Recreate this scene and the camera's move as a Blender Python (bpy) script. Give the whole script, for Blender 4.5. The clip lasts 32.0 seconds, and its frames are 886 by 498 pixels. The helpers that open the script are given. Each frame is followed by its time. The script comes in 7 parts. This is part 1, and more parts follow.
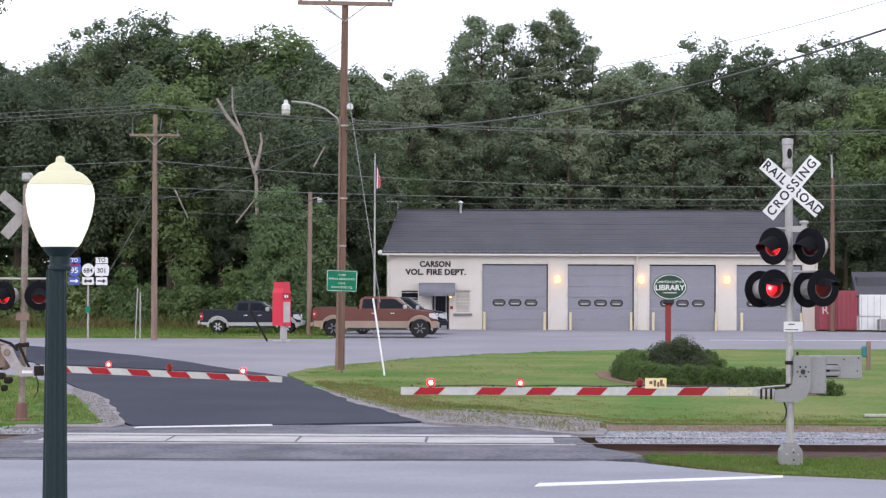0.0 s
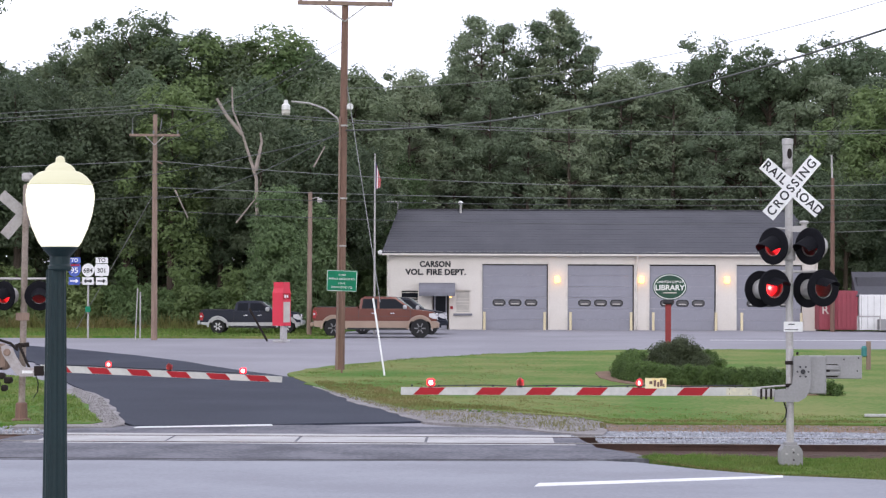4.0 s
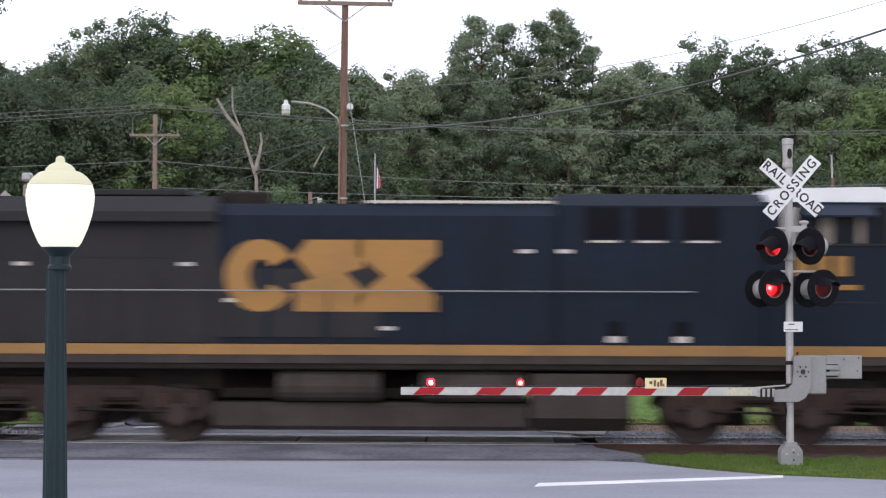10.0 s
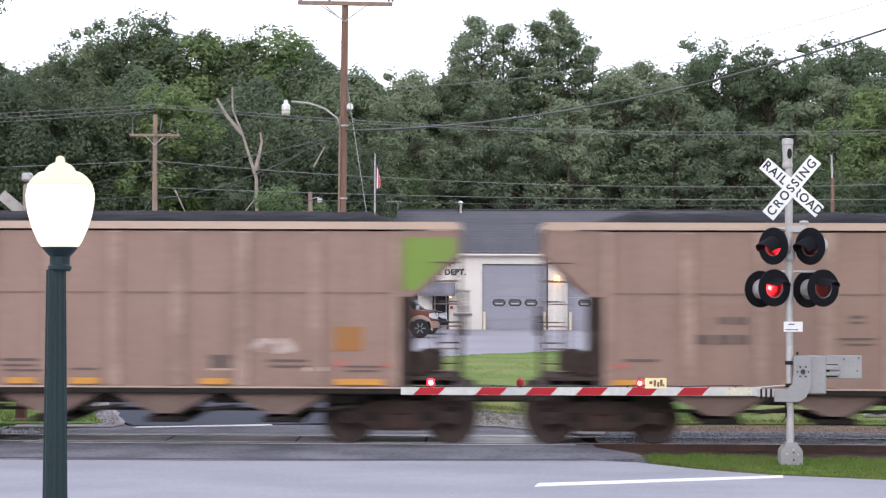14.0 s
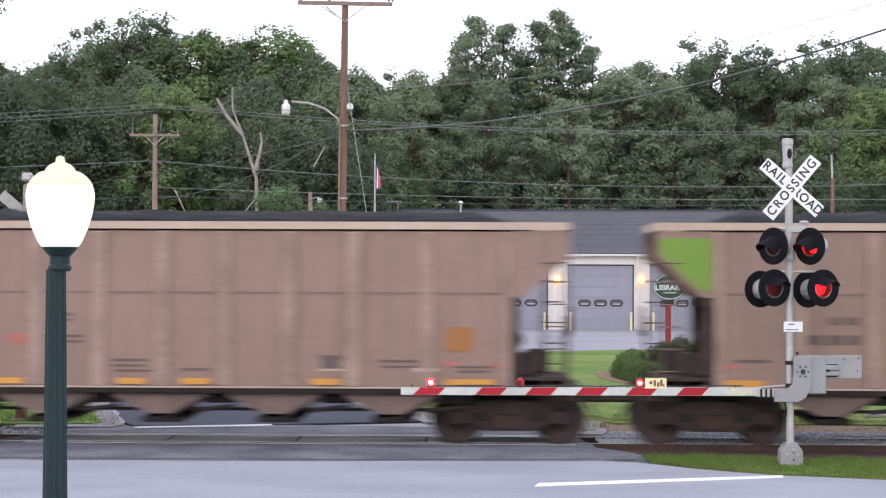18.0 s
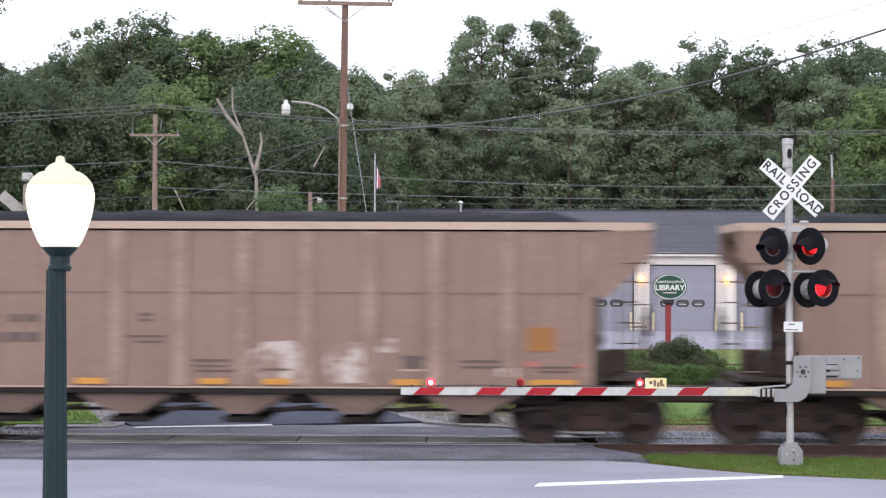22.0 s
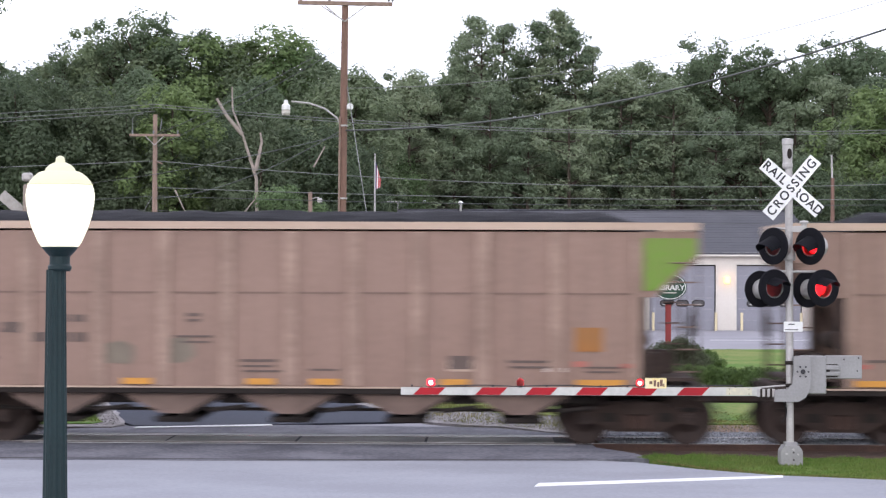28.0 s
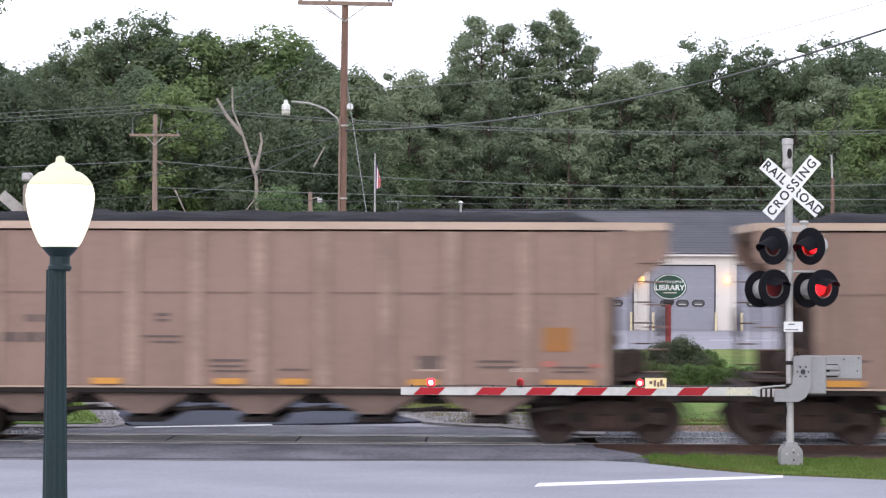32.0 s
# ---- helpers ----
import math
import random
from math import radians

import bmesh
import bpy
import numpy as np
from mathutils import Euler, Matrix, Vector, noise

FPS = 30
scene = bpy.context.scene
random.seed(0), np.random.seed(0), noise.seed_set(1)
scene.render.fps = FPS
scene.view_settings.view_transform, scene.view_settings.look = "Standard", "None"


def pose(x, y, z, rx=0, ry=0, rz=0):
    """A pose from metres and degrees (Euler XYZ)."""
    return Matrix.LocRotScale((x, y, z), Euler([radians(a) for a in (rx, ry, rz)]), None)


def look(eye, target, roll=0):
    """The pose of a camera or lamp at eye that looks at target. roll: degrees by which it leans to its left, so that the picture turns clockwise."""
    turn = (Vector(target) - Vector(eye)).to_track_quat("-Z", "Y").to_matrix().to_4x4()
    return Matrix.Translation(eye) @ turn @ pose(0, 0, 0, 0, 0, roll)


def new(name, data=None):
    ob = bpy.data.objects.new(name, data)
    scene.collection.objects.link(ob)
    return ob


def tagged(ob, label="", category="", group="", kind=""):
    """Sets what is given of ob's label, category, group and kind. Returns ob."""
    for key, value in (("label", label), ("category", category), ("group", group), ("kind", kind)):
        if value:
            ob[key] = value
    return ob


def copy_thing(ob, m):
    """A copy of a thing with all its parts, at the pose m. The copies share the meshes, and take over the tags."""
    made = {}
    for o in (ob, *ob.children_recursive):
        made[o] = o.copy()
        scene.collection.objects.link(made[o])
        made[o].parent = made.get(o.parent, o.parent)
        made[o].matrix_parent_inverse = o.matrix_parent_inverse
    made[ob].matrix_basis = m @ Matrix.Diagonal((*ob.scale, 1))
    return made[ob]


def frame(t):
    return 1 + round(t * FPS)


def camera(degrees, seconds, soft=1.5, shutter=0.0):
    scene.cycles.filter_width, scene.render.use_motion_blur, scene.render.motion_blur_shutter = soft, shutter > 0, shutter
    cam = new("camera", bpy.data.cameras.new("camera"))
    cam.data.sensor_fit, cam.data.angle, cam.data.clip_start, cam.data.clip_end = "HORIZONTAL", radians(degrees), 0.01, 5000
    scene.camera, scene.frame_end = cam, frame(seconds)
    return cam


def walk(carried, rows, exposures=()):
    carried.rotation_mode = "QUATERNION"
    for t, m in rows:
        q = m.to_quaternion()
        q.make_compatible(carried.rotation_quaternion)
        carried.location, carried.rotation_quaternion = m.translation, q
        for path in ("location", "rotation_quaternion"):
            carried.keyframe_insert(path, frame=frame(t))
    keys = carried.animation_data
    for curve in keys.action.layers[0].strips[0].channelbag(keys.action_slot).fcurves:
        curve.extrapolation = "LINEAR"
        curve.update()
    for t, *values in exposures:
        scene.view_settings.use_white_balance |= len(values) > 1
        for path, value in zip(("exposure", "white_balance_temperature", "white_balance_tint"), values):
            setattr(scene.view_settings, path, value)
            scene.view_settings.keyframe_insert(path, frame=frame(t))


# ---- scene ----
from mathutils.geometry import tessellate_polygon

cam = camera(23.32, 32.0, soft=1.3, shutter=0.45)
EYE = look((0, 0, 3.14), (0, 100, 4.166), roll=0.2)
walk(cam, [(0.0, EYE), (32.0, EYE)],
     exposures=[(0.0, 0.03), (9.2, 0.03), (10.0, -0.08), (10.6, 0.13), (11.0, 0.45), (11.4, 0.64), (12.0, 0.74), (13.0, 0.35), (22.0, 0.29), (32.0, 0.29)])

# ---- overcast evening sky and a weak, wide sun ----
world = bpy.data.worlds.new("overcast_sky")
scene.world = world
world.use_nodes = True
wn, wl = world.node_tree.nodes, world.node_tree.links
sky = wn.new("ShaderNodeTexSky")
sky.sky_type = "NISHITA"
sky.sun_disc = False
sky.sun_elevation, sky.sun_rotation = radians(16), radians(200)
grey = wn.new("ShaderNodeHueSaturation")
grey.inputs["Saturation"].default_value = 0.25
cloud = wn.new("ShaderNodeMixRGB")
cloud.inputs["Fac"].default_value = 0.82
cloud.inputs["Color2"].default_value = (8.55, 8.65, 10.4, 1)
wl.new(sky.outputs[0], grey.inputs["Color"])
wl.new(grey.outputs[0], cloud.inputs["Color1"])
wl.new(cloud.outputs[0], wn["Background"].inputs["Color"])
wn["Background"].inputs["Strength"].default_value = 0.18
sun = new("sun", bpy.data.lights.new("sun", "SUN"))
sun.data.energy, sun.data.angle, sun.data.color = 0.6, radians(25), (1.0, 0.95, 0.9)
sun.matrix_world = look((-20, -60, 45), (0, 40, 0))


# ---- materials ----
def mat(name, color, rough=0.7, metal=0.0, color2=None, scale=3.0, fine=40.0, amount=1.0, bump=0.15, emit=0.0,
        stretch=(1, 1, 1), rnd=0.0, spec=0.5, world_space=False, streak=0.0, island=False, span=(0.38, 0.74)):
    """Base colour wandering between color and color2 at two scales, with fine relief."""
    m = bpy.data.materials.new(name)
    m.use_nodes = True
    n, l = m.node_tree.nodes, m.node_tree.links
    p = n["Principled BSDF"]
    p.inputs["Roughness"].default_value, p.inputs["Metallic"].default_value = rough, metal
    p.inputs["Specular IOR Level"].default_value = spec
    c2 = color2 or tuple(c * 0.72 for c in color)
    if emit:
        p.inputs["Base Color"].default_value = (*color, 1)
        p.inputs["Emission Color"].default_value = (*color, 1)
        p.inputs["Emission Strength"].default_value = emit
        return m
    if world_space:
        vec = n.new("ShaderNodeNewGeometry").outputs["Position"]
    else:
        vec = n.new("ShaderNodeTexCoord").outputs["Object"]
    mp = n.new("ShaderNodeMapping")
    mp.inputs["Scale"].default_value = stretch
    l.new(vec, mp.inputs["Vector"])
    big, small = n.new("ShaderNodeTexNoise"), n.new("ShaderNodeTexNoise")
    big.inputs["Scale"].default_value, small.inputs["Scale"].default_value = scale, fine
    big.inputs["Detail"].default_value, small.inputs["Detail"].default_value = 4, 3
    for t in (big, small):
        l.new(mp.outputs[0], t.inputs["Vector"])
    add = n.new("ShaderNodeMath")
    add.operation = "MULTIPLY_ADD"
    add.inputs[1].default_value = 0.5
    l.new(small.outputs["Fac"], add.inputs[0])
    half = n.new("ShaderNodeMath")
    half.operation = "MULTIPLY"
    half.inputs[1].default_value = 0.62
    l.new(big.outputs["Fac"], half.inputs[0])
    l.new(half.outputs[0], add.inputs[2])
    ramp = n.new("ShaderNodeMapRange")
    ramp.inputs["From Min"].default_value, ramp.inputs["From Max"].default_value = span
    l.new(add.outputs[0], ramp.inputs["Value"])
    mix = n.new("ShaderNodeMixRGB")
    mix.inputs["Color1"].default_value, mix.inputs["Color2"].default_value = (*color, 1), (*c2, 1)
    l.new(ramp.outputs[0], mix.inputs["Fac"])
    out = mix.outputs[0]
    if streak:
        st = n.new("ShaderNodeTexNoise")
        st.inputs["Scale"].default_value, st.inputs["Detail"].default_value = 1.0, 4
        mq = n.new("ShaderNodeMapping")
        mq.inputs["Scale"].default_value = (5.0, 5.0, 0.35)
        l.new(vec, mq.inputs["Vector"])
        l.new(mq.outputs[0], st.inputs["Vector"])
        r2 = n.new("ShaderNodeMapRange")
        r2.inputs["From Min"].default_value, r2.inputs["From Max"].default_value = 0.45, 0.75
        r2.inputs["To Max"].default_value = streak
        l.new(st.outputs["Fac"], r2.inputs["Value"])
        m2 = n.new("ShaderNodeMixRGB")
        m2.inputs["Color2"].default_value = (*[c * 0.45 for c in c2], 1)
        l.new(r2.outputs[0], m2.inputs["Fac"])
        l.new(out, m2.inputs["Color1"])
        out = m2.outputs[0]
    if rnd:
        hs = n.new("ShaderNodeHueSaturation")
        src = n.new("ShaderNodeNewGeometry").outputs["Random Per Island"] if island else n.new("ShaderNodeObjectInfo").outputs["Random"]
        mr = n.new("ShaderNodeMapRange")
        mr.inputs["To Min"].default_value, mr.inputs["To Max"].default_value = 1 - rnd, 1 + rnd
        l.new(src, mr.inputs["Value"])
        l.new(mr.outputs[0], hs.inputs["Value"])
        l.new(out, hs.inputs["Color"])
        out = hs.outputs[0]
    l.new(out, p.inputs["Base Color"])
    if bump:
        b = n.new("ShaderNodeBump")
        b.inputs["Strength"].default_value = bump
        b.inputs["Distance"].default_value = 0.02
        l.new(small.outputs["Fac"], b.inputs["Height"])
        l.new(b.outputs[0], p.inputs["Normal"])
    return m


def leaf_mat(name, color, color2, rnd=0.16, whole=0.0):
    """Leaf colour, differing a little from leaf to leaf and, by whole, from tree to tree."""
    m = mat(name, color, 0.6, color2=color2, scale=0.35, fine=2.5, bump=0, rnd=rnd, spec=0.2, island=True)
    n, l = m.node_tree.nodes, m.node_tree.links
    p, out = n["Principled BSDF"], n["Material Output"]
    col = p.inputs["Base Color"].links[0].from_socket
    if whole:
        hs, oi = n.new("ShaderNodeHueSaturation"), n.new("ShaderNodeObjectInfo")
        for inp, lo, hi in (("Value", 1 - whole, 1 + whole), ("Hue", 0.515, 0.475)):
            mr = n.new("ShaderNodeMapRange")
            mr.inputs["To Min"].default_value, mr.inputs["To Max"].default_value = lo, hi
            l.new(oi.outputs["Random"], mr.inputs["Value"])
            l.new(mr.outputs[0], hs.inputs[inp])
        l.new(col, hs.inputs["Color"])
        col = hs.outputs[0]
        l.new(col, p.inputs["Base Color"])
    tr = n.new("ShaderNodeBsdfTranslucent")
    l.new(col, tr.inputs["Color"])
    mx = n.new("ShaderNodeMixShader")
    mx.inputs["Fac"].default_value = 0.5
    l.new(p.outputs[0], mx.inputs[1])
    l.new(tr.outputs[0], mx.inputs[2])
    l.new(mx.outputs[0], out.inputs["Surface"])
    return m


def glass_mat(name, color, rough=0.05):
    m = bpy.data.materials.new(name)
    m.use_nodes = True
    p = m.node_tree.nodes["Principled BSDF"]
    p.inputs["Base Color"].default_value = (*color, 1)
    p.inputs["Transmission Weight"].default_value = 1.0
    p.inputs["Roughness"].default_value = rough
    p.inputs["IOR"].default_value = 1.2
    return m


ASPHALT = mat("old_asphalt", (0.29, 0.283, 0.305), 0.85, color2=(0.235, 0.229, 0.25), scale=0.16, fine=18, span=(0.45, 0.66), bump=0.3, spec=0.12, world_space=True)
ASPHALT_NEAR = mat("worn_asphalt", (0.295, 0.303, 0.333), 0.85, color2=(0.24, 0.246, 0.273), scale=0.5, fine=26, stretch=(0.6, 1, 1), span=(0.45, 0.66), bump=0.3, spec=0.12, world_space=True)
ASPHALT_MID = mat("patched_asphalt", (0.18, 0.18, 0.2), 0.85, color2=(0.095, 0.095, 0.11), scale=0.8, fine=11, span=(0.45, 0.66), bump=0.35, spec=0.12, world_space=True)
ASPHALT_NEW = mat("fresh_asphalt", (0.041, 0.047, 0.066), 0.75, color2=(0.027, 0.031, 0.046), scale=0.25, fine=14, span=(0.45, 0.66), bump=0.25, spec=0.12, world_space=True)
GRASS = mat("grass", (0.062, 0.15, 0.022), 0.9, color2=(0.185, 0.2, 0.068), scale=0.3, fine=7, span=(0.44, 0.66), bump=0.8, world_space=True, spec=0.1)
BLADE = leaf_mat("grass_blade", (0.1, 0.2, 0.034), (0.19, 0.225, 0.07), 0.25)
BLADE_DRY = leaf_mat("dry_blade", (0.24, 0.2, 0.09), (0.15, 0.17, 0.05))
GRAVEL = mat("gravel", (0.34, 0.32, 0.32), 0.95, color2=(0.17, 0.16, 0.155), scale=1.2, fine=25, bump=0.9, spec=0.12, world_space=True)
DIRT = mat("reddish_dirt", (0.24, 0.155, 0.11), 0.95, color2=(0.16, 0.11, 0.08), scale=0.8, fine=14, bump=0.6, spec=0.12, world_space=True)
STONE = mat("ballast_stone", (0.41, 0.43, 0.47), 0.9, color2=(0.22, 0.23, 0.25), scale=3, fine=30, rnd=0.3, island=True)
GSTONE = mat("gravel_stone", (0.3, 0.285, 0.275), 0.9, color2=(0.16, 0.15, 0.145), scale=3, fine=30, rnd=0.4, island=True)
CONCRETE = mat("concrete", (0.46, 0.455, 0.45), 0.85, color2=(0.33, 0.32, 0.315), scale=0.9, fine=25, span=(0.45, 0.66), bump=0.3)
RAIL = mat("rusty_rail", (0.085, 0.045, 0.032), 0.8, color2=(0.05, 0.028, 0.022), scale=2, fine=20, metal=0.3)
RAILTOP = mat("polished_rail", (0.5, 0.49, 0.48), 0.3, metal=1.0, scale=2)
TIE = mat("creosote_tie", (0.055, 0.035, 0.026), 0.95, color2=(0.1, 0.07, 0.05), scale=2, fine=20, rnd=0.3)
WHITE = mat("white_paint", (0.78, 0.78, 0.77), 0.6, color2=(0.62, 0.62, 0.6), scale=1.5, fine=15)
ROADWHITE = mat("road_paint", (0.8, 0.8, 0.8), 0.8, color2=(0.6, 0.6, 0.6), scale=2, fine=20, world_space=True)
GALV = mat("galvanised_steel", (0.47, 0.455, 0.44), 0.55, metal=0.4, color2=(0.33, 0.315, 0.3), scale=4, fine=40)
ALU = mat("grey_aluminium", (0.29, 0.285, 0.285), 0.6, metal=0.15, color2=(0.22, 0.216, 0.214), scale=3, fine=30)
BLACK = mat("black_paint", (0.014, 0.014, 0.018), 0.5, scale=4)
ALU_PALE = mat("pale_cast_aluminium", (0.42, 0.39, 0.38), 0.6, metal=0.1, color2=(0.28, 0.25, 0.24), scale=4, fine=25)
MATT = mat("matt_black_sheet", (0.009, 0.009, 0.012), 0.85, scale=4, spec=0.12)
ARMWHITE = mat("weathered_white_sheeting", (0.52, 0.52, 0.48), 0.6, color2=(0.38, 0.38, 0.35), scale=1.2, fine=12)
DARK = mat("dark_grime_and_shade", (0.014, 0.012, 0.011), 0.9, color2=(0.03, 0.023, 0.02), scale=3, fine=20, spec=0.2)
TRUCKMETAL = mat("grimy_bogie", (0.026, 0.0185, 0.016), 0.9, color2=(0.05, 0.034, 0.028), scale=2, fine=15, spec=0.2)
WHEEL = mat("rusty_wheel", (0.055, 0.034, 0.028), 0.75, color2=(0.033, 0.022, 0.019), metal=0.3, scale=3)
RED = mat("red_sheeting", (0.36, 0.012, 0.02), 0.6, color2=(0.28, 0.012, 0.018), scale=2, spec=0.25)
REDBOX = mat("red_plastic", (0.65, 0.025, 0.06), 0.45, color2=(0.55, 0.025, 0.05), scale=2)
GREEN_SIGN = mat("green_sheeting", (0.004, 0.2, 0.1), 0.5, scale=3, spec=0.2)
DARKGREEN_SIGN = mat("dark_green_paint", (0.005, 0.06, 0.032), 0.5, scale=3)
BLUE_SIGN = mat("blue_sheeting", (0.05, 0.1, 0.42), 0.45, scale=3)
POST_GREEN = mat("dark_green_post", (0.008, 0.024, 0.026), 0.5, color2=(0.006, 0.017, 0.019), scale=3, spec=0.3)
POLE = mat("pole_wood", (0.23, 0.13, 0.097), 0.9, color2=(0.12, 0.074, 0.057), scale=1.5, fine=14, stretch=(6, 6, 0.5), bump=0.5)
POLE_GREY = mat("weathered_pole", (0.3, 0.215, 0.165), 0.9, color2=(0.18, 0.125, 0.1), scale=1.5, fine=14, stretch=(6, 6, 0.5), bump=0.5)
BARK = mat("bark", (0.085, 0.062, 0.045), 0.95, color2=(0.045, 0.034, 0.026), scale=2, fine=12, stretch=(3, 3, 0.6), bump=0.8)
DEADWOOD = mat("dead_wood", (0.34, 0.29, 0.25), 0.9, color2=(0.2, 0.17, 0.145), scale=2, fine=12)
WIRE = mat("cable", (0.09, 0.095, 0.095), 0.6, scale=2)
WIRE_PALE = mat("bare_cable", (0.2, 0.21, 0.2), 0.5, scale=2)
STEELWIRE = mat("guy_cable", (0.3, 0.3, 0.3), 0.5, metal=0.5, scale=2)
WALL = mat("cream_block", (0.68, 0.64, 0.585), 0.85, color2=(0.6, 0.56, 0.51), scale=0.6, fine=12, bump=0.2)
TRIM = mat("cream_trim", (0.72, 0.68, 0.62), 0.6, scale=2)
DOORGREY = mat("grey_door_panel", (0.26, 0.26, 0.3), 0.5, color2=(0.225, 0.225, 0.262), scale=0.7, fine=8, bump=0.05)
SHINGLE = mat("grey_shingle", (0.085, 0.085, 0.097), 0.95, color2=(0.06, 0.06, 0.07), scale=0.6, fine=14, bump=0.6, rnd=0.04)
AWNING = mat("grey_awning", (0.2, 0.2, 0.23), 0.7, scale=2)
YELLOW = mat("faded_yellow_post", (0.7, 0.6, 0.36), 0.6, color2=(0.6, 0.53, 0.38), scale=3)
YELLOW_TAG = mat("yellow_tag", (0.75, 0.58, 0.2), 0.6, color2=(0.72, 0.66, 0.45), scale=3)
PANE = mat("window_pane", (0.01, 0.012, 0.017), 0.15, scale=1, bump=0, spec=0.09)
CURTAIN = mat("blind_and_reflection_cream", (0.55, 0.52, 0.47), 0.8, scale=3)
CABLIGHT = mat("tan_cab_lining", (0.3, 0.25, 0.21), 0.8, color2=(0.17, 0.14, 0.12), scale=3)
RUBBER = mat("tyre_rubber", (0.012, 0.012, 0.013), 0.9, scale=4)
CHROME = mat("chrome", (0.7, 0.7, 0.72), 0.2, metal=1.0, scale=2, bump=0)
# pale blue base colour carries a reflection of the sky
SCREEN = mat("sky_sheen_windscreen", (0.1, 0.14, 0.15), 0.05, scale=1, bump=0)
ALLOY = mat("alloy_rim", (0.55, 0.55, 0.56), 0.35, metal=0.8, scale=2)
COPPER = mat("copper_paint", (0.135, 0.04, 0.026), 0.25, color2=(0.115, 0.034, 0.022), scale=1, metal=0.1, bump=0)
TAN = mat("tan_paint", (0.36, 0.26, 0.195), 0.35, scale=1, bump=0)
NAVY = mat("dark_blue_paint", (0.009, 0.012, 0.026), 0.3, scale=1, bump=0, spec=0.3)
SILVER = mat("silver_paint", (0.45, 0.45, 0.46), 0.35, metal=0.4, scale=1, bump=0)
LIGHTGLASS = mat("headlight", (0.6, 0.6, 0.62), 0.15, scale=3, bump=0)
TAIL = mat("tail_light", (0.35, 0.01, 0.015), 0.3, scale=3, bump=0)
CAR_TAN = mat("hopper_tan", (0.272, 0.178, 0.139), 0.75, color2=(0.214, 0.137, 0.105), scale=0.5, fine=9, bump=0.12, streak=0.3, rnd=0.05)
CAR_RIB = mat("hopper_rib", (0.345, 0.238, 0.184), 0.75, color2=(0.235, 0.156, 0.12), scale=1.6, fine=9, bump=0.1, rnd=0.05, span=(0.44, 0.66))
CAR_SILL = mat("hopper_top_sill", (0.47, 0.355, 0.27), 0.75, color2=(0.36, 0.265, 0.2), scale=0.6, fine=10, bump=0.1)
CAR_GREEN = mat("hopper_green", (0.13, 0.25, 0.022), 0.7, color2=(0.16, 0.2, 0.05), scale=0.8, fine=9)
ORANGE = mat("orange_panel", (0.3, 0.12, 0.026), 0.7, color2=(0.25, 0.115, 0.035), scale=2)
REFLECT = mat("reflector_strip", (0.6, 0.27, 0.035), 0.5, scale=3)
STENCIL = mat("faded_stencil", (0.125, 0.09, 0.076), 0.8, scale=3)
CHALK = mat("pale_marking", (0.62, 0.56, 0.5), 0.8, scale=3)
SCRAWL = mat("faded_scrawl", (0.46, 0.39, 0.34), 0.8, color2=(0.25, 0.165, 0.132), scale=2.2, fine=8, span=(0.5, 0.62))
ENDGEAR = mat("grimy_end_gear", (0.042, 0.031, 0.027), 0.9, color2=(0.075, 0.053, 0.045), scale=2, fine=12, spec=0.2)
CAR_BAY = mat("hopper_bay", (0.185, 0.125, 0.1), 0.8, color2=(0.115, 0.078, 0.063), scale=1.0, fine=9)
CAR_SEAM = mat("hopper_seam", (0.195, 0.127, 0.1), 0.8, scale=2)
PINK = mat("faded_red_marking", (0.4, 0.14, 0.11), 0.8, scale=3)
GRAFF = mat("faded_marking_paint", (0.2, 0.165, 0.125), 0.8, scale=3)
COAL = mat("coal", (0.013, 0.013, 0.015), 0.9, color2=(0.026, 0.026, 0.03), scale=2, fine=12, bump=1.0, spec=0.12)
LOCO_DULL = mat("loco_dull_blue", (0.01, 0.0165, 0.029), 0.65, color2=(0.008, 0.0115, 0.019), scale=0.7, fine=10, streak=0.35, spec=0.15)
LOCO_BLUE = mat("loco_dark_blue", (0.014, 0.026, 0.047), 0.55, color2=(0.011, 0.019, 0.035), scale=0.7, fine=10, streak=0.35, spec=0.25)
LOCO_GREY = mat("loco_sooty", (0.024, 0.022, 0.024), 0.65, color2=(0.016, 0.0145, 0.016), scale=0.9, fine=10, streak=0.3, spec=0.25)
LOCO_YELLOW = mat("loco_yellow", (0.48, 0.205, 0.015), 0.55, color2=(0.38, 0.165, 0.018), scale=0.9, fine=9)
LOCO_GOLD = mat("loco_dirty_gold", (0.31, 0.155, 0.036), 0.6, color2=(0.21, 0.11, 0.035), scale=0.9, fine=9)
LOCO_AMBER = mat("loco_sooty_amber", (0.36, 0.17, 0.03), 0.6, color2=(0.25, 0.13, 0.035), scale=0.9, fine=9)
TAR = mat("tar_seam", (0.03, 0.03, 0.033), 0.7, scale=2)
LOCO_WHITE = mat("loco_white_roof", (0.78, 0.78, 0.78), 0.5, color2=(0.66, 0.66, 0.66), scale=1)
TANK = mat("fuel_tank", (0.062, 0.05, 0.044), 0.8, color2=(0.038, 0.03, 0.027), scale=1.2, fine=9, streak=0.3, spec=0.2)
DIRTY = mat("oily_ballast", (0.075, 0.05, 0.042), 0.95, color2=(0.12, 0.085, 0.07), scale=1.5, fine=22, bump=0.9, spec=0.1, world_space=True)
GLOW_CORE = mat("lamp_core_glow", (1.0, 0.55, 0.52), emit=8.0)
GLOW_RED = mat("red_lamp_glow", (1.0, 0.022, 0.036), emit=4.0)
GLOW_TIP = mat("arm_lamp_glow", (1.0, 0.015, 0.03), emit=3.0)
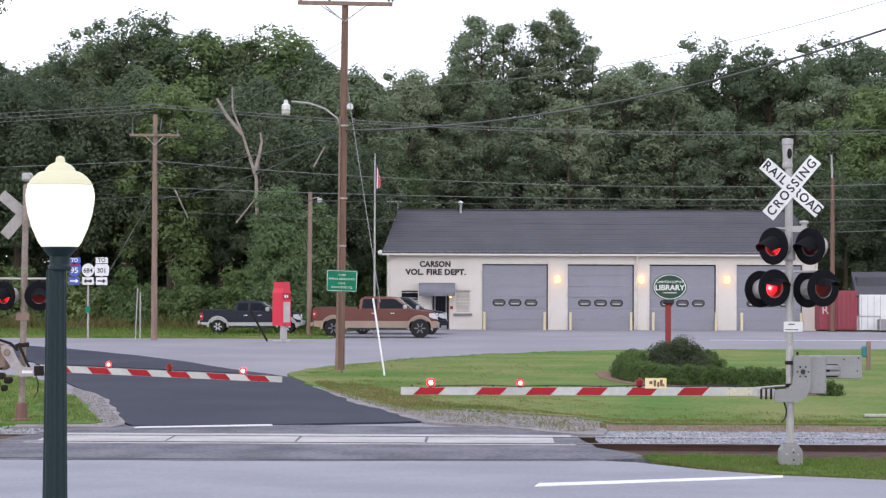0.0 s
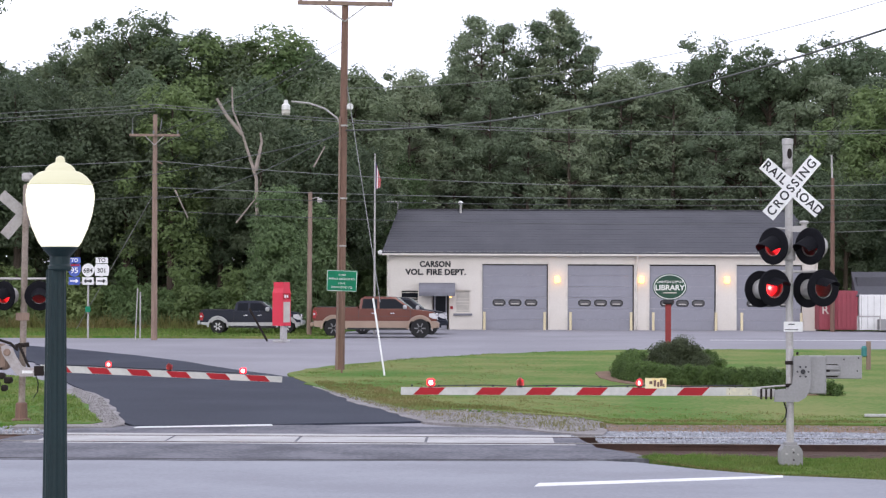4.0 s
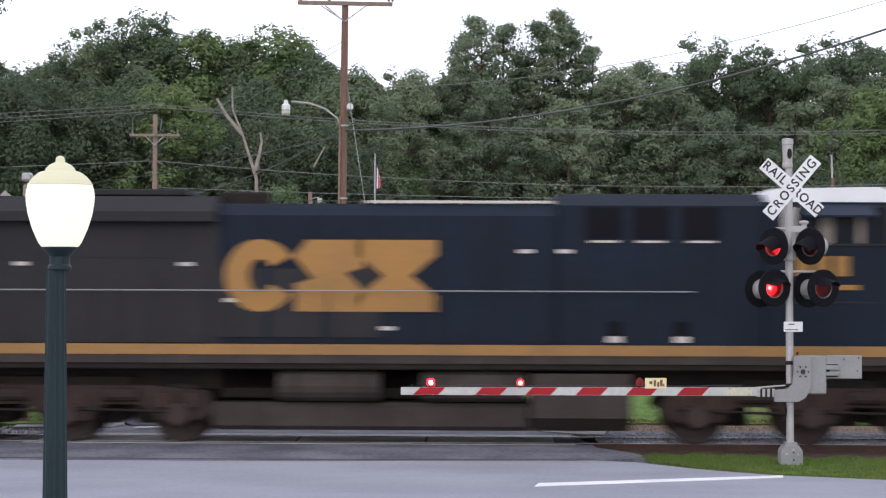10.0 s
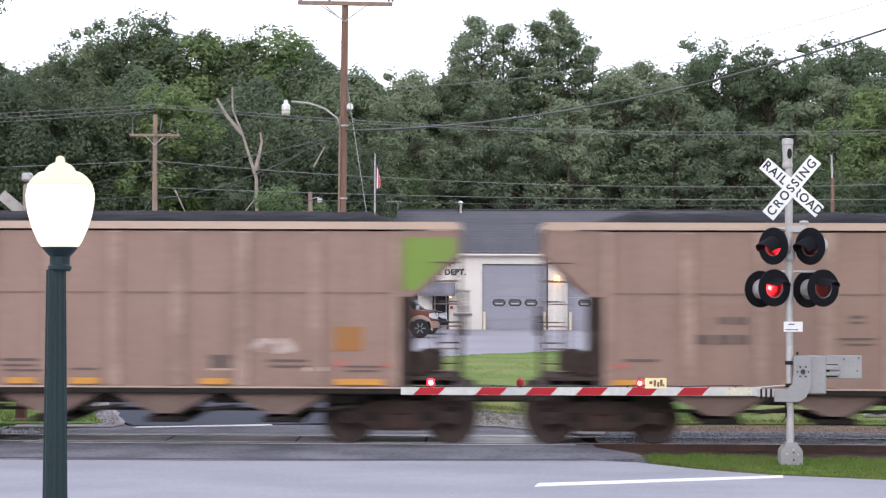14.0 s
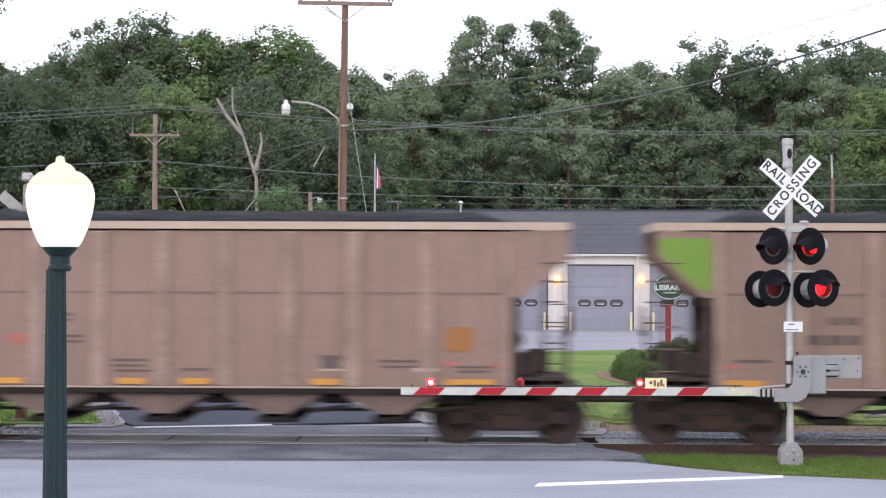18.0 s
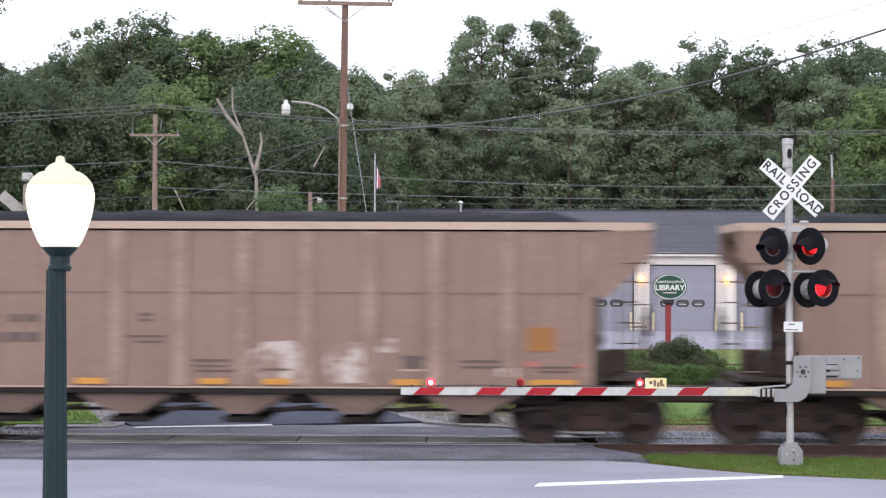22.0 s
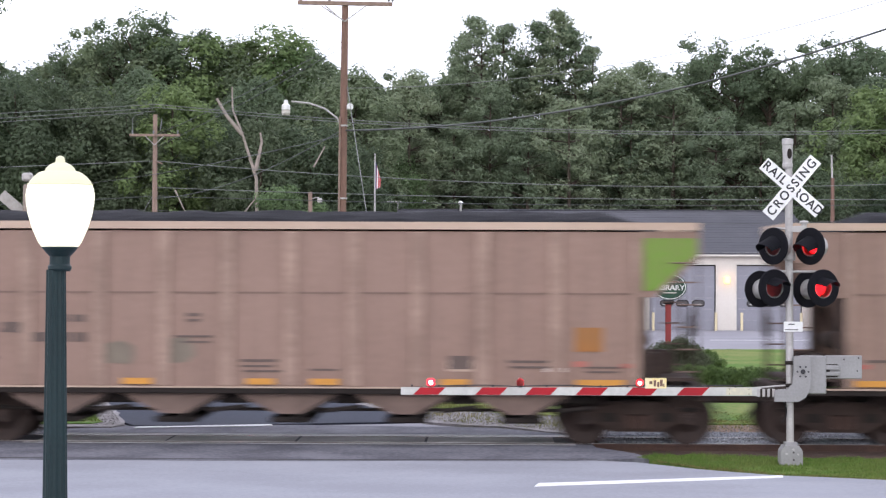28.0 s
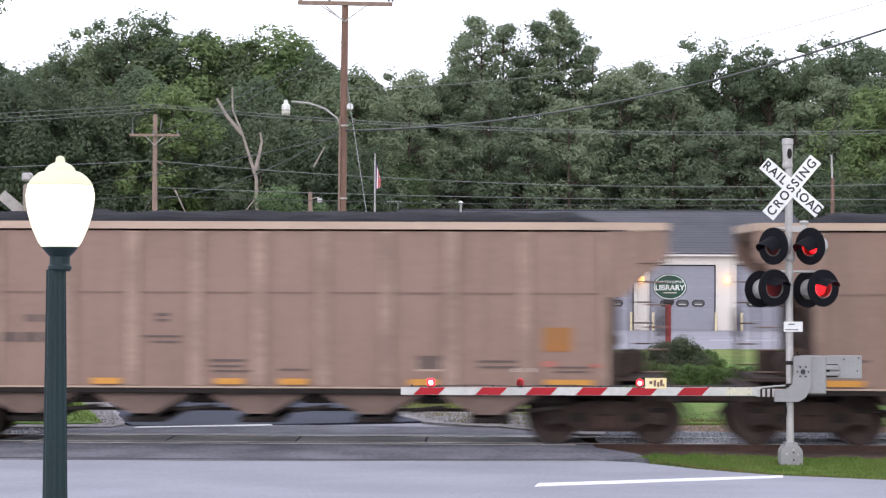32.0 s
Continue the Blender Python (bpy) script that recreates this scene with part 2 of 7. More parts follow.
GLOW_GLOBE = mat("globe_glow", (1.0, 0.98, 0.8), emit=0.95)
GLOW_WALL = mat("wall_lamp_glow", (1.0, 0.5, 0.14), emit=4.0)
LENS = mat("dark_red_lens", (0.16, 0.008, 0.01), 0.25, scale=3, bump=0)
RED_LENS = glass_mat("clear_red_lens", (1.0, 0.3, 0.3), 0.45)
FLAGRED = mat("flag_red", (0.5, 0.12, 0.12), 0.8, scale=3)
FLAGBLUE = mat("flag_blue", (0.06, 0.07, 0.2), 0.8, scale=3)
REDPOST = mat("red_post", (0.28, 0.03, 0.03), 0.6, scale=3)
CONTAINER = mat("red_container", (0.3, 0.05, 0.07), 0.6, color2=(0.22, 0.04, 0.055), scale=1)
TEAL = mat("teal_paint", (0.03, 0.2, 0.2), 0.5, scale=3)
LEAF_A = leaf_mat("oak_leaf", (0.195, 0.25, 0.15), (0.145, 0.192, 0.112), whole=0.25)
LEAF_B = leaf_mat("light_leaf", (0.2, 0.275, 0.115), (0.155, 0.22, 0.09), whole=0.22)
LEAF_C = leaf_mat("pine_needle", (0.235, 0.29, 0.185), (0.18, 0.23, 0.145), whole=0.22)
LEAF_D = leaf_mat("vine_leaf", (0.21, 0.29, 0.14), (0.14, 0.205, 0.1), 0.22)
# darker leaf colour standing in for shade below the canopy
LEAF_G = leaf_mat("shade_darkened_leaf", (0.115, 0.155, 0.092), (0.085, 0.118, 0.07), whole=0.2)
LEAF_E = leaf_mat("hedge_leaf", (0.12, 0.185, 0.055), (0.07, 0.115, 0.035), 0.3)
LEAF_F = leaf_mat("shrub_leaf", (0.115, 0.14, 0.075), (0.07, 0.09, 0.048), 0.3)


# ---- builders ----
def thing(name, m, label, category, group="", kind=""):
    ob = new(name)
    ob.empty_display_size = 0.3
    ob.matrix_basis = m
    return tagged(ob, label, category, group, kind)


def finish(name, bm, material, parent=None, label="", smooth=False):
    me = bpy.data.meshes.new(name)
    bmesh.ops.recalc_face_normals(bm, faces=bm.faces)
    bm.to_mesh(me)
    bm.free()
    if material:
        me.materials.append(material)
    if smooth:
        for p in me.polygons:
            p.use_smooth = True
    ob = new(name, me)
    if parent:
        ob.parent = parent
    if label:
        ob["label"] = label
    return ob


part = finish


def raw(name, verts, faces, material, parent=None, label="", kind=""):
    me = bpy.data.meshes.new(name)
    me.from_pydata(verts, [], faces)
    me.materials.append(material)
    ob = new(name, me)
    if parent:
        ob.parent = parent
    if label:
        ob["label"] = label
    if kind:
        ob["kind"] = kind
    return ob


def box(bm, c, s, m=None, bev=0.0):
    """A box of size s round c, moved by m, its edges bevelled."""
    t = Matrix.Translation(c) @ Matrix.Diagonal((*s, 1))
    if m is not None:
        t = m @ t
    g = bmesh.ops.create_cube(bm, size=1.0, matrix=t)
    if bev:
        es = list({e for v in g["verts"] for e in v.link_edges})
        bmesh.ops.bevel(bm, geom=es, offset=bev, segments=1, affect="EDGES")
    return g["verts"]


def rod(bm, a, b, r, r2=None, n=10):
    """A tapered rod from a to b."""
    a, b = Vector(a), Vector(b)
    d = b - a
    m = Matrix.Translation((a + b) / 2) @ d.to_track_quat("Z", "Y").to_matrix().to_4x4()
    bmesh.ops.create_cone(bm, cap_ends=True, segments=n, radius1=r, radius2=r if r2 is None else r2, depth=d.length, matrix=m)


def prism(bm, outline, y0, y1, m=None):
    """An outline in x and z, pushed from y0 to y1."""
    a = [bm.verts.new((x, y0, z)) for x, z in outline]
    b = [bm.verts.new((x, y1, z)) for x, z in outline]
    n = len(outline)
    if n > 4:
        for t in tessellate_polygon([[Vector((x, z, 0)) for x, z in outline]]):
            bm.faces.new([a[i] for i in t])
            bm.faces.new([b[i] for i in reversed(t)])
    else:
        bm.faces.new(a), bm.faces.new(b[::-1])
    for i in range(n):
        bm.faces.new((a[i], b[i], b[(i + 1) % n], a[(i + 1) % n]))
    if m is not None:
        bmesh.ops.transform(bm, matrix=m, verts=a + b)


def lathe(bm, profile, n=24, m=None, caps=True):
    """A profile of (radius, z) turned round z."""
    rings, made = [], []
    for r, z in profile:
        ring = [bm.verts.new((r * math.cos(2 * math.pi * i / n), r * math.sin(2 * math.pi * i / n), z)) for i in range(n)]
        rings.append(ring)
        made += ring
    for a, b in zip(rings, rings[1:]):
        for i in range(n):
            bm.faces.new((a[i], a[(i + 1) % n], b[(i + 1) % n], b[i]))
    if caps:
        bm.faces.new(rings[0][::-1])
        bm.faces.new(rings[-1])
    if m is not None:
        bmesh.ops.transform(bm, matrix=m, verts=made)


def tube(bm, pts, r, n=6):
    """One bent tube through the points."""
    pts = [Vector(p) for p in pts]
    rings = []
    for i, p in enumerate(pts):
        d = (pts[min(i + 1, len(pts) - 1)] - pts[max(i - 1, 0)]).normalized()
        side = d.cross(Vector((0, 0, 1)) if abs(d.z) < 0.9 else Vector((0, 1, 0))).normalized()
        top = side.cross(d)
        rings.append([bm.verts.new(p + (side * math.cos(2 * math.pi * k / n) + top * math.sin(2 * math.pi * k / n)) * r) for k in range(n)])
    for a, b in zip(rings, rings[1:]):
        for k in range(n):
            bm.faces.new((a[k], a[(k + 1) % n], b[(k + 1) % n], b[k]))
    bm.faces.new(rings[0][::-1])
    bm.faces.new(rings[-1])


def pbox(name, parent, material, c, s, bev=0.0, m=None, label=""):
    bm = bmesh.new()
    box(bm, c, s, m, bev)
    return part(name, bm, material, parent, label)


def prod(name, parent, material, a, b, r, r2=None, n=12, label=""):
    bm = bmesh.new()
    rod(bm, a, b, r, r2, n)
    return part(name, bm, material, parent, label, smooth=False)


def words(text, size, material, parent, m, depth=0.006, name="lettering", wide=1.0, label="", bold=0.012, gap=1.0):
    """Lettering from the built-in font, centred, as a mesh."""
    cu = bpy.data.curves.new(name, "FONT")
    cu.body, cu.size, cu.extrude, cu.align_x, cu.align_y = text, size, depth, "CENTER", "CENTER"
    cu.offset, cu.space_character = size * bold, gap
    tmp = bpy.data.objects.new("tmp", cu)
    scene.collection.objects.link(tmp)
    bpy.context.view_layer.update()
    me = bpy.data.meshes.new_from_object(tmp.evaluated_get(bpy.context.evaluated_depsgraph_get()))
    bpy.data.objects.remove(tmp)
    me.transform(m @ Matrix.Diagonal((wide, 1, 1, 1)))
    me.materials.clear()
    me.materials.append(material)
    ob = new(name, me)
    if parent:
        ob.parent = parent
    if label:
        ob["label"] = label
    return ob


UP = pose(0, 0, 0, 90, 0, 0)  # turns lettering to face the viewer's side (-y)
rng = np.random.default_rng(7)


def patch(name, pts, z, material, label, category, step=0.6, wob=0.12, thick=0.12, smooth_passes=1):
    """A sheet on the ground with a slightly uneven rim and a real edge."""
    ring = []
    for (x0, y0), (x1, y1) in zip(pts, pts[1:] + pts[:1]):
        k = max(1, min(60, int(math.hypot(x1 - x0, y1 - y0) / step)))
        for i in range(k):
            t = i / k
            x, y = x0 + (x1 - x0) * t, y0 + (y1 - y0) * t
            o = noise.noise_vector((x * 0.9, y * 0.9, 3.3)) * wob + noise.noise_vector((x * 3, y * 3, 9.1)) * wob * 0.5
            ring.append((x + o.x, y + o.y))
    bm = bmesh.new()
    top = [bm.verts.new((x, y, z)) for x, y in ring]
    low = [bm.verts.new((x, y, z - thick)) for x, y in ring]
    f = bm.faces.new(top)
    n = len(ring)
    for i in range(n):
        bm.faces.new((top[i], low[i], low[(i + 1) % n], top[(i + 1) % n]))
    bmesh.ops.triangulate(bm, faces=[f])
    ob = finish(name, bm, material)
    return tagged(ob, label, category, kind="structure")


# ---- ground, roads, track ----
gv, gf = [], []
for yy, zz in ((-1600, -0.1), (34.6, -0.1), (35.9, -0.42), (42.6, -0.42), (43.7, -0.1), (3400, -0.1)):
    for xx in (-2500, 2500):
        gv.append((xx, yy - (xx * 0.02095 if 0 < yy < 100 else 0), zz))
for k in range(5):
    gf.append((2 * k, 2 * k + 1, 2 * k + 3, 2 * k + 2))
tagged(raw("ground", gv, gf, GRASS), "flat green grassland reaching the horizon", "ground", kind="structure")
patch("road", [(-60, 43.9), (60, 43.9), (60, 116.7), (20.8, 116.9), (-3.2, 116.9), (-5.2, 112), (-5.4, 100), (-60, 99.6)], -0.04, ASPHALT,
      "weathered grey asphalt road and forecourt", "road", wob=0.1)
patch("near_road", [(-60, -20), (14, -20), (14, 30.5), (6.6, 32.9), (5.2, 33.5), (4.1, 34.5), (3.2, 35.7), (2.2, 36.1), (-1.7, 35.9), (-6.3, 36.1), (-60, 36.2)], -0.025,
      ASPHALT_NEAR, "pale worn asphalt road before the crossing", "road", wob=0.04)
patch("crossing_apron", [(-9.3, 35.8), (-1.7, 35.7), (2.3, 35.9), (3.6, 36.3), (3.3, 37.4), (2.75, 38.5), (2.5, 41.5), (1.0, 43.3), (-3.0, 43.9), (-6.3, 43.4), (-7.6, 42.5), (-8.2, 40), (-8.6, 37.5)],
      -0.012, ASPHALT_MID, "patched dark grey asphalt at the rail crossing", "road", wob=0.08)
patch("side_road", [(-28, 97), (-17.1, 88.7), (-14.9, 85.6), (-11.0, 78.6), (-8.8, 73.8), (-6.9, 68.8), (-4.4, 63.2), (-3.1, 58.0), (-1.8, 51.8), (-0.8, 47.7), (0.0, 45.0), (-3.4, 43.9), (-6.2, 43.4),
                    (-6.7, 44.7), (-8.3, 52.5), (-10.2, 59), (-14, 73.4), (-20, 84), (-32, 94)], 0.0, ASPHALT_NEW,
      "freshly laid black asphalt side road", "road", wob=0.07)
patch("island_lawn", [(-4.75, 65.1), (-4.3, 68.4), (-3.7, 70.6), (-1.7, 75.0), (1.4, 80.3), (3.8, 83.3), (6.9, 85.9), (12, 87), (34, 88), (34, 44.1), (9, 44.2), (3.5, 44.3), (2.9, 46.2), (2.18, 46.9), (1.1, 48.2),
                      (0.2, 48.6), (-0.5, 48.1), (-1.25, 49.7), (-2.2, 53.4), (-3.1, 56.7), (-3.7, 59.4)], 0.016, GRASS, "mown green lawn on a traffic island", "lawn", wob=0.18)
patch("verge_left", [(-45, 66), (-13, 63.5), (-11.9, 62.6), (-10.1, 56.1), (-8.83, 52.2), (-8.37, 50.2), (-7.86, 47.8), (-7.22, 45.0), (-6.95, 44.2), (-7.1, 43.5), (-9, 43.4), (-45, 43.4)], 0.03, GRASS,
      "green grass verge beside the side road", "verge", wob=0.15)
patch("gravel_verge_left", [(-9.9, 57.6), (-8.2, 52.5), (-6.6, 44.6), (-6.4, 43.6), (-6.6, 42.9), (-8.6, 42.8), (-8.6, 46), (-9.8, 52)], 0.012, GRAVEL, "pale gravel strip along the road edge", "gravel", wob=0.1)
patch("gravel_verge", [(-3.5, 60), (-2.6, 57.5), (-1.0, 53), (0.2, 48.3), (1.6, 46.8), (3.2, 45.2), (3.2, 41.4), (2.6, 41.6), (1.1, 43.4), (-0.4, 44.6), (-1.2, 47.7), (-2.2, 51.8), (-3.5, 58.0)],
      0.01, GRAVEL, "grey gravel strip between asphalt and lawn", "gravel", wob=0.25)
patch("dirt_strip", [(3.0, 44.9), (34, 44.5), (34, 41.9), (3.3, 42.3)], -0.02, DIRT, "strip of reddish dirt beside the track", "dirt", step=0.3, wob=0.4)
patch("far_verge", [(-70, 99.8), (-5.2, 99.9), (-5.0, 112), (-3.4, 117), (-3.4, 150), (-70, 150)], 0.06, GRASS, "rough grass verge before the woods", "verge", wob=0.15)
patch("near_verge", [(3.35, 36.6), (3.9, 36.95), (5.2, 36.6), (7.5, 36.0), (40, 35.0), (40, 30.4), (14, 31.0), (6.8, 32.9), (5.3, 33.7), (4.3, 34.6), (3.7, 35.7)], -0.012, GRASS,
      "green grass verge between road and rails", "verge", step=0.2, wob=0.14)
# painted lines
for nm, pts in (("stop_line", [(1.36, 31.6), (1.45, 32.1), (5.3, 33.45), (5.25, 33.1)]), ("stop_line", [(-6.15, 42.75), (-6.1, 43.05), (-3.5, 43.85), (-3.45, 43.5)])):
    z = -0.02 if pts[0][1] < 36 else 0.004
    patch(nm, pts, z, ROADWHITE, "worn white stop line on asphalt", "road marking", wob=0.015, thick=0.01)
patch("edge_line", [(12.5, 100.1), (12.5, 100.35), (40, 101.4), (40, 101.1)], -0.034, ROADWHITE, "thin white edge line on the far road", "road marking", wob=0.01, thick=0.01)

patch("tar_seam", [(-8.5, 36.0), (-4, 35.86), (-1.7, 35.78), (0.5, 35.9), (2.6, 36.05), (2.6, 36.12), (0.5, 35.97), (-1.7, 35.85), (-4, 35.93), (-8.5, 36.07)], -0.006, TAR, "dark tar seam across the road", "road marking", step=0.25, wob=0.05, thick=0.01)
TRACK = Matrix.Translation((0, 40.1, 0)) @ pose(0, 0, 0, 0, 0, -1.2)  # runs along its own x
track = thing("railway_track", TRACK, "single railway track of rusty rails on grey ballast", "railway track", kind="structure")
for y in (-0.755, 0.755):
    bm = bmesh.new()
    box(bm, (0, y, -0.15), (1200, 0.15, 0.016))
    box(bm, (0, y, -0.09), (1200, 0.02, 0.12))
    box(bm, (0, y, -0.022), (1200, 0.07, 0.036))
    part("rail", bm, RAIL, track)
    pbox("rail_head", track, RAILTOP, (0, y, -0.002), (1200, 0.058, 0.006), label="polished running surface")
# ballast bed with shoulders, outside the crossing
for a, b in ((-600, -7.6), (2.9, 600)):
    bm = bmesh.new()
    prism(bm, [(-3.7, -0.36), (-1.9, -0.3), (-1.35, -0.16), (-0.85, -0.135), (-0.66, -0.12), (-0.5, -0.035), (0.85, -0.03), (1.3, -0.045), (1.3, -0.5), (-3.7, -0.5)], a, b, pose(0, 0, 0, 0, 0, -90) @ Matrix.Diagonal((-1, 1, 1, 1)))
    part("ballast_bed", bm, DIRTY, track, "oil-stained ballast under the rails")
    bm = bmesh.new()
    prism(bm, [(1.3, -0.045), (2.2, -0.05), (3.8, -0.1), (3.8, -0.5), (1.3, -0.5)], a, b, pose(0, 0, 0, 0, 0, -90) @ Matrix.Diagonal((-1, 1, 1, 1)))
    part("ballast_shoulder", bm, GRAVEL, track)
bm = bmesh.new()
box(bm, (0, 0, 0), (0.22, 2.6, 0.17), None, 0.015)
tie = part("sleeper", bm, TIE, track)
tie.location = (3.3, 0, -0.235)
for i in range(-60, 60):
    x = 3.3 + 0.5 * i
    if i and not -7.6 < x < 2.9:
        o = tie.copy()
        scene.collection.objects.link(o)
        o.location = (x, rng.normal(0, 0.03), -0.235)
# concrete crossing panels between and beside the rails
bm = bmesh.new()
box(bm, (0, 0, 0), (2.36, 1.28, 0.16), None, 0.012)
pan = part("crossing_panel", bm, CONCRETE, track, "pale concrete crossing panel")
pan.location = (-6.3, 0, -0.085)
for i in range(1, 4):
    o = pan.copy()
    scene.collection.objects.link(o)
    o.location = (-6.3 + 2.4 * i, 0, -0.085)
for y in (1.05, -1.0):
    pbox("edge_panel", track, CONCRETE, (-2.6, y, -0.07), (10.1, 0.42 if y > 0 else 0.12, 0.13), 0.01)
# loose stones
vs, fs = [], []
OCT = np.array([(1, 0, 0), (-1, 0, 0), (0, 1, 0), (0, -1, 0), (0, 0, 1), (0, 0, -1)], float)
OF = [(0, 2, 4), (2, 1, 4), (1, 3, 4), (3, 0, 4), (2, 0, 5), (1, 2, 5), (3, 1, 5), (0, 3, 5)]
for i in range(12000):
    if i < 10600:
        x, y = rng.uniform(2.9, 11.5), rng.uniform(-0.62, 2.35)
        if 0.68 < y < 0.83:
            y += 0.2
    else:
        x, y = rng.uniform(-14, -7.7), rng.uniform(1.0, 3.6)
    r = rng.uniform(0.016, 0.034)
    z = -0.022 + 0.012 * noise.noise((x, y, 0)) if y > -0.5 else -0.1
    if y < -1.2:
        z = -0.31
    q = OCT * r * rng.uniform(0.6, 1.2, (6, 1)) @ np.array(Euler(rng.uniform(0, 6.3, 3)).to_matrix())
    k = len(vs)
    vs += (q + (x, y, z)).tolist()
    fs += [tuple(k + j for j in f) for f in OF]
tagged(raw("ballast_stones", vs, fs, STONE, track), "", "", kind="stuff")


def stones(name, spots, label, r0=0.015, r1=0.04):
    vs, fs = [], []
    for x, y, z in spots:
        q = OCT * rng.uniform(r0, r1) * rng.uniform(0.6, 1.2, (6, 1)) @ np.array(Euler(rng.uniform(0, 6.3, 3)).to_matrix())
        k = len(vs)
        vs += (q + (x, y, z)).tolist()
        fs += [tuple(k + j for j in f) for f in OF]
    return tagged(raw(name, vs, fs, GSTONE), label, "gravel", kind="stuff")


def blades(name, spots, material, label, h=(0.04, 0.09), w=0.012):
    """Many thin grass blades as one stuff object; spots: x, y, z rows."""
    n = len(spots)
    a = rng.uniform(0, math.pi, n)
    tuft = np.array([0.6 + 0.9 * max(-0.35, noise.noise((q[0] * 2.3, q[1] * 1.6, 1.7)) + 0.5 * noise.noise((q[0] * 7, q[1] * 5, 4.2))) for q in spots])
    hh = rng.uniform(h[0], h[1], n) * tuft
    lean = rng.normal(0, 0.35, (n, 2)) * hh[:, None]
    dx, dy = np.cos(a) * w, np.sin(a) * w
    p = np.array(spots, float)
    v = np.empty((n * 3, 3))
    v[0::3] = p - np.stack([dx, dy, 0 * dx], 1)
    v[1::3] = p + np.stack([dx, dy, 0 * dx], 1)
    v[2::3] = p + np.stack([lean[:, 0], lean[:, 1], hh], 1)
    f = np.arange(n * 3).reshape(n, 3)
    return tagged(raw(name, v.tolist(), f.tolist(), material), label, "grass", kind="stuff")


def inside(p, poly):
    c = False
    for (x0, y0), (x1, y1) in zip(poly, poly[1:] + poly[:1]):
        if (y0 > p[1]) != (y1 > p[1]) and p[0] < (x1 - x0) * (p[1] - y0) / (y1 - y0) + x0:
            c = not c
    return c


def strew(poly, n, z):
    xs, ys = [p[0] for p in poly], [p[1] for p in poly]
    out = []
    while len(out) < n:
        p = (rng.uniform(min(xs), max(xs)), rng.uniform(min(ys), max(ys)))
        if inside(p, poly):
            out.append((*p, z))
    return out


blades("grass_near_rails", strew([(3.3, 36.5), (3.95, 36.95), (5.2, 36.6), (9.5, 35.8), (9.5, 32.05), (6.75, 32.85), (5.25, 33.65), (4.25, 34.55), (3.65, 35.6)], 32000, -0.015), BLADE, "green grass tufts on the verge", (0.03, 0.09), 0.008)
blades("dry_grass_rim", strew([(-3.7, 60.5), (-3.1, 56.9), (-2.2, 53.6), (-1.25, 49.9), (-0.5, 48.3), (0.2, 48.8), (1.1, 48.4), (2.9, 46.5), (3.5, 44.5), (12, 44.3), (12, 45.0), (4.0, 45.2), (1.6, 49), (-0.2, 51.5), (-2.0, 58.5)], 11000, 0.02), BLADE_DRY,
       "dry straw-coloured grass along the gravel", (0.03, 0.09), 0.012)
blades("grass_left", strew([(-14, 63), (-11.9, 62.3), (-10.2, 56), (-8.9, 52.2), (-7.9, 47.8), (-7.25, 45.0), (-7.0, 44.1), (-8, 43.6), (-11.5, 43.6), (-14, 55)], 20000, 0.025), BLADE, "green grass tufts on the verge", (0.04, 0.12), 0.012)
blades("grass_far", strew([(-26, 100), (-5.4, 100), (-5.2, 111), (-4, 116), (-26, 117)], 24000, 0.05), BLADE, "rough verge grass", (0.06, 0.18), 0.03)

RIM = [(-3.5, 59), (-3.0, 56.7), (-2.1, 53.4), (-1.15, 49.7), (-0.5, 48.1), (0.2, 48.6), (1.1, 48.2), (2.2, 46.8), (3.0, 46.0), (3.4, 43.6), (3.0, 42.2), (2.6, 41.8), (1.1, 43.6), (-0.1, 44.7), (-1.1, 47.9), (-1.85, 51), (-2.6, 54.0)]
stones("gravel_stones", strew(RIM, 3000, 0.012), "loose pale gravel stones", 0.008, 0.026)
blades("weeds_in_gravel", strew(RIM, 2600, 0.01), BLADE_DRY, "sparse weeds in the gravel", (0.03, 0.1), 0.01)
stones("gravel_stones", strew([(-9.8, 57), (-8.3, 52.5), (-6.7, 44.6), (-6.5, 43.5), (-7.2, 43.0), (-6.95, 44.2), (-7.9, 47.8), (-9, 52.2)], 1500, 0.014), "loose pale gravel stones", 0.008, 0.024)
blades("lawn_rim", strew([(-4.4, 64.2), (-3.9, 68), (-3.3, 70.4), (-1.6, 76.2), (1.5, 81.1), (4.9, 84.3), (12, 86.8), (12, 86.0), (5.0, 83.2), (1.9, 80), (-1.1, 75.4), (-2.9, 69.8), (-3.7, 65)], 5000, -0.005), BLADE, "longer grass along the kerbless lawn edge", (0.03, 0.08), 0.015)
blades("lawn_front_grass", strew([(3.5, 44.2), (12, 44.1), (12, 46.8), (3.4, 46.9), (2.0, 47.6), (2.9, 46.2)], 11000, 0.01), BLADE, "ragged green grass along the dirt strip", (0.012, 0.045), 0.012)
stones("dirt_stones", strew([(3.1, 42.3), (12, 42.1), (12, 44.2), (3.1, 44.5)], 2200, -0.018), "loose stones scattered on the dirt strip", 0.008, 0.022)
blades("dirt_weeds", strew([(3.1, 42.8), (12, 42.6), (12, 44.4), (3.1, 44.6)], 1500, -0.02), BLADE_DRY, "sparse dry weeds on the dirt strip", (0.02, 0.07), 0.01)
blades("brush_grass", strew([(-27, 112.2), (-12.3, 112.2), (-12.3, 114.6), (-27, 114.6)], 5000, 0.05), BLADE_DRY, "tall dry grass at the wood's edge", (0.3, 0.95), 0.03)
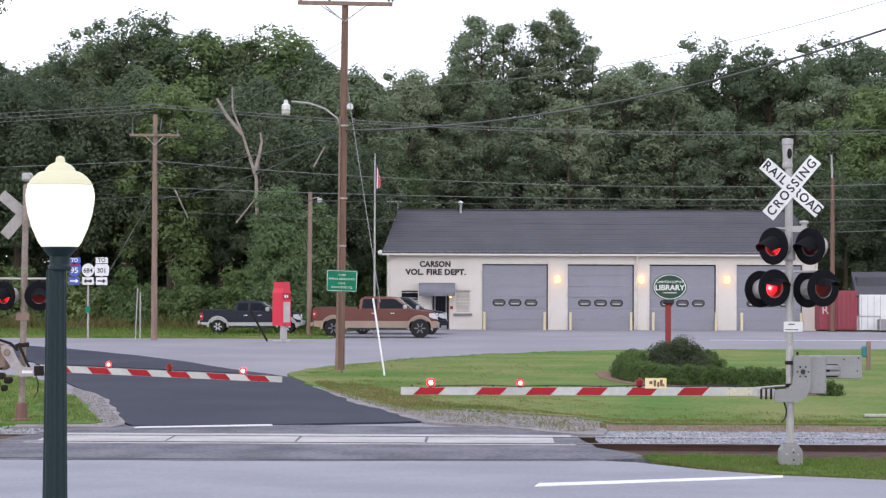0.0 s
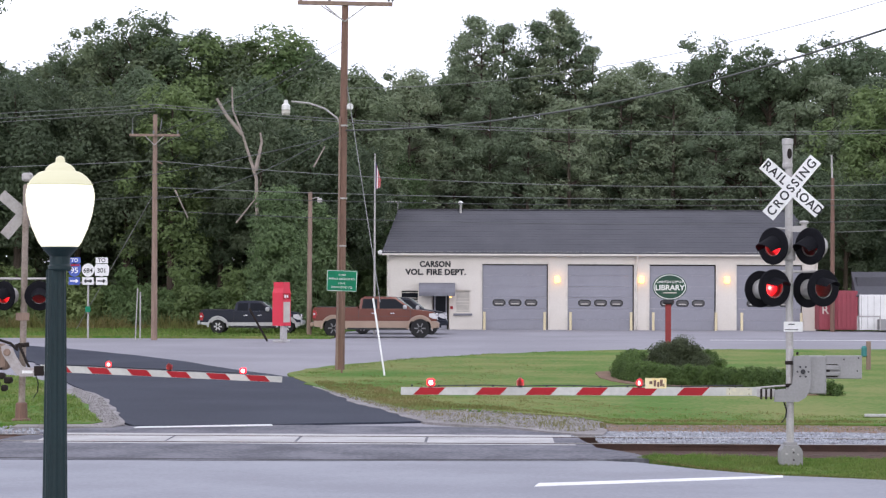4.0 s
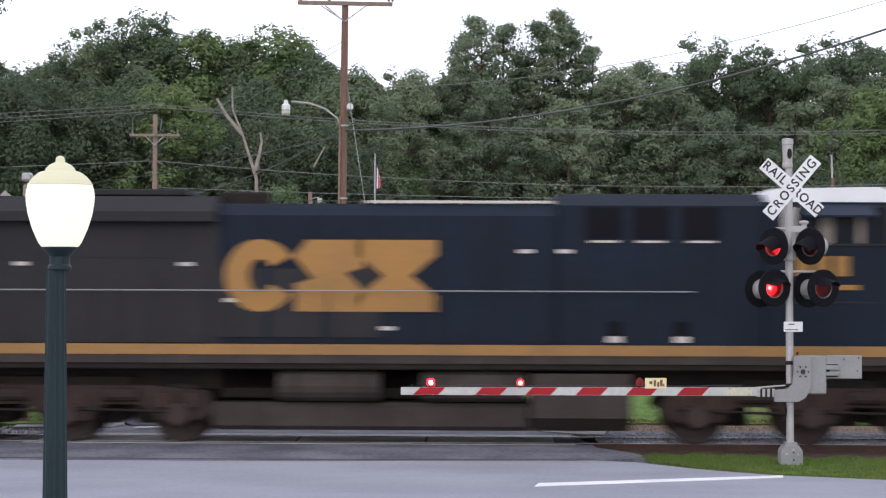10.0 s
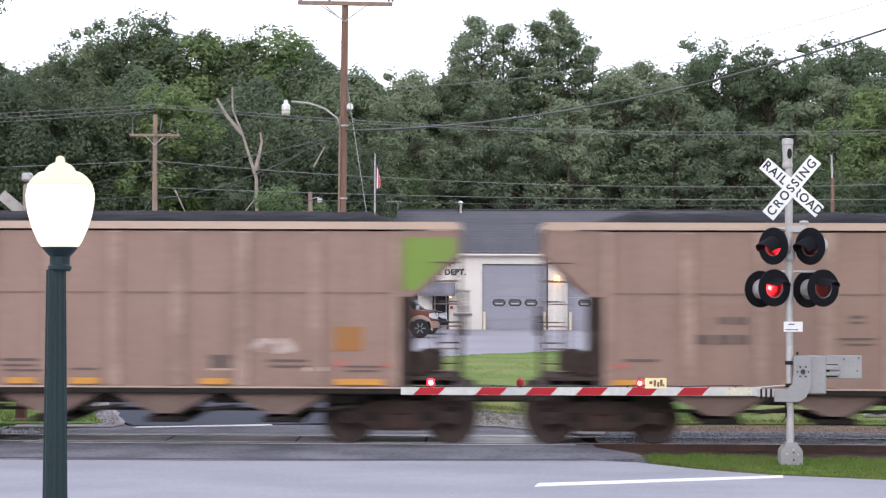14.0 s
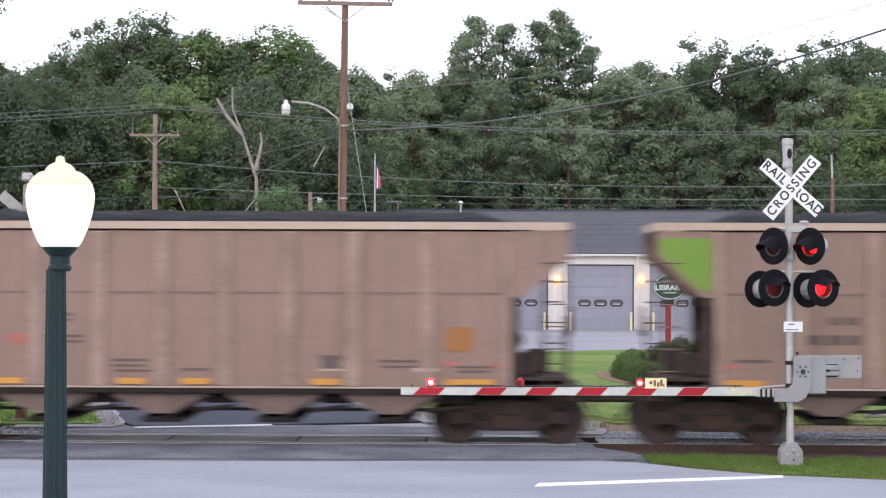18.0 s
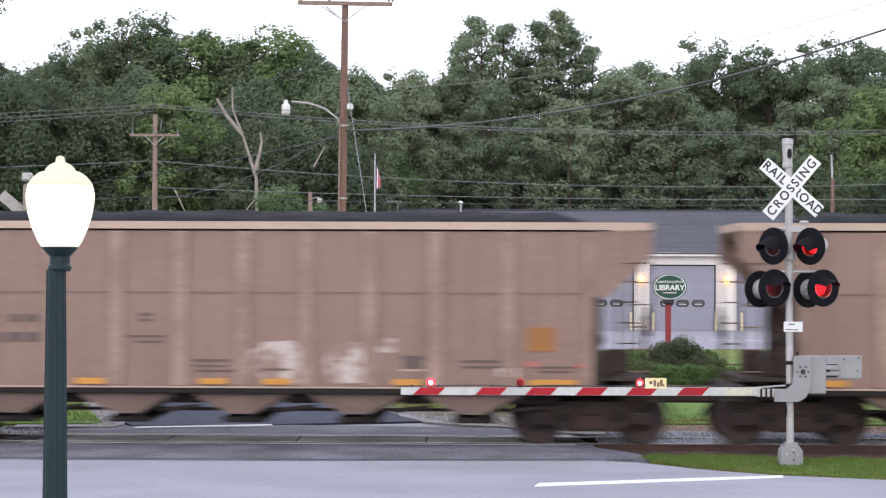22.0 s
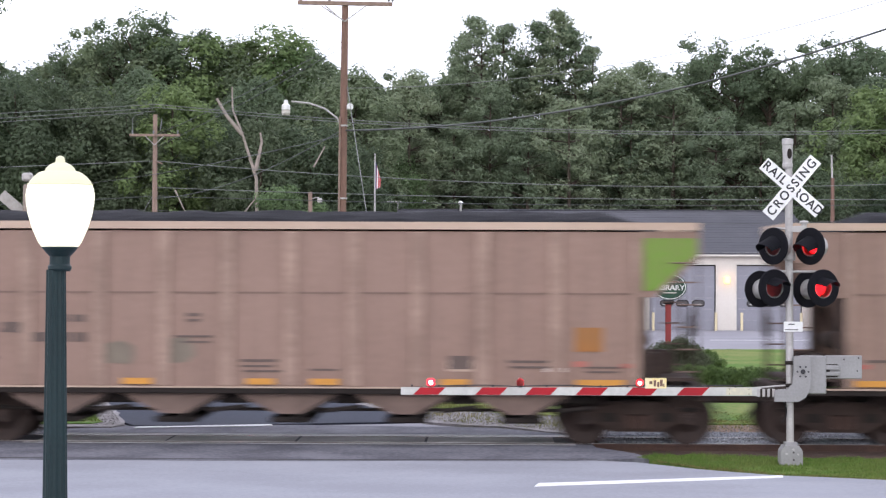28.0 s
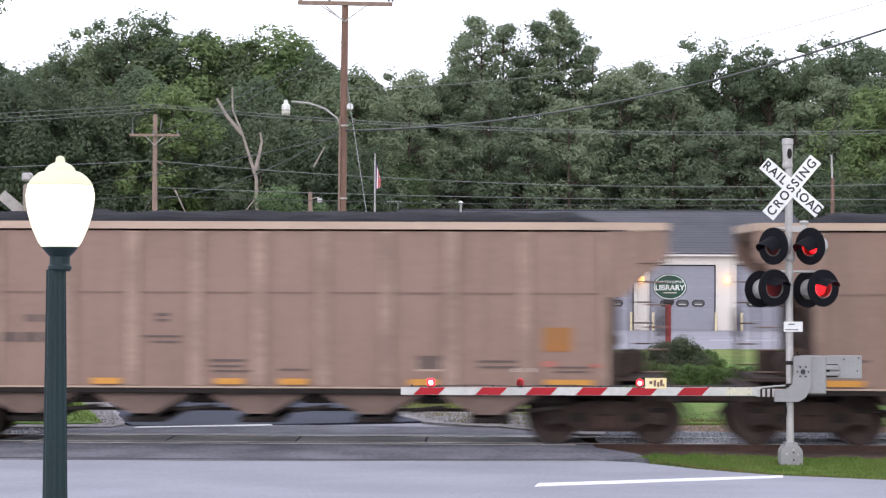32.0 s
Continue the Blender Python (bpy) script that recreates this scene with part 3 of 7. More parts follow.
blades("lawn_dry_tips", strew([(-2.4, 58.2), (-0.6, 53), (0.5, 48.9), (2.4, 47.2), (9, 46.6), (4, 50), (3, 54), (0.5, 59), (-2.5, 63)], 12000, 0.005), BLADE_DRY, "dry tips among the lawn grass", (0.02, 0.06), 0.012)
blades("lawn_tip_straw", [q for q in strew([(-4.6, 65.2), (-3.6, 70.2), (-0.5, 74.6), (5, 79), (7, 62), (4, 50), (0.5, 50), (-2.2, 55.5)], 30000, 0.005) if rng.random() < (4.0 - q[0]) / 9 + 0.6 * noise.noise((q[0] * 0.5, q[1] * 0.2, 0))], BLADE_DRY, "straw-coloured blades in thin lawn", (0.02, 0.055), 0.014)
blades("verge_rim_grass", strew([(3.55, 35.8), (4.2, 34.45), (5.2, 33.55), (6.75, 32.75), (9.5, 31.95), (9.5, 32.2), (6.8, 33.0), (5.3, 33.8), (4.35, 34.7), (3.75, 35.9)], 2200, -0.022), BLADE_DRY, "dry grass along the verge's edge", (0.02, 0.06), 0.01)


# ---- crossing signals ----
RUSTED = mat("rust_stained_steel", (0.33, 0.28, 0.24), 0.7, metal=0.2, color2=(0.19, 0.145, 0.115), scale=3, fine=25)
HINGE_CREAM = mat("weathered_cream_plate", (0.56, 0.53, 0.38), 0.7, color2=(0.42, 0.41, 0.34), scale=5, fine=25)
WEATHERED = mat("weathered_sheet", (0.4, 0.38, 0.35), 0.8, color2=(0.28, 0.265, 0.245), scale=3, fine=20)
FLASHERS = []  # (turning reflector, lit at the start, lag)


def lamp_head(parent, x, z, turn, depth, first, lag, core=False, live=True, open_hood=False):
    """A round crossing lamp: black backing disc, hood, drum, red lens and the reflector that turns behind it."""
    h = thing("lamp_head", pose(x, depth, z, 0, 0, turn), "", "")
    for k in ("label", "category"):
        if k in h:
            del h[k]
    h.parent = parent
    bm = bmesh.new()
    lathe(bm, [(0.305, 0.0), (0.305, 0.018), (0.29, 0.03), (0.17, 0.03), (0.165, 0.0), (0.305, 0.0)], 32, UP, False)
    part("backing_disc", bm, MATT, h)
    bm = bmesh.new()
    lathe(bm, [(0.155, -0.26), (0.165, -0.25), (0.165, 0.02), (0.158, 0.02), (0.158, -0.245), (0.01, -0.25)], 24, UP)
    part("drum", bm, GALV, h, "galvanised lamp housing")
    # black sleeve added inside the drum to swallow stray glow
    bm = bmesh.new()
    lathe(bm, [(0.156, 0.0), (0.156, -0.238), (0.152, -0.24), (0.02, -0.243)], 24, UP, False)
    part("drum_lining", bm, BLACK, h)
    # hood: a bent sheet over the lens, longer on top
    bm = bmesh.new()
    ns, rows = 18, []
    for i in range(ns + 1):
        a = math.radians((22 + 136 * i / ns) if open_hood else (-8 + 196 * i / ns))
        ln = 0.24 + 0.13 * max(0.0, math.sin(a))
        drop = 0.1 if open_hood else 0.3
        rows.append([bm.verts.new((math.cos(a) * r * sq, y, math.sin(a) * r * sq - dz)) for r, y, dz, sq in ((0.172, -0.02, 0, 1), (0.168, -ln, ln * drop, 0.86), (0.161, -ln, ln * drop, 0.86), (0.163, -0.02, 0, 1))])
    for a, b in zip(rows, rows[1:]):
        for j in range(4):
            bm.faces.new((a[j], a[(j + 1) % 4], b[(j + 1) % 4], b[j]))
    part("hood", bm, MATT, h)
    bm = bmesh.new()
    lathe(bm, [(0.15, -0.008), (0.15, 0.0), (0.1, 0.02), (0.03, 0.028)], 24, UP)
    lens = part("lens", bm, RED_LENS if live else LENS, h, "red glass lens")
    if live:
        lens.visible_shadow = False
        bm = bmesh.new()
        lathe(bm, [(0.114, 0.0), (0.114, 0.006), (0.03, 0.008), (0.004, 0.0085)], 20, UP)
        r = part("reflector", bm, GLOW_RED, h, "glowing red lamp reflector")
        r.data.materials.append(LENS)
        for p in r.data.polygons:
            if p.center.y > -0.003:
                p.material_index = 1
        if core:
            r.data.materials.append(GLOW_CORE)
            for p in r.data.polygons:
                if math.hypot(p.center.x, p.center.z) < 0.025 and p.center.y < -0.006:
                    p.material_index = 2
        r.location = (0, 0.118, 0)
        FLASHERS.append((r, first, lag))
    return h


def crossbuck(parent, z, y, faces_viewer, m=Matrix()):
    for k, (ang, text) in enumerate(((-41, ""), (50, ""))):
        t = m @ pose(0, y - 0.012 * k * (1 if faces_viewer else -1), z, 0, -ang, 0)
        bm = bmesh.new()
        box(bm, (0, 0, 0), (1.22, 0.008, 0.229), t, 0.002)
        b = part("crossbuck_blade", bm, WHITE if faces_viewer else WEATHERED, parent, "white reflective blade" if faces_viewer else "plain metal back of a blade")
        if not faces_viewer:
            continue
        bar = t @ Matrix.Translation((0, -0.006, 0)) @ UP
        if k == 0:
            words("RAIL", 0.205, BLACK, b, bar @ Matrix.Translation((-0.365, 0, 0)), 0.002, bold=0.02, gap=1.22, wide=0.95)
            words("ROAD", 0.205, BLACK, b, bar @ Matrix.Translation((0.345, 0, 0)), 0.002, bold=0.02, gap=1.08, wide=0.95)
        else:
            words("CROSSING", 0.205, BLACK, b, bar, 0.002, wide=0.95, bold=0.02, gap=1.3)


def arm(parent, x0, x1, z0, z1, y, scale_flip, lights, lags, stripes_from):
    """A tapered, striped gate arm with three red lamps; x0 is the hinge end."""
    s = 1 if x1 > x0 else -1
    ln = abs(x1 - x0)
    slope = math.atan2(z1 - z0, ln)
    base = Matrix.Translation((x0, y, z0)) @ pose(0, 0, 0, 0, -math.degrees(slope) * s, 0) @ Matrix.Diagonal((s, 1, 1, 1))
    a = thing("gate_arm", Matrix(), "", "")
    for k in ("label", "category"):
        if k in a:
            del a[k]
    a.parent = parent
    bm = bmesh.new()
    prism(bm, [(0, 0.07), (ln, 0.062), (ln, -0.062), (0, -0.07)], -0.012, 0.012, base)
    part("blade", bm, ARMWHITE, a, "weathered white arm blade")
    for q in stripes_from:
        bm = bmesh.new()
        h = 0.066 - 0.008 * q / ln
        prism(bm, [(q, -h), (q + 0.41, -h), (q + 0.41 + 0.12 * scale_flip, h), (q + 0.12 * scale_flip, h)], -0.0155, -0.0125, base)
        part("red_stripe", bm, RED, a)
    bm = bmesh.new()
    tube(bm, [base @ Vector((q, 0.0, 0.09 + 0.012 * math.sin(q * 9))) for q in np.linspace(0.3, lights[-1], 12)], 0.009, 5)
    part("lamp_cable", bm, BLACK, a)
    for i, q in enumerate(lights):
        p = base @ Vector((q, 0, 0.135))
        bm = bmesh.new()
        lathe(bm, [(0.03, -0.07), (0.045, -0.05), (0.045, -0.045), (0.02, -0.04)], 14, Matrix.Translation(p))
        part("lamp_base", bm, BLACK, a)
        if lags[i] is None:
            bm = bmesh.new()
            lathe(bm, [(0.05, -0.05), (0.066, -0.035), (0.066, 0.05), (0.03, 0.07)], 16, Matrix.Translation(p))
            part("tip_lamp", bm, GLOW_TIP, a, "steadily glowing red lamp")
            bm = bmesh.new()
            lathe(bm, [(0.036, 0.0), (0.036, 0.004), (0.01, 0.005)], 16, Matrix.Translation(p + Vector((0, -0.068, 0.006))) @ UP)
            part("tip_lamp_core", bm, GLOW_CORE, a)
        else:
            bm = bmesh.new()
            lathe(bm, [(0.05, -0.05), (0.062, -0.035), (0.062, 0.045), (0.045, 0.055), (0.02, 0.085)], 16, Matrix.Translation(p))
            o = part("lamp_lens", bm, RED_LENS, a, "red glass lamp cover")
            o.visible_shadow = False
            bm = bmesh.new()
            lathe(bm, [(0.058, 0.0), (0.058, 0.006), (0.032, 0.008), (0.005, 0.009)], 16, UP)
            r = part("arm_reflector", bm, GLOW_TIP, a, "glowing red lamp reflector")
            r.data.materials.append(LENS)
            r.data.materials.append(GLOW_CORE)
            for f in r.data.polygons:
                if f.center.y > -0.003:
                    f.material_index = 1
                elif f.center.y < -0.0082:
                    f.material_index = 2
            r.location = p
            FLASHERS.append((r, *lags[i]))
    return a


def signal_near():
    m = pose(5.70, 35.19, 0.0, 0, 0, 0)
    s = thing("crossing_signal", m, "aluminium crossing signal with crossbuck, red lamps and lowered striped arm", "crossing signal")
    bm = bmesh.new()
    lathe(bm, [(0.062, 0.3), (0.064, 4.6), (0.062, 4.86)], 20, pose(0, 0, 0, 0, -0.45, 0))
    part("mast", bm, GALV, s)
    bm = bmesh.new()
    lathe(bm, [(0.075, 4.84), (0.086, 4.87), (0.086, 4.92), (0.077, 4.93), (0.082, 5.08), (0.086, 5.22), (0.094, 5.24), (0.094, 5.325), (0.03, 5.335)], 24, Matrix.Translation((-0.055, 0, 0)))
    part("bell", bm, GALV, s, "galvanised bell cap with an oval opening")
    bm = bmesh.new()
    lathe(bm, [(0.05, 0), (0.05, 0.02), (0.01, 0.021)], 16, Matrix.Translation((-0.035, -0.075, 5.08)) @ UP @ Matrix.Diagonal((0.8, 1.7, 1, 1)))
    part("bell_opening", bm, DARK, s)
    # foundation casting
    bm = bmesh.new()
    prism(bm, [(-0.18, -0.05), (0.18, -0.05), (0.18, 0.22), (0.12, 0.31), (-0.12, 0.31), (-0.18, 0.22)], -0.16, 0.16)
    box(bm, (0, 0, 0.33), (0.2, 0.2, 0.06))
    part("foundation", bm, ALU, s, "grey cast foundation")
    for z in (0.08, 0.2):
        prod("casting_bolt", s, DARK, (0.03, -0.158, z), (0.03, -0.17, z), 0.014, n=6)
    for x in (-0.09, 0.02, 0.1):
        prod("anchor_bolt", s, GALV, (x, -0.16, 0.27 - abs(x)), (x, -0.2, 0.27 - abs(x)), 0.018, n=6)
    crossbuck(s, 4.525, -0.09, True)
    # cross arms carrying the lamps
    prod("lamp_bracket", s, GALV, (-0.3, 0.0, 3.855), (0.24, 0.0, 3.855), 0.018, n=10)
    prod("lamp_bracket", s, GALV, (-0.16, 0.0, 3.15), (0.4, 0.0, 3.15), 0.02, n=10)
    for x0 in (-0.31, 0.49):
        prod("lamp_stem", s, GALV, (x0, 0.08, 3.15), (x0, 0.05, 2.89), 0.02, n=8)
    prod("lamp_bracket", s, GALV, (-0.31, 0.08, 3.15), (0.49, 0.08, 3.15), 0.02, n=10)
    bm = bmesh.new()
    lathe(bm, [(0.09, -0.12), (0.1, -0.1), (0.1, 0.1), (0.09, 0.12)], 16, Matrix.Translation((-0.02, 0, 3.45)))
    part("junction_collar", bm, GALV, s)
    bm = bmesh.new()
    prism(bm, [(-0.02, 3.8), (0.3, 3.8), (0.3, 3.86), (0.2, 3.9), (0.06, 3.9), (-0.02, 3.87)], -0.05, 0.07)
    part("bracket_casting", bm, GALV, s)
    bm = bmesh.new()
    lathe(bm, [(0.045, 3.89), (0.045, 3.93), (0.075, 3.94), (0.08, 3.965), (0.06, 3.985), (0.01, 3.99)], 16, Matrix.Translation((0.22, 0.02, 0)))
    part("bracket_cap", bm, GALV, s)
    lamp_head(s, -0.31, 3.565, -48, -0.2, True, 0.15)
    lamp_head(s, 0.29, 3.565, -48, -0.2, False, 0.15)
    lamp_head(s, -0.31, 2.885, 25, -0.24, True, 0.15, True, open_hood=True)
    lamp_head(s, 0.485, 2.885, 25, -0.24, False, 0.15, open_hood=True)
    lamp_head(s, -0.45, 2.86, 205, 0.26, True, 0.15, live=False)
    lamp_head(s, 0.335, 2.86, 207, 0.26, True, 0.15, live=False)
    # small number plate with unreadable bars
    p = pbox("notice_plate", s, WHITE, (0.03, -0.085, 2.25), (0.31, 0.006, 0.165), 0.002, label="small white notice plate")
    pbox("text_bar", p, BLACK, (0.0, -0.0895, 2.29), (0.1, 0.002, 0.018))
    pbox("text_bar", p, BLACK, (0.0, -0.0895, 2.2), (0.22, 0.002, 0.014))
    # gate mechanism
    bm = bmesh.new()
    prism(bm, [(0.02, 1.77), (0.27, 1.79), (0.3, 1.72), (0.3, 1.25), (0.22, 1.1), (0.1, 1.03), (-0.29, 1.03), (-0.29, 1.22), (-0.08, 1.24), (0.0, 1.32), (0.02, 1.5)], -0.2, -0.15)
    part("arm_bracket", bm, ALU, s, "grey curved gate arm bracket")
    pbox("mechanism_case", s, ALU, (0.37, 0.06, 1.46), (0.4, 0.36, 0.62), 0.02, label="grey gate mechanism case")
    for k in range(6):
        a = k * math.pi / 3
        prod("case_bolt", s, BLACK, (0.17 + 0.09 * math.cos(a), -0.2, 1.52 + 0.09 * math.sin(a)), (0.17 + 0.09 * math.cos(a), -0.215, 1.52 + 0.09 * math.sin(a)), 0.016, n=6)
    prod("pivot", s, BLACK, (0.17, -0.2, 1.52), (0.17, -0.225, 1.52), 0.04, n=12)
    for z in (1.29, 1.66):
        prod("mast_clamp", s, DARK, (-0.1, -0.07, z), (0.06, -0.07, z), 0.03, n=8)
    pbox("arm_adapter", s, GALV, (-0.42, -0.12, 1.17), (0.3, 0.05, 0.13), 0.008)
    for x in (-0.5, -0.42, -0.34):
        pbox("adapter_rib", s, DARK, (x, -0.15, 1.15), (0.035, 0.02, 0.17), 0.004)
    prod("adapter_strut", s, GALV, (-0.6, -0.1, 1.25), (-0.1, -0.1, 1.29), 0.014, n=8)
    bm = bmesh.new()
    tube(bm, [(-0.12 + 0.05 * math.sin(t * 3), -0.06, 1.03 - 0.36 * math.sin(t)) for t in np.linspace(0, math.pi, 9)], 0.012)
    part("hanging_cable", bm, BLACK, s)
    # counterweight beside the case
    w = pbox("counterweight", s, ALU, (0.86, -0.02, 1.59), (0.6, 0.1, 0.38), 0.012, label="grey steel counterweight plates")
    for z, h in ((1.635, 0.014), (1.53, 0.03), (1.435, 0.02)):
        pbox("plate_slot", w, DARK, (0.62 if h < 0.03 else 0.56, -0.0705, z), (0.28 if h < 0.03 else 0.14, 0.006, h))
    pbox("weight_plate", w, ALU, (0.64, -0.09, 1.58), (0.3, 0.05, 0.07), 0.012)
    pbox("weight_plate", w, ALU, (0.64, -0.09, 1.48), (0.3, 0.05, 0.06), 0.012)
    for x, z in ((0.86, 1.72), (1.08, 1.53), (1.1, 1.74)):
        prod("weight_bolt", w, DARK, (x, -0.068, z), (x, -0.08, z), 0.012, n=6)
    prod("lifting_eye", s, DARK, (0.09, -0.12, 1.8), (0.09, -0.14, 1.83), 0.02, n=8)
    arm(s, -0.5, -6.38, 1.19, 1.18, -0.12, -1, [1.98, 3.93, 5.39], [(False, 0.0), (True, 0.0), None],
        [0.97, 1.80, 2.62, 3.44, 4.26, 5.27])
    pbox("hinge_plate", s, HINGE_CREAM, (-0.86, -0.1345, 1.19), (0.42, 0.004, 0.125), 0.001, label="cream reflective plate by the hinge")
    for x in (-1.02, -0.7):
        for z in (1.15, 1.23):
            prod("plate_bolt", s, DARK, (x, -0.136, z), (x, -0.142, z), 0.009, n=6)
    t = pbox("yellow_tag", s, YELLOW_TAG, (-2.22, -0.135, 1.32), (0.35, 0.006, 0.17), 0.002, label="small yellow tag on the gate arm")
    for x, z, w, h in ((-2.3, 1.33, 0.05, 0.05), (-2.235, 1.32, 0.04, 0.1), (-2.18, 1.3, 0.035, 0.08), (-2.13, 1.325, 0.045, 0.11), (-2.09, 1.29, 0.02, 0.05)):
        pbox("text_bar", t, POLE, (x, -0.1395, z), (w, 0.002, h))
    for x in np.arange(-6.2, -0.9, 0.44):
        pbox("cable_clip", s, BLACK, (x, -0.12, 1.268), (0.025, 0.03, 0.035))


def signal_far():
    m = pose(-8.69, 44.34, 0.0)
    s = thing("crossing_signal", m, "weathered crossing signal seen from behind with lowered striped arm", "crossing signal")
    bm = bmesh.new()
    lathe(bm, [(0.07, 0.0), (0.065, 4.85), (0.05, 4.9)], 18, pose(0, 0, 0, 0, 0.9, 0))
    part("mast", bm, RUSTED, s, "rust-stained grey mast")
    bm = bmesh.new()
    box(bm, (0.1, 0, 5.05), (0.22, 0.2, 0.18), None, 0.04)
    part("bell", bm, GALV, s)
    crossbuck(s, 4.3, 0.09, False)
    prod("lamp_bracket", s, GALV, (-0.55, 0.0, 2.95), (0.6, 0.0, 2.95), 0.025, n=8)
    lamp_head(s, -0.33, 2.6, -32, -0.16, True, 0.15)
    lamp_head(s, 0.39, 2.6, 8, -0.16, False, 0.15)
    bm = bmesh.new()
    lathe(bm, [(0.2, 0.0), (0.2, 0.05), (0.13, 0.08), (0.12, 0.38), (0.09, 0.4)], 14)
    part("foundation", bm, POLE, s, "rust-stained foundation casting")
    bm = bmesh.new()
    box(bm, (-0.48, 0.06, 1.3), (0.42, 0.36, 0.46), None, 0.05)
    box(bm, (-0.5, 0.02, 1.56), (0.3, 0.26, 0.1), None, 0.03)
    part("mechanism_case", bm, POLE_GREY, s, "grimy grey gate mechanism case")
    for x, z in ((-0.62, 1.5), (-0.36, 1.48), (-0.6, 1.12), (-0.4, 1.1)):
        prod("case_bolt", s, DARK, (x, -0.12, z), (x, -0.16, z), 0.03, n=6)
    bm = bmesh.new()
    tube(bm, [(-0.62, -0.15, 1.62), (-0.45, -0.2, 1.7), (-0.2, -0.16, 1.62), (-0.06, -0.1, 1.48)], 0.03, 7)
    part("drive_rod", bm, DARK, s)
    prod("drive_link", s, DARK, (-0.05, -0.1, 1.62), (0.18, -0.12, 1.12), 0.03, n=7)
    prod("mast_clamp", s, DARK, (-0.12, -0.06, 1.56), (0.16, -0.06, 1.6), 0.045, n=8)
    bm = bmesh.new()
    prism(bm, [(-0.38, 1.56), (-0.28, 1.6), (-0.15, 1.54), (-0.07, 1.36), (0.05, 1.16), (0.12, 1.13), (0.3, 1.13), (0.3, 0.95), (0.03, 0.94), (-0.09, 1.02), (-0.35, 1.4)], -0.26, -0.19)
    part("arm_bracket", bm, ALU_PALE, s, "pale grey curved gate arm bracket")
    bm = bmesh.new()
    lathe(bm, [(0.075, 0.0), (0.075, 0.02), (0.05, 0.03), (0.01, 0.031)], 16, Matrix.Translation((-0.25, -0.26, 1.44)) @ UP)
    part("pivot", bm, POLE_GREY, s)
    pbox("white_tag", s, WHITE, (0.17, -0.264, 1.04), (0.22, 0.005, 0.06))
    pbox("hinge_block", s, DARK, (0.4, -0.2, 1.06), (0.2, 0.08, 0.2), 0.01)
    for x, z, q in ((-0.42, 0.95, 0.2), (-0.25, 0.86, 0.16), (-0.5, 0.78, 0.15), (-0.33, 0.7, 0.12)):
        pbox("counterweight", s, DARK, (x, -0.1, z), (q, 0.2, 0.13), 0.03)
    pbox("notice_plate", s, POLE_GREY, (0.03, -0.09, 2.17), (0.28, 0.006, 0.16), 0.003)
    bm = bmesh.new()
    tube(bm, [(0.3 + 0.06 * math.sin(t * 3), -0.06, 0.98 - 0.5 * math.sin(t)) for t in np.linspace(0, math.pi, 9)], 0.012)
    part("hanging_cable", bm, BLACK, s)
    arm(s, 0.42, 5.4, 1.12, 0.9, -0.2, -1, [1.4, 2.65, 4.17], [(True, 0.06), (False, 0.06), None],
        [-0.3 + 0.55 + 0.8125 * 0, 1.08, 1.9, 2.71, 3.52, 4.33])


signal_near()
signal_far()


def lamp_post():
    s = thing("street_lamp", pose(-2.36, 13.1, 0), "dark green fluted lamp post with a glowing acorn globe", "street lamp")
    bm = bmesh.new()
    n = 28
    rings = []
    for z, r in ((0.0, 0.19), (0.25, 0.18), (0.3, 0.13), (0.75, 0.12), (0.8, 0.086), (1.7, 0.077), (3.1, 0.061), (3.14, 0.061)):
        rings.append([bm.verts.new(((r - (0.006 if i % 2 and z > 0.78 else 0)) * math.cos(2 * math.pi * i / n), (r - (0.006 if i % 2 and z > 0.78 else 0)) * math.sin(2 * math.pi * i / n), z)) for i in range(n)])
    for a, b in zip(rings, rings[1:]):
        for i in range(n):
            bm.faces.new((a[i], a[(i + 1) % n], b[(i + 1) % n], b[i]))
    bm.faces.new(rings[0][::-1]), bm.faces.new(rings[-1])
    part("post", bm, POST_GREEN, s)
    bm = bmesh.new()
    up = Matrix.Translation((0.022, 0, 0))
    lathe(bm, [(0.062, 3.13), (0.072, 3.145), (0.072, 3.16), (0.062, 3.175), (0.062, 3.22), (0.09, 3.25), (0.108, 3.272), (0.108, 3.285), (0.1, 3.29)], 32, up)
    part("collar", bm, POST_GREEN, s)
    bm = bmesh.new()
    lathe(bm, [(0.112, 3.28), (0.13, 3.305), (0.168, 3.39), (0.195, 3.48), (0.207, 3.56), (0.208, 3.6), (0.203, 3.63), (0.195, 3.658)], 40, up)
    part("globe", bm, GLOW_GLOBE, s, "glowing white globe", smooth=True)
    bm = bmesh.new()
    lathe(bm, [(0.196, 3.655), (0.198, 3.664), (0.188, 3.668), (0.186, 3.678), (0.176, 3.69), (0.158, 3.71), (0.136, 3.728), (0.118, 3.738), (0.094, 3.742), (0.09, 3.752), (0.082, 3.764), (0.066, 3.78), (0.046, 3.789), (0.03, 3.797), (0.027, 3.815), (0.022, 3.828), (0.005, 3.836)], 40, up)
    part("globe_cap", bm, GLOW_CAP, s, "faintly lit cream finial cap", smooth=True)


GLOW_CAP = mat("globe_cap_glow", (1.0, 0.97, 0.62), emit=0.48)
GLOW_CAP.node_tree.nodes["Principled BSDF"].inputs["Base Color"].default_value = (0.3, 0.29, 0.23, 1)
GLOW_GLOBE.node_tree.nodes["Principled BSDF"].inputs["Base Color"].default_value = (0.32, 0.31, 0.27, 1)
lamp_post()


# ---- train ----
LENGTH_LOCO, LENGTH_CAR = 22.3, 16.2
ROLLING = []  # (thing, offset of its centre behind the reference coupling, wheelsets)


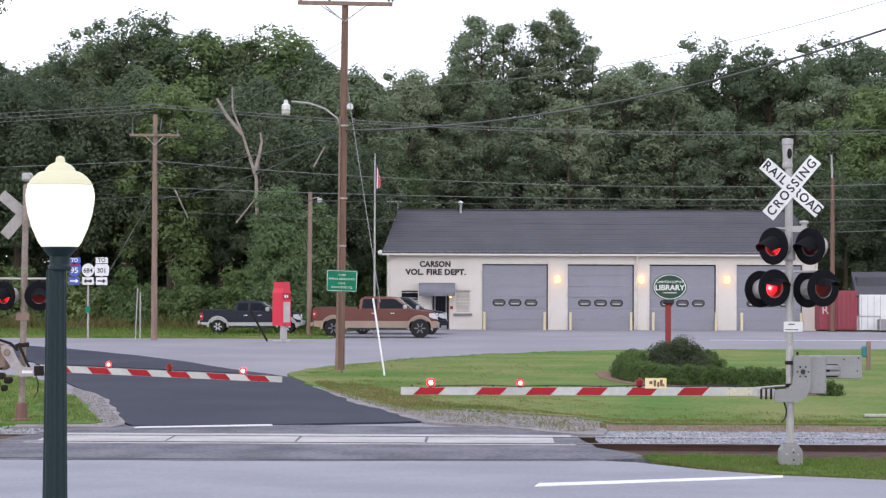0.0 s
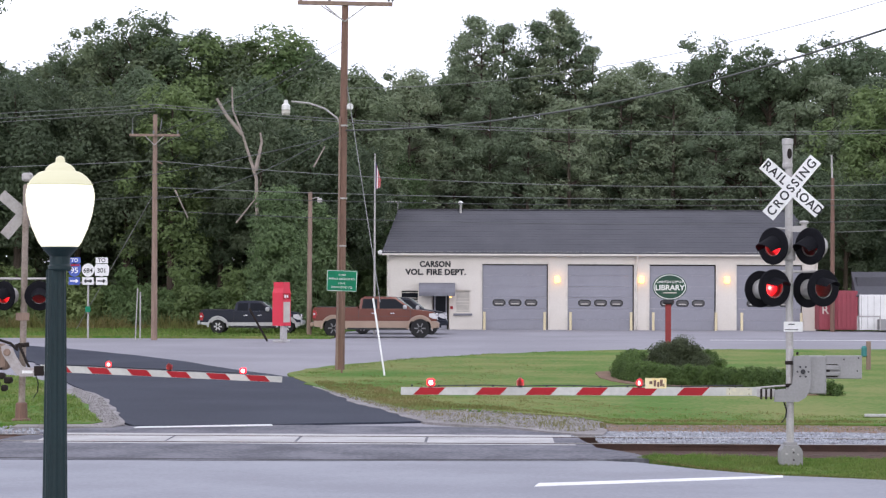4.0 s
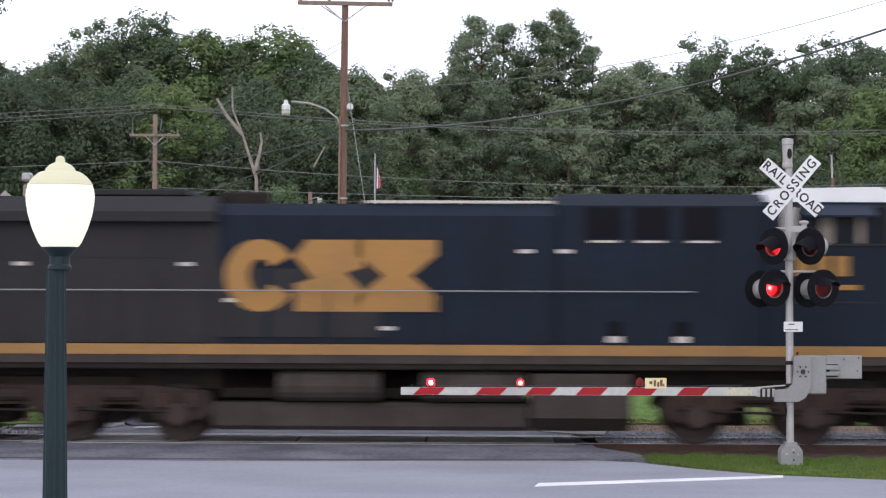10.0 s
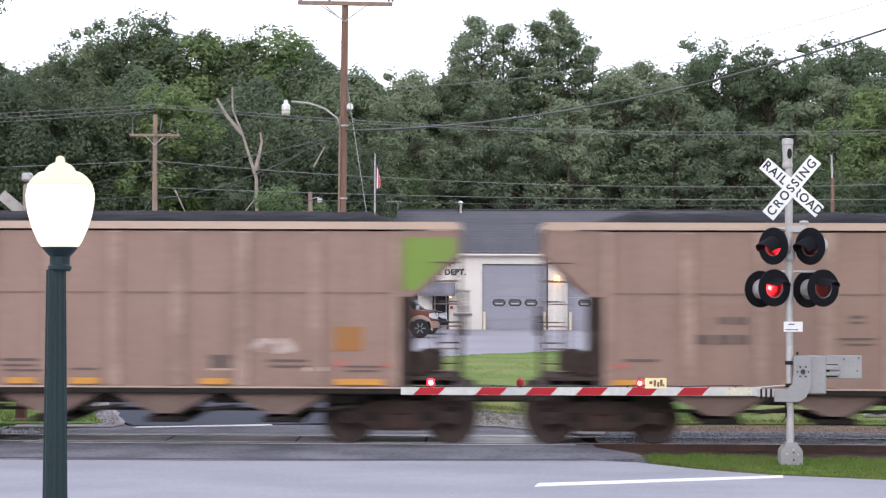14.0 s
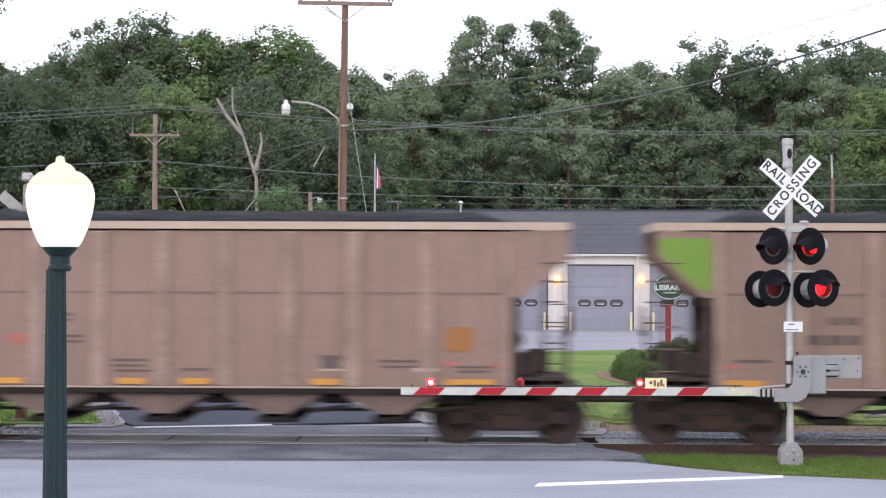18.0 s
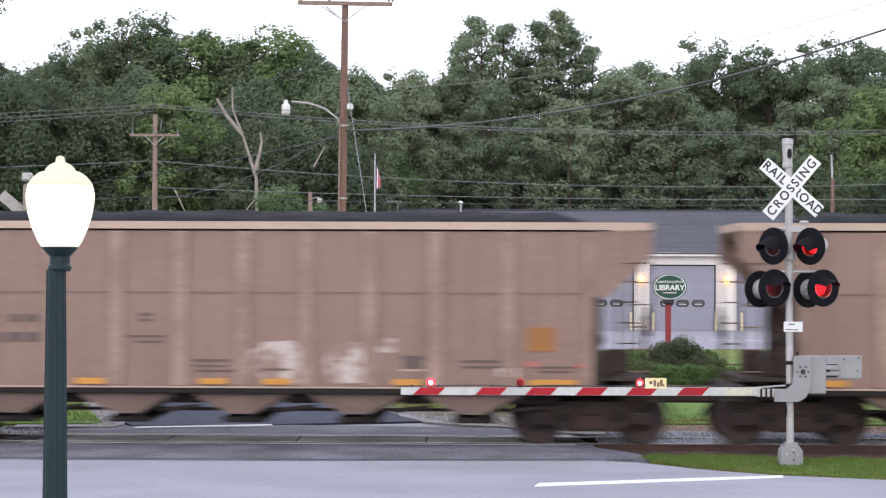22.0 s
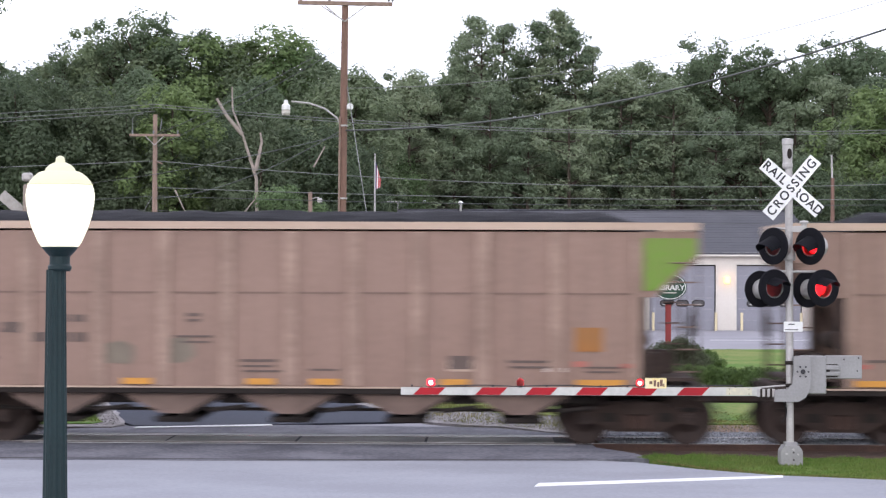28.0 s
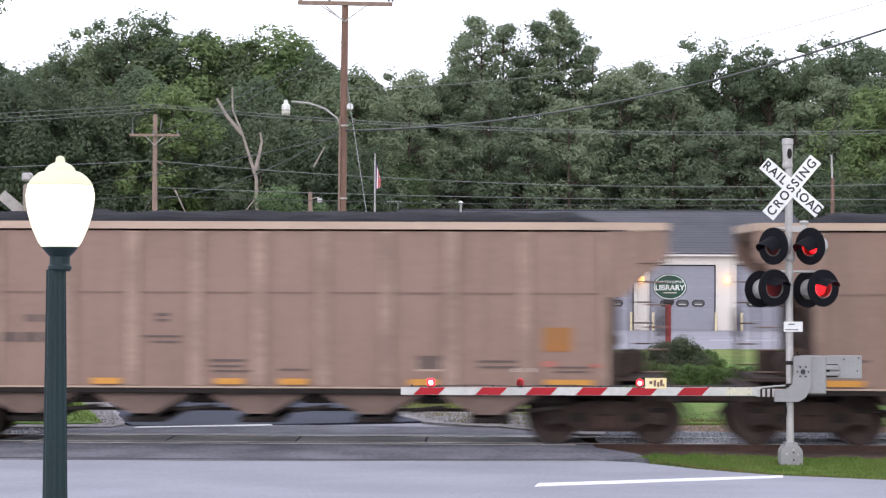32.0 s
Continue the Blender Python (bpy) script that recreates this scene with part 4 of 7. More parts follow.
def wheelset(parent, x, r, name="wheelset", half=0.8):
    w = thing(name, pose(x, 0, r), "", "")
    for k in ("label", "category"):
        if k in w:
            del w[k]
    w.parent = parent
    for y in (-0.755, 0.755):
        s = 1 if y > 0 else -1
        bm = bmesh.new()
        lathe(bm, [(0.1, -0.075), (r * 0.55, -0.03), (r * 0.82, -0.06), (r, -0.065), (r + 0.025, 0.045), (r + 0.02, 0.07), (r * 0.8, 0.065), (r * 0.5, 0.05), (0.1, 0.08)], 24, Matrix.Translation((0, y, 0)) @ pose(0, 0, 0, -90 * -s, 0, 0))
        part("wheel", bm, WHEEL, w)
    prod("axle", w, DARK, (0, -1.02, 0), (0, 1.02, 0), 0.08, n=10)
    return w


def bogie(parent, x):
    """A two-axle freight bogie."""
    b = thing("bogie", pose(x, 0, 0), "", "")
    for k in ("label", "category"):
        if k in b:
            del b[k]
    b.parent = parent
    for y in (-1.0, 1.0):
        bm = bmesh.new()
        prism(bm, [(-1.12, 0.36), (-1.12, 0.6), (-0.75, 0.66), (-0.42, 0.78), (0.42, 0.78), (0.75, 0.66), (1.12, 0.6), (1.12, 0.36), (0.78, 0.4), (0.45, 0.24), (-0.45, 0.24), (-0.78, 0.4)], y - 0.09, y + 0.09)
        part("side_frame", bm, TRUCKMETAL, b)
        for q in (-0.16, 0.0, 0.16):
            prod("spring", b, RAIL, (q, y * 1.06, 0.3), (q, y * 1.06, 0.56), 0.07, n=8)
        for q in (-0.94, 0.94):
            prod("bearing_cap", b, WHEEL, (q, y * 1.05, 0.47), (q, y * 1.16, 0.47), 0.11, n=10)
            pbox("pedestal", b, DARK, (q, y * 1.08, 0.64), (0.34, 0.08, 0.07), 0.01)
            prod("cap_bolt", b, DARK, (q, y * 1.16, 0.47), (q, y * 1.175, 0.47), 0.04, n=6)
        pbox("frame_window", b, DARK, (-0.52, y * 1.092, 0.5), (0.28, 0.006, 0.16), 0.002)
        pbox("frame_window", b, DARK, (0.52, y * 1.092, 0.5), (0.28, 0.006, 0.16), 0.002)
    pbox("bolster", b, TRUCKMETAL, (0, 0, 0.66), (0.4, 2.3, 0.26), 0.03)
    for q in (-0.4, 0.4):
        pbox("brake_beam", b, DARK, (q, 0, 0.42), (0.1, 1.9, 0.12), 0.02)
        prod("brake_lever", b, TRUCKMETAL, (q, -0.55, 0.35), (q * 0.5, -0.5, 0.95), 0.03, n=6)
    return b


def hopper(green=(1, 1)):
    """An open coal hopper, its centre over the origin, riding along x."""
    c = thing("coal_hopper", Matrix(), "tan steel coal hopper heaped with black coal", "hopper car", "cars of the train")
    L = LENGTH_CAR / 2
    xe, xs = L - 0.77, L - 1.83   # top corner, end of the side sheet
    W = 1.56
    for s in (-1, 1):
        y = s * W
        bm = bmesh.new()
        box(bm, (0, y, 2.44), (2 * xs, 0.03, 2.82))
        part("side_sheet", bm, CAR_TAN, c)
        bm = bmesh.new()
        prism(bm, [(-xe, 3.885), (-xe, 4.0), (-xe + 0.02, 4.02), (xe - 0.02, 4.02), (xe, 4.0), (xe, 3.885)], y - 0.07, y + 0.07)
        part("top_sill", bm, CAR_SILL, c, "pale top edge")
        pbox("bottom_sill", c, DARK, (0, y + 0.02 * s, 0.98), (2 * L - 1.0, 0.12, 0.1), 0.01)
        pbox("lower_edge", c, CAR_SILL, (0, y + 0.085 * s, 1.045), (2 * L - 1.4, 0.012, 0.03))
        pbox("seam", c, CAR_SEAM, (0, y + 0.02 * s, 2.74), (2 * xs, 0.012, 0.035))
        for x in (-6.2, -4.76, -3.45, -2.28, -1.14, 0.0, 1.14, 2.28, 3.45, 4.76, 6.2):
            bm = bmesh.new()
            box(bm, (x, y + 0.055 * s, 2.45), (0.22 if abs(x) < 6 else 0.14, 0.09, 2.78), None, 0.02)
            part("rib", bm, CAR_RIB, c)
        for e, g in ((1, green[1]), (-1, green[0])):
            bm = bmesh.new()
            prism(bm, [(e * xs, 3.86), (e * xe, 3.86), (e * xe, 3.42), (e * (xs + 0.26), 2.68), (e * xs, 2.68)], y - 0.02, y + 0.02)
            part("corner_panel", bm, CAR_TAN, c)
            if g:
                bm = bmesh.new()
                prism(bm, [(e * (xs + 0.06), 3.74), (e * (xe - 0.06), 3.74), (e * (xe - 0.06), 3.46), (e * (xs + 0.28), 2.8), (e * (xs + 0.06), 2.8)], y + s * 0.022, y + s * 0.034)
                part("green_panel", bm, CAR_GREEN, c, "bright green corner panel")
            prod("grab_iron", c, CAR_SEAM, (e * (xe - 0.5), y + s * 0.04, 3.3), (e * (xe - 0.05), y + s * 0.04, 3.3), 0.014, n=6)
            for x in (e * (xe - 0.03), e * (xe - 0.42)):
                prod("ladder_rail", c, ENDGEAR, (x, y, 1.0), (x, y, 3.45 if abs(x) > xe - 0.1 else 3.1), 0.02, n=6)
            for z in (1.35, 1.75, 2.15, 2.55, 2.95):
                prod("ladder_rung", c, CAR_SEAM, (e * (xe - 0.03), y, z), (e * (xe - 0.42), y, z), 0.014, n=6)
            pbox("end_post", c, ENDGEAR, (e * (xs + 0.08), y * 0.96, 1.85), (0.15, 0.12, 1.66), 0.015)
        for x, w in ((-5.75, 0.72), (-2.75, 0.52), (-0.53, 0.5), (0.62, 0.5), (2.95, 0.5), (5.55, 0.86)):
            pbox("reflector_mark", c, REFLECT, (x, y + 0.108 * s, 1.15), (w, 0.012, 0.11))
        if s < 0:
            pbox("orange_panel", c, ORANGE, (5.35, y - 0.024, 1.92), (0.5, 0.012, 0.43), label="orange square panel")
            pbox("route_panel", c, STENCIL, (3.05, y - 0.024, 1.5), (0.4, 0.012, 0.24))
            pbox("panel_border", c, CAR_SILL, (3.05, y - 0.021, 1.44), (0.46, 0.01, 0.2))
            for x, z, w, h, mt in ((-4.12, 2.27, 0.2, 0.13, STENCIL), (-3.83, 2.27, 0.24, 0.13, STENCIL), (-4.5, 1.93, 0.3, 0.17, STENCIL), (-4.12, 1.93, 0.3, 0.17, STENCIL), (-3.8, 1.93, 0.22, 0.17, STENCIL),
                                   (-1.75, 2.34, 0.24, 0.06, STENCIL), (-1.75, 2.24, 0.22, 0.05, STENCIL), (-1.76, 1.95, 0.7, 0.04, STENCIL), (-1.7, 1.85, 0.5, 0.04, STENCIL),
                                   (-0.57, 1.52, 0.66, 0.05, STENCIL), (-0.6, 1.42, 0.6, 0.04, STENCIL), (-0.5, 1.33, 0.7, 0.04, STENCIL), (4.3, 1.52, 0.8, 0.045, STENCIL), (4.3, 1.42, 0.7, 0.04, STENCIL), (5.6, 1.42, 0.7, 0.035, STENCIL), (5.6, 1.34, 0.6, 0.035, STENCIL), (-5.6, 1.55, 0.6, 0.05, STENCIL), (0.6, 1.36, 0.5, 0.04, STENCIL),
                                   (4.75, 1.37, 0.35, 0.07, CHALK), (5.2, 1.48, 0.26, 0.1, PINK), (6.05, 1.45, 0.22, 0.08, PINK), (-6.0, 1.45, 0.35, 0.08, PINK)):
                pbox("stencil_bar", c, mt, (x, y - 0.022, z), (w, 0.01, h))
    for e in (-1, 1):
        bm = bmesh.new()
        prism(bm, [(e * xe, 3.86), (e * (xe - 0.04), 3.86), (e * (xs - 2.4), 1.05), (e * (xs - 2.3), 1.0)], -W, W)
        part("slope_sheet", bm, CAR_TAN, c)
        pbox("end_sill", c, ENDGEAR, (e * (L - 0.75), 0, 0.95), (0.25, 2.9, 0.3), 0.02)
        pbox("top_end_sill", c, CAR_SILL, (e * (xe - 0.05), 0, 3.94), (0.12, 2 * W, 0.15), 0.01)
        prod("brake_cylinder", c, ENDGEAR, (e * (L - 1.5), -0.9, 1.45), (e * (L - 1.5), -0.2, 1.45), 0.22, n=12)
        pbox("brake_platform", c, ENDGEAR, (e * (L - 1.3), 0, 1.2), (1.0, 2.6, 0.06))
        pbox("coupler", c, TRUCKMETAL, (e * (L - 0.35), 0, 0.85), (0.75, 0.28, 0.28), 0.04)
        pbox("valve_box", c, ENDGEAR, (e * (L - 1.3), 0.5, 1.45), (0.45, 0.5, 0.45), 0.05)
        prod("air_reservoir", c, ENDGEAR, (e * (L - 1.75), -1.0, 1.9), (e * (L - 1.75), -0.1, 1.9), 0.16, n=12)
        prod("brake_wheel", c, ENDGEAR, (e * (L - 0.72), 0.6, 2.2), (e * (L - 0.66), 0.6, 2.2), 0.28, n=16)
        prod("brake_mast", c, ENDGEAR, (e * (L - 0.75), 0.6, 1.0), (e * (L - 0.75), 0.6, 2.3), 0.03, n=6)
        for yy in (-1.1, 1.1):
            pbox("slope_brace", c, ENDGEAR, (e * (L - 2.1), yy, 1.75), (0.12, 0.12, 1.5), 0.01, Matrix.Translation((e * (L - 2.1), yy, 1.75)) @ pose(0, 0, 0, 0, e * 18, 0) @ Matrix.Translation((-e * (L - 2.1), -yy, -1.75)))
        prod("hose", c, BLACK, (e * (L - 0.5), -0.35, 0.85), (e * (L - 0.15), -0.4, 0.4), 0.025, n=6)
    # discharge bays
    for x in (-4.16, -2.08, 0.0, 2.08, 4.16):
        for s in (-1, 1):
            bm = bmesh.new()
            prism(bm, [(x - 1.0, 0.95), (x - 0.75, 0.8), (x - 0.24, 0.56), (x + 0.24, 0.56), (x + 0.75, 0.8), (x + 1.0, 0.95)], s * 0.62, s * 1.5)
            part("discharge_bay", bm, CAR_BAY, c)
            pbox("bay_edge", c, DARK, (x + 0.5, s * 1.51, 0.71), (0.95, 0.03, 0.05), 0.0, Matrix.Translation((x + 0.5, s * 1.51, 0.71)) @ pose(0, 0, 0, 0, -28, 0) @ Matrix.Translation((-x - 0.5, -s * 1.51, -0.71)))
        pbox("bay_door", c, DARK, (x, 0, 0.45), (0.75, 2.9, 0.1), 0.02)
        pbox("door_beam", c, DARK, (x + 1.04, 0, 0.82), (0.6, 2.6, 0.16), 0.03)
        prod("door_shaft", c, DARK, (x + 0.6, -1.5, 0.62), (x + 1.3, -1.5, 0.7), 0.04, n=6)
    prod("train_pipe", c, DARK, (-5.2, -1.1, 0.62), (5.2, -1.1, 0.62), 0.03, n=6)
    pbox("centre_sill", c, DARK, (0, 0, 0.86), (2 * L - 1.4, 0.6, 0.25), 0.02)
    # coal heap
    nx, ny = 46, 12
    vs, fs = [], []
    for i in range(nx + 1):
        x = -xe + 0.1 + (2 * xe - 0.2) * i / nx
        for j in range(ny + 1):
            y = -W + 0.06 + (2 * W - 0.12) * j / ny
            endf = min(1.0, max(0.0, (xe - 0.3 - abs(x)) / 1.35))
            prof = math.sqrt(max(0.0, 1 - (y / W) ** 2))
            z = 3.7 + 0.12 * endf + (0.42 * prof) * (endf ** 0.7) + 0.06 * noise.noise((x * 1.3, y * 1.3, 2.0)) + 0.05 * noise.noise((x * 4, y * 4, 5.0))
            vs.append((x, y, z))
    for i in range(nx):
        for j in range(ny):
            a = i * (ny + 1) + j
            fs.append((a, a + ny + 1, a + ny + 2, a + 1))
    raw("coal_load", vs, fs, COAL, c, "black heaped coal")
    ws = []
    for e in (-1, 1):
        bx = e * (L - 1.85)
        bogie(c, bx)
        for q in (-0.94, 0.94):
            ws.append(wheelset(c, bx + q, 0.46))
    return c, ws


def loco(second=False):
    """A six-axle diesel locomotive, its cab towards +x."""
    body_m = LOCO_BLUE if second else LOCO_DULL
    c = thing("locomotive", Matrix(), "sooty dark blue diesel locomotive with dull yellow nose and sill" if not second else "cleaner dark blue diesel locomotive with bright yellow sill stripe", "locomotive", "cars of the train")
    L = LENGTH_LOCO / 2
    stripe = LOCO_YELLOW if second else LOCO_GOLD
    pbox("underframe", c, DARK, (0, 0, 1.2), (2 * L - 2.6, 1.6, 0.5), 0.04)
    pbox("frame_deck", c, DARK, (0, 0, 1.5), (2 * L - 2.2, 3.0, 0.28), 0.02)
    for s in (-1, 1):
        pbox("sill_stripe", c, stripe, (-0.05, s * 1.535, 1.72), (2 * L - 2.75, 0.05, 0.19), 0.005, label="yellow sill stripe")
        pbox("sill", c, TANK, (0, s * 1.52, 1.55), (2 * L - 2.6, 0.05, 0.15))
        prod("handrail", c, ALU, (-L + 1.3, s * 1.55, 2.78), (3.0 if second else 4.6, s * 1.55, 2.78), 0.013, n=6)
        for x in np.arange(-L + 1.6, 5.0, 1.9):
            prod("stanchion", c, LOCO_GREY, (x, s * 1.55, 1.8), (x, s * 1.55, 2.78), 0.016, n=6)
    # long hood in sections
    h0 = -L + 1.15
    W = 1.3
    secs = [(h0, -L + 7.2, 4.32, LOCO_GREY if not second else LOCO_BLUE), (-L + 7.2, 2.2, 4.36, body_m), (2.2, 6.02 if second else 5.9, 4.55, body_m)]
    for a, b, z, mt in secs:
        bm = bmesh.new()
        prism(bm, [(-1.42 if a > 2 else -W, 1.8), (-1.42 if a > 2 else -W, z - 0.22), (-1.0, z), (1.0, z), (1.42 if a > 2 else W, z - 0.22), (1.42 if a > 2 else W, 1.8)], a, b - 0.01, pose(0, 0, 0, 0, 0, -90) @ Matrix.Diagonal((-1, 1, 1, 1)))
        part("hood_section", bm, mt, c)
    # radiator wings at the rear
    bm = bmesh.new()
    prism(bm, [(-1.55, 4.02), (-1.55, 4.2), (-1.2, 4.48), (1.2, 4.48), (1.55, 4.2), (1.55, 4.02)], h0 - 0.12, -L + 7.15, pose(0, 0, 0, 0, 0, -90) @ Matrix.Diagonal((-1, 1, 1, 1)))
    part("radiator_wing", bm, LOCO_BLUE if second else LOCO_GREY, c)
    for s in (-1, 1):
        pbox("radiator_grille", c, LOCO_GREY, (-L + 4.2, s * 1.305, 3.62), (4.2, 0.02, 0.5))
        pbox("hood_end_band", c, stripe, (h0 + 0.3 if second else h0 + 0.2, s * 1.306, 2.98), (0.6 if second else 0.4, 0.02, 1.6), label="yellow end band")
        for x in np.arange(-L + 2.3, -1.0, 1.05):
            pbox("hood_door", c, LOCO_GREY if not second else LOCO_BLUE, (x, s * 1.31, 2.55 if x > -L + 7 else 2.45), (0.95, 0.02, 1.25), 0.006)
        for x, z in ((-L + 3.6, 3.25), (-L + 6.6, 3.25), (-L + 7.4, 2.6), (-0.9, 2.1), (1.6, 3.5), (2.3, 3.5)):
            pbox("warning_label", c, CHALK, (x, s * 1.435 if x > 2.2 else s * 1.322, z), (0.25, 0.01, 0.07))
        for x in ((3.15, 4.05, 4.95) if second else (3.0, 3.85, 4.75)):
            pbox("intake_grille", c, MATT, (x, s * 1.425, 4.02), (0.72 if second else 0.66, 0.02, 0.56), 0.004)
            pbox("grille_label", c, CHALK, (x, s * 1.437, 3.68), (0.5, 0.01, 0.04))
            if second:
                for k in range(4):
                    pbox("louvre", c, LOCO_GREY, (x, s * 1.44, 3.84 + 0.12 * k), (0.6, 0.03, 0.03))
                pbox("grille_frame", c, LOCO_GREY, (x + 0.42, s * 1.43, 4.02), (0.16, 0.03, 0.56))
        for x in (3.2, 4.4):
            pbox("step_light", c, CHALK, (x, s * 1.43, 1.92), (0.26, 0.02, 0.11))
            pbox("vent", c, MATT, (x, s * 1.426, 2.12), (0.26, 0.02, 0.25))
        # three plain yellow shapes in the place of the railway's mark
        y = s * 1.318
        for k, x in enumerate((-3.2, -1.95, -0.72) if s < 0 else (-0.15, -1.45, -2.75)):
            bm = bmesh.new()
            if k == 0:
                pts = [(x + 0.62 * math.cos(a) * 1.05, 3.05 + 0.66 * math.sin(a)) for a in np.linspace(0.55, 5.73, 18)] + [(x + 0.22 * math.cos(a), 3.05 + 0.3 * math.sin(a)) for a in np.linspace(5.73, 0.55, 12)]
            elif k == 1:
                pts = [(x - 0.62, 2.4), (x + 0.5, 2.4), (x + 0.66, 2.75), (x + 0.3, 3.1), (x + 0.62, 3.2), (x + 0.6, 3.7), (x - 0.4, 3.7), (x - 0.66, 3.4), (x - 0.3, 3.0), (x - 0.62, 2.9)]
            else:
                pts = [(x - 0.72, 2.4), (x + 0.72, 2.4), (x + 0.72, 2.68), (x + 0.25, 3.05), (x + 0.72, 3.42), (x + 0.72, 3.7), (x - 0.72, 3.7), (x - 0.72, 3.42), (x - 0.25, 3.05), (x - 0.72, 2.68)]
            if s > 0:
                pts = [(2 * x - q[0], q[1]) for q in pts]
            prism(bm, pts, y, y + 0.012 * s)
            part("yellow_shape", bm, LOCO_YELLOW if second else LOCO_AMBER, c, "large plain yellow shape")
    if second:
        for s in (-1, 1):
            pbox("hood_hatch", c, MATT, (1.24, s * 1.312, 3.9), (0.6, 0.02, 0.42), 0.004)
            pbox("side_step_case", c, LOCO_BLUE, (0.6, s * 1.34, 2.7), (0.08, 0.1, 1.9), 0.01)
    pbox("hood_end", c, stripe, (h0 - 0.03, 0, 2.98), (0.05, 2.5, 1.6), label="yellow hood end")
    # exhaust and roof boxes
    pbox("exhaust_pipe", c, DARK, (-0.2 if second else -3.6, 0, 4.47), (0.9, 0.5, 0.25), 0.03)
    pbox("roof_hatch", c, LOCO_GREY, (-L + 5.3, 0, 4.56), (2.6, 2.0, 0.12), 0.02)
    pbox("roof_strip", c, CHALK, (0.4, -1.0, 4.4), (3.4, 0.05, 0.05))
    # cab
    cx0, cx1 = (6.02, 8.35) if second else (5.9, 8.3)
    dw = 0.27 if second else 0.16
    nx = 9.98 if second else 9.62   # front of the nose
    bm = bmesh.new()
    prism(bm, [(cx0, 1.8), (cx0, 4.4), (cx1 - 0.12, 4.4), (cx1 + 0.22, 3.85), (cx1 + 0.22, 1.8)], -1.5, 1.5)
    part("cab", bm, body_m, c)
    bm = bmesh.new()
    prism(bm, [(cx0 + 0.05, 4.4), (cx0 + 0.12, 4.64), (cx1 - 0.3, 4.68), (cx1 - 0.08, 4.6), (cx1 - 0.05, 4.4)], -1.42, 1.42)
    part("cab_roof", bm, LOCO_WHITE, c, "white cab roof")
    if second:
        pbox("roof_unit", c, LOCO_WHITE, (7.0, 0, 4.72), (1.0, 1.4, 0.12), 0.03, label="white air-conditioning unit")
    for s in (-1, 1):
        pbox("window_frame", c, LOCO_GREY, (7.02 + dw, s * 1.506, 3.98), (2.0, 0.02, 0.74), 0.004)
        if second:
            for x, w, mt in ((6.22, 0.22, CURTAIN), (6.48, 0.22, PANE), (6.78, 0.34, CABLIGHT), (7.1, 0.22, PANE), (7.38, 0.3, CABLIGHT), (7.68, 0.24, PANE), (7.88, 0.12, CURTAIN)):
                pbox("cab_window", c, mt, (x + dw, s * 1.517, 3.98), (w, 0.012, 0.64))
            for z in (3.63, 4.33):
                pbox("window_trim", c, ALU, (7.05 + dw, s * 1.518, z), (1.95, 0.012, 0.035))
        else:
            for x, w, mt in ((6.15, 0.2, CURTAIN), (6.5, 0.4, PANE), (6.82, 0.2, CABLIGHT), (7.15, 0.4, PANE), (7.42, 0.1, CABLIGHT), (7.7, 0.4, PANE)):
                pbox("cab_window", c, mt, (x + dw, s * 1.517, 3.98), (w, 0.012, 0.64))
            pbox("window_trim", c, CHALK, (6.4 + dw, s * 1.518, 3.64), (0.8, 0.012, 0.03))
        bm = bmesh.new()
        prism(bm, [(s * 1.5, 4.36), (s * 1.5, 4.32), (s * 1.85, 4.12), (s * 1.86, 4.16)], 6.4 + dw, 7.65 + dw, pose(0, 0, 0, 0, 0, -90) @ Matrix.Diagonal((-1, 1, 1, 1)))
        part("sun_visor", bm, LOCO_BLUE, c)
        dn = 0.45 if second else 0.0
        for x in (6.55, 6.9, 7.25):
            pbox("number_bar", c, LOCO_GOLD if second else LOCO_AMBER, (x + dn, s * 1.508, 3.25), (0.25, 0.012, 0.36), 0.003, label="plain yellow bar")
        pbox("yellow_mark", c, LOCO_GOLD if second else LOCO_AMBER, (6.95 + dn, s * 1.508, 2.87), (1.2, 0.012, 0.09))
        pbox("cab_vent", c, MATT, (7.0, s * 1.508, 2.2), (0.55, 0.012, 0.5)) if second else pbox("white_panel", c, CHALK, (8.78, s * 1.21, 2.1), (0.8, 0.02, 0.28), 0.003)
        pbox("cab_line", c, LOCO_GREY, (6.95, s * 1.506, 2.6), (2.0, 0.01, 0.03))
    for s in (-1, 1):
        bm = bmesh.new()
        prism(bm, [(cx1 - 0.24, 4.32), (cx1 - 0.1, 4.32), (cx1 + 0.16, 3.9), (cx1 - 0.24, 3.9)], s * 1.501, s * 1.512)
        part("corner_window", bm, SCREEN, c, "corner windscreen coloured pale for reflected sky")
    bm = bmesh.new()
    prism(bm, [(cx1 - 0.1, 4.36), (cx1 + 0.2, 3.9), (cx1 + 0.23, 3.9), (cx1 - 0.07, 4.36)], -1.2, 1.2)
    part("windscreen", bm, PANE if second else SCREEN, c)
    # nose
    bm = bmesh.new()
    prism(bm, [(cx1 + 0.2, 1.8), (cx1 + 0.2, 3.85), (nx - 0.38, 3.58), (nx, 3.48), (nx, 1.8)], -1.18, 1.18)
    part("nose", bm, body_m, c)
    bm = bmesh.new()
    prism(bm, [(nx - 0.32, 1.8), (nx - 0.32, 3.6), (nx + 0.02, 3.5), (nx + 0.02, 1.8)], -1.195, 1.195)
    part("nose_band", bm, stripe, c, "yellow nose band")
    pbox("nose_light", c, CHALK, (nx + 0.04, 0, 3.1), (0.05, 0.4, 0.2), 0.01)
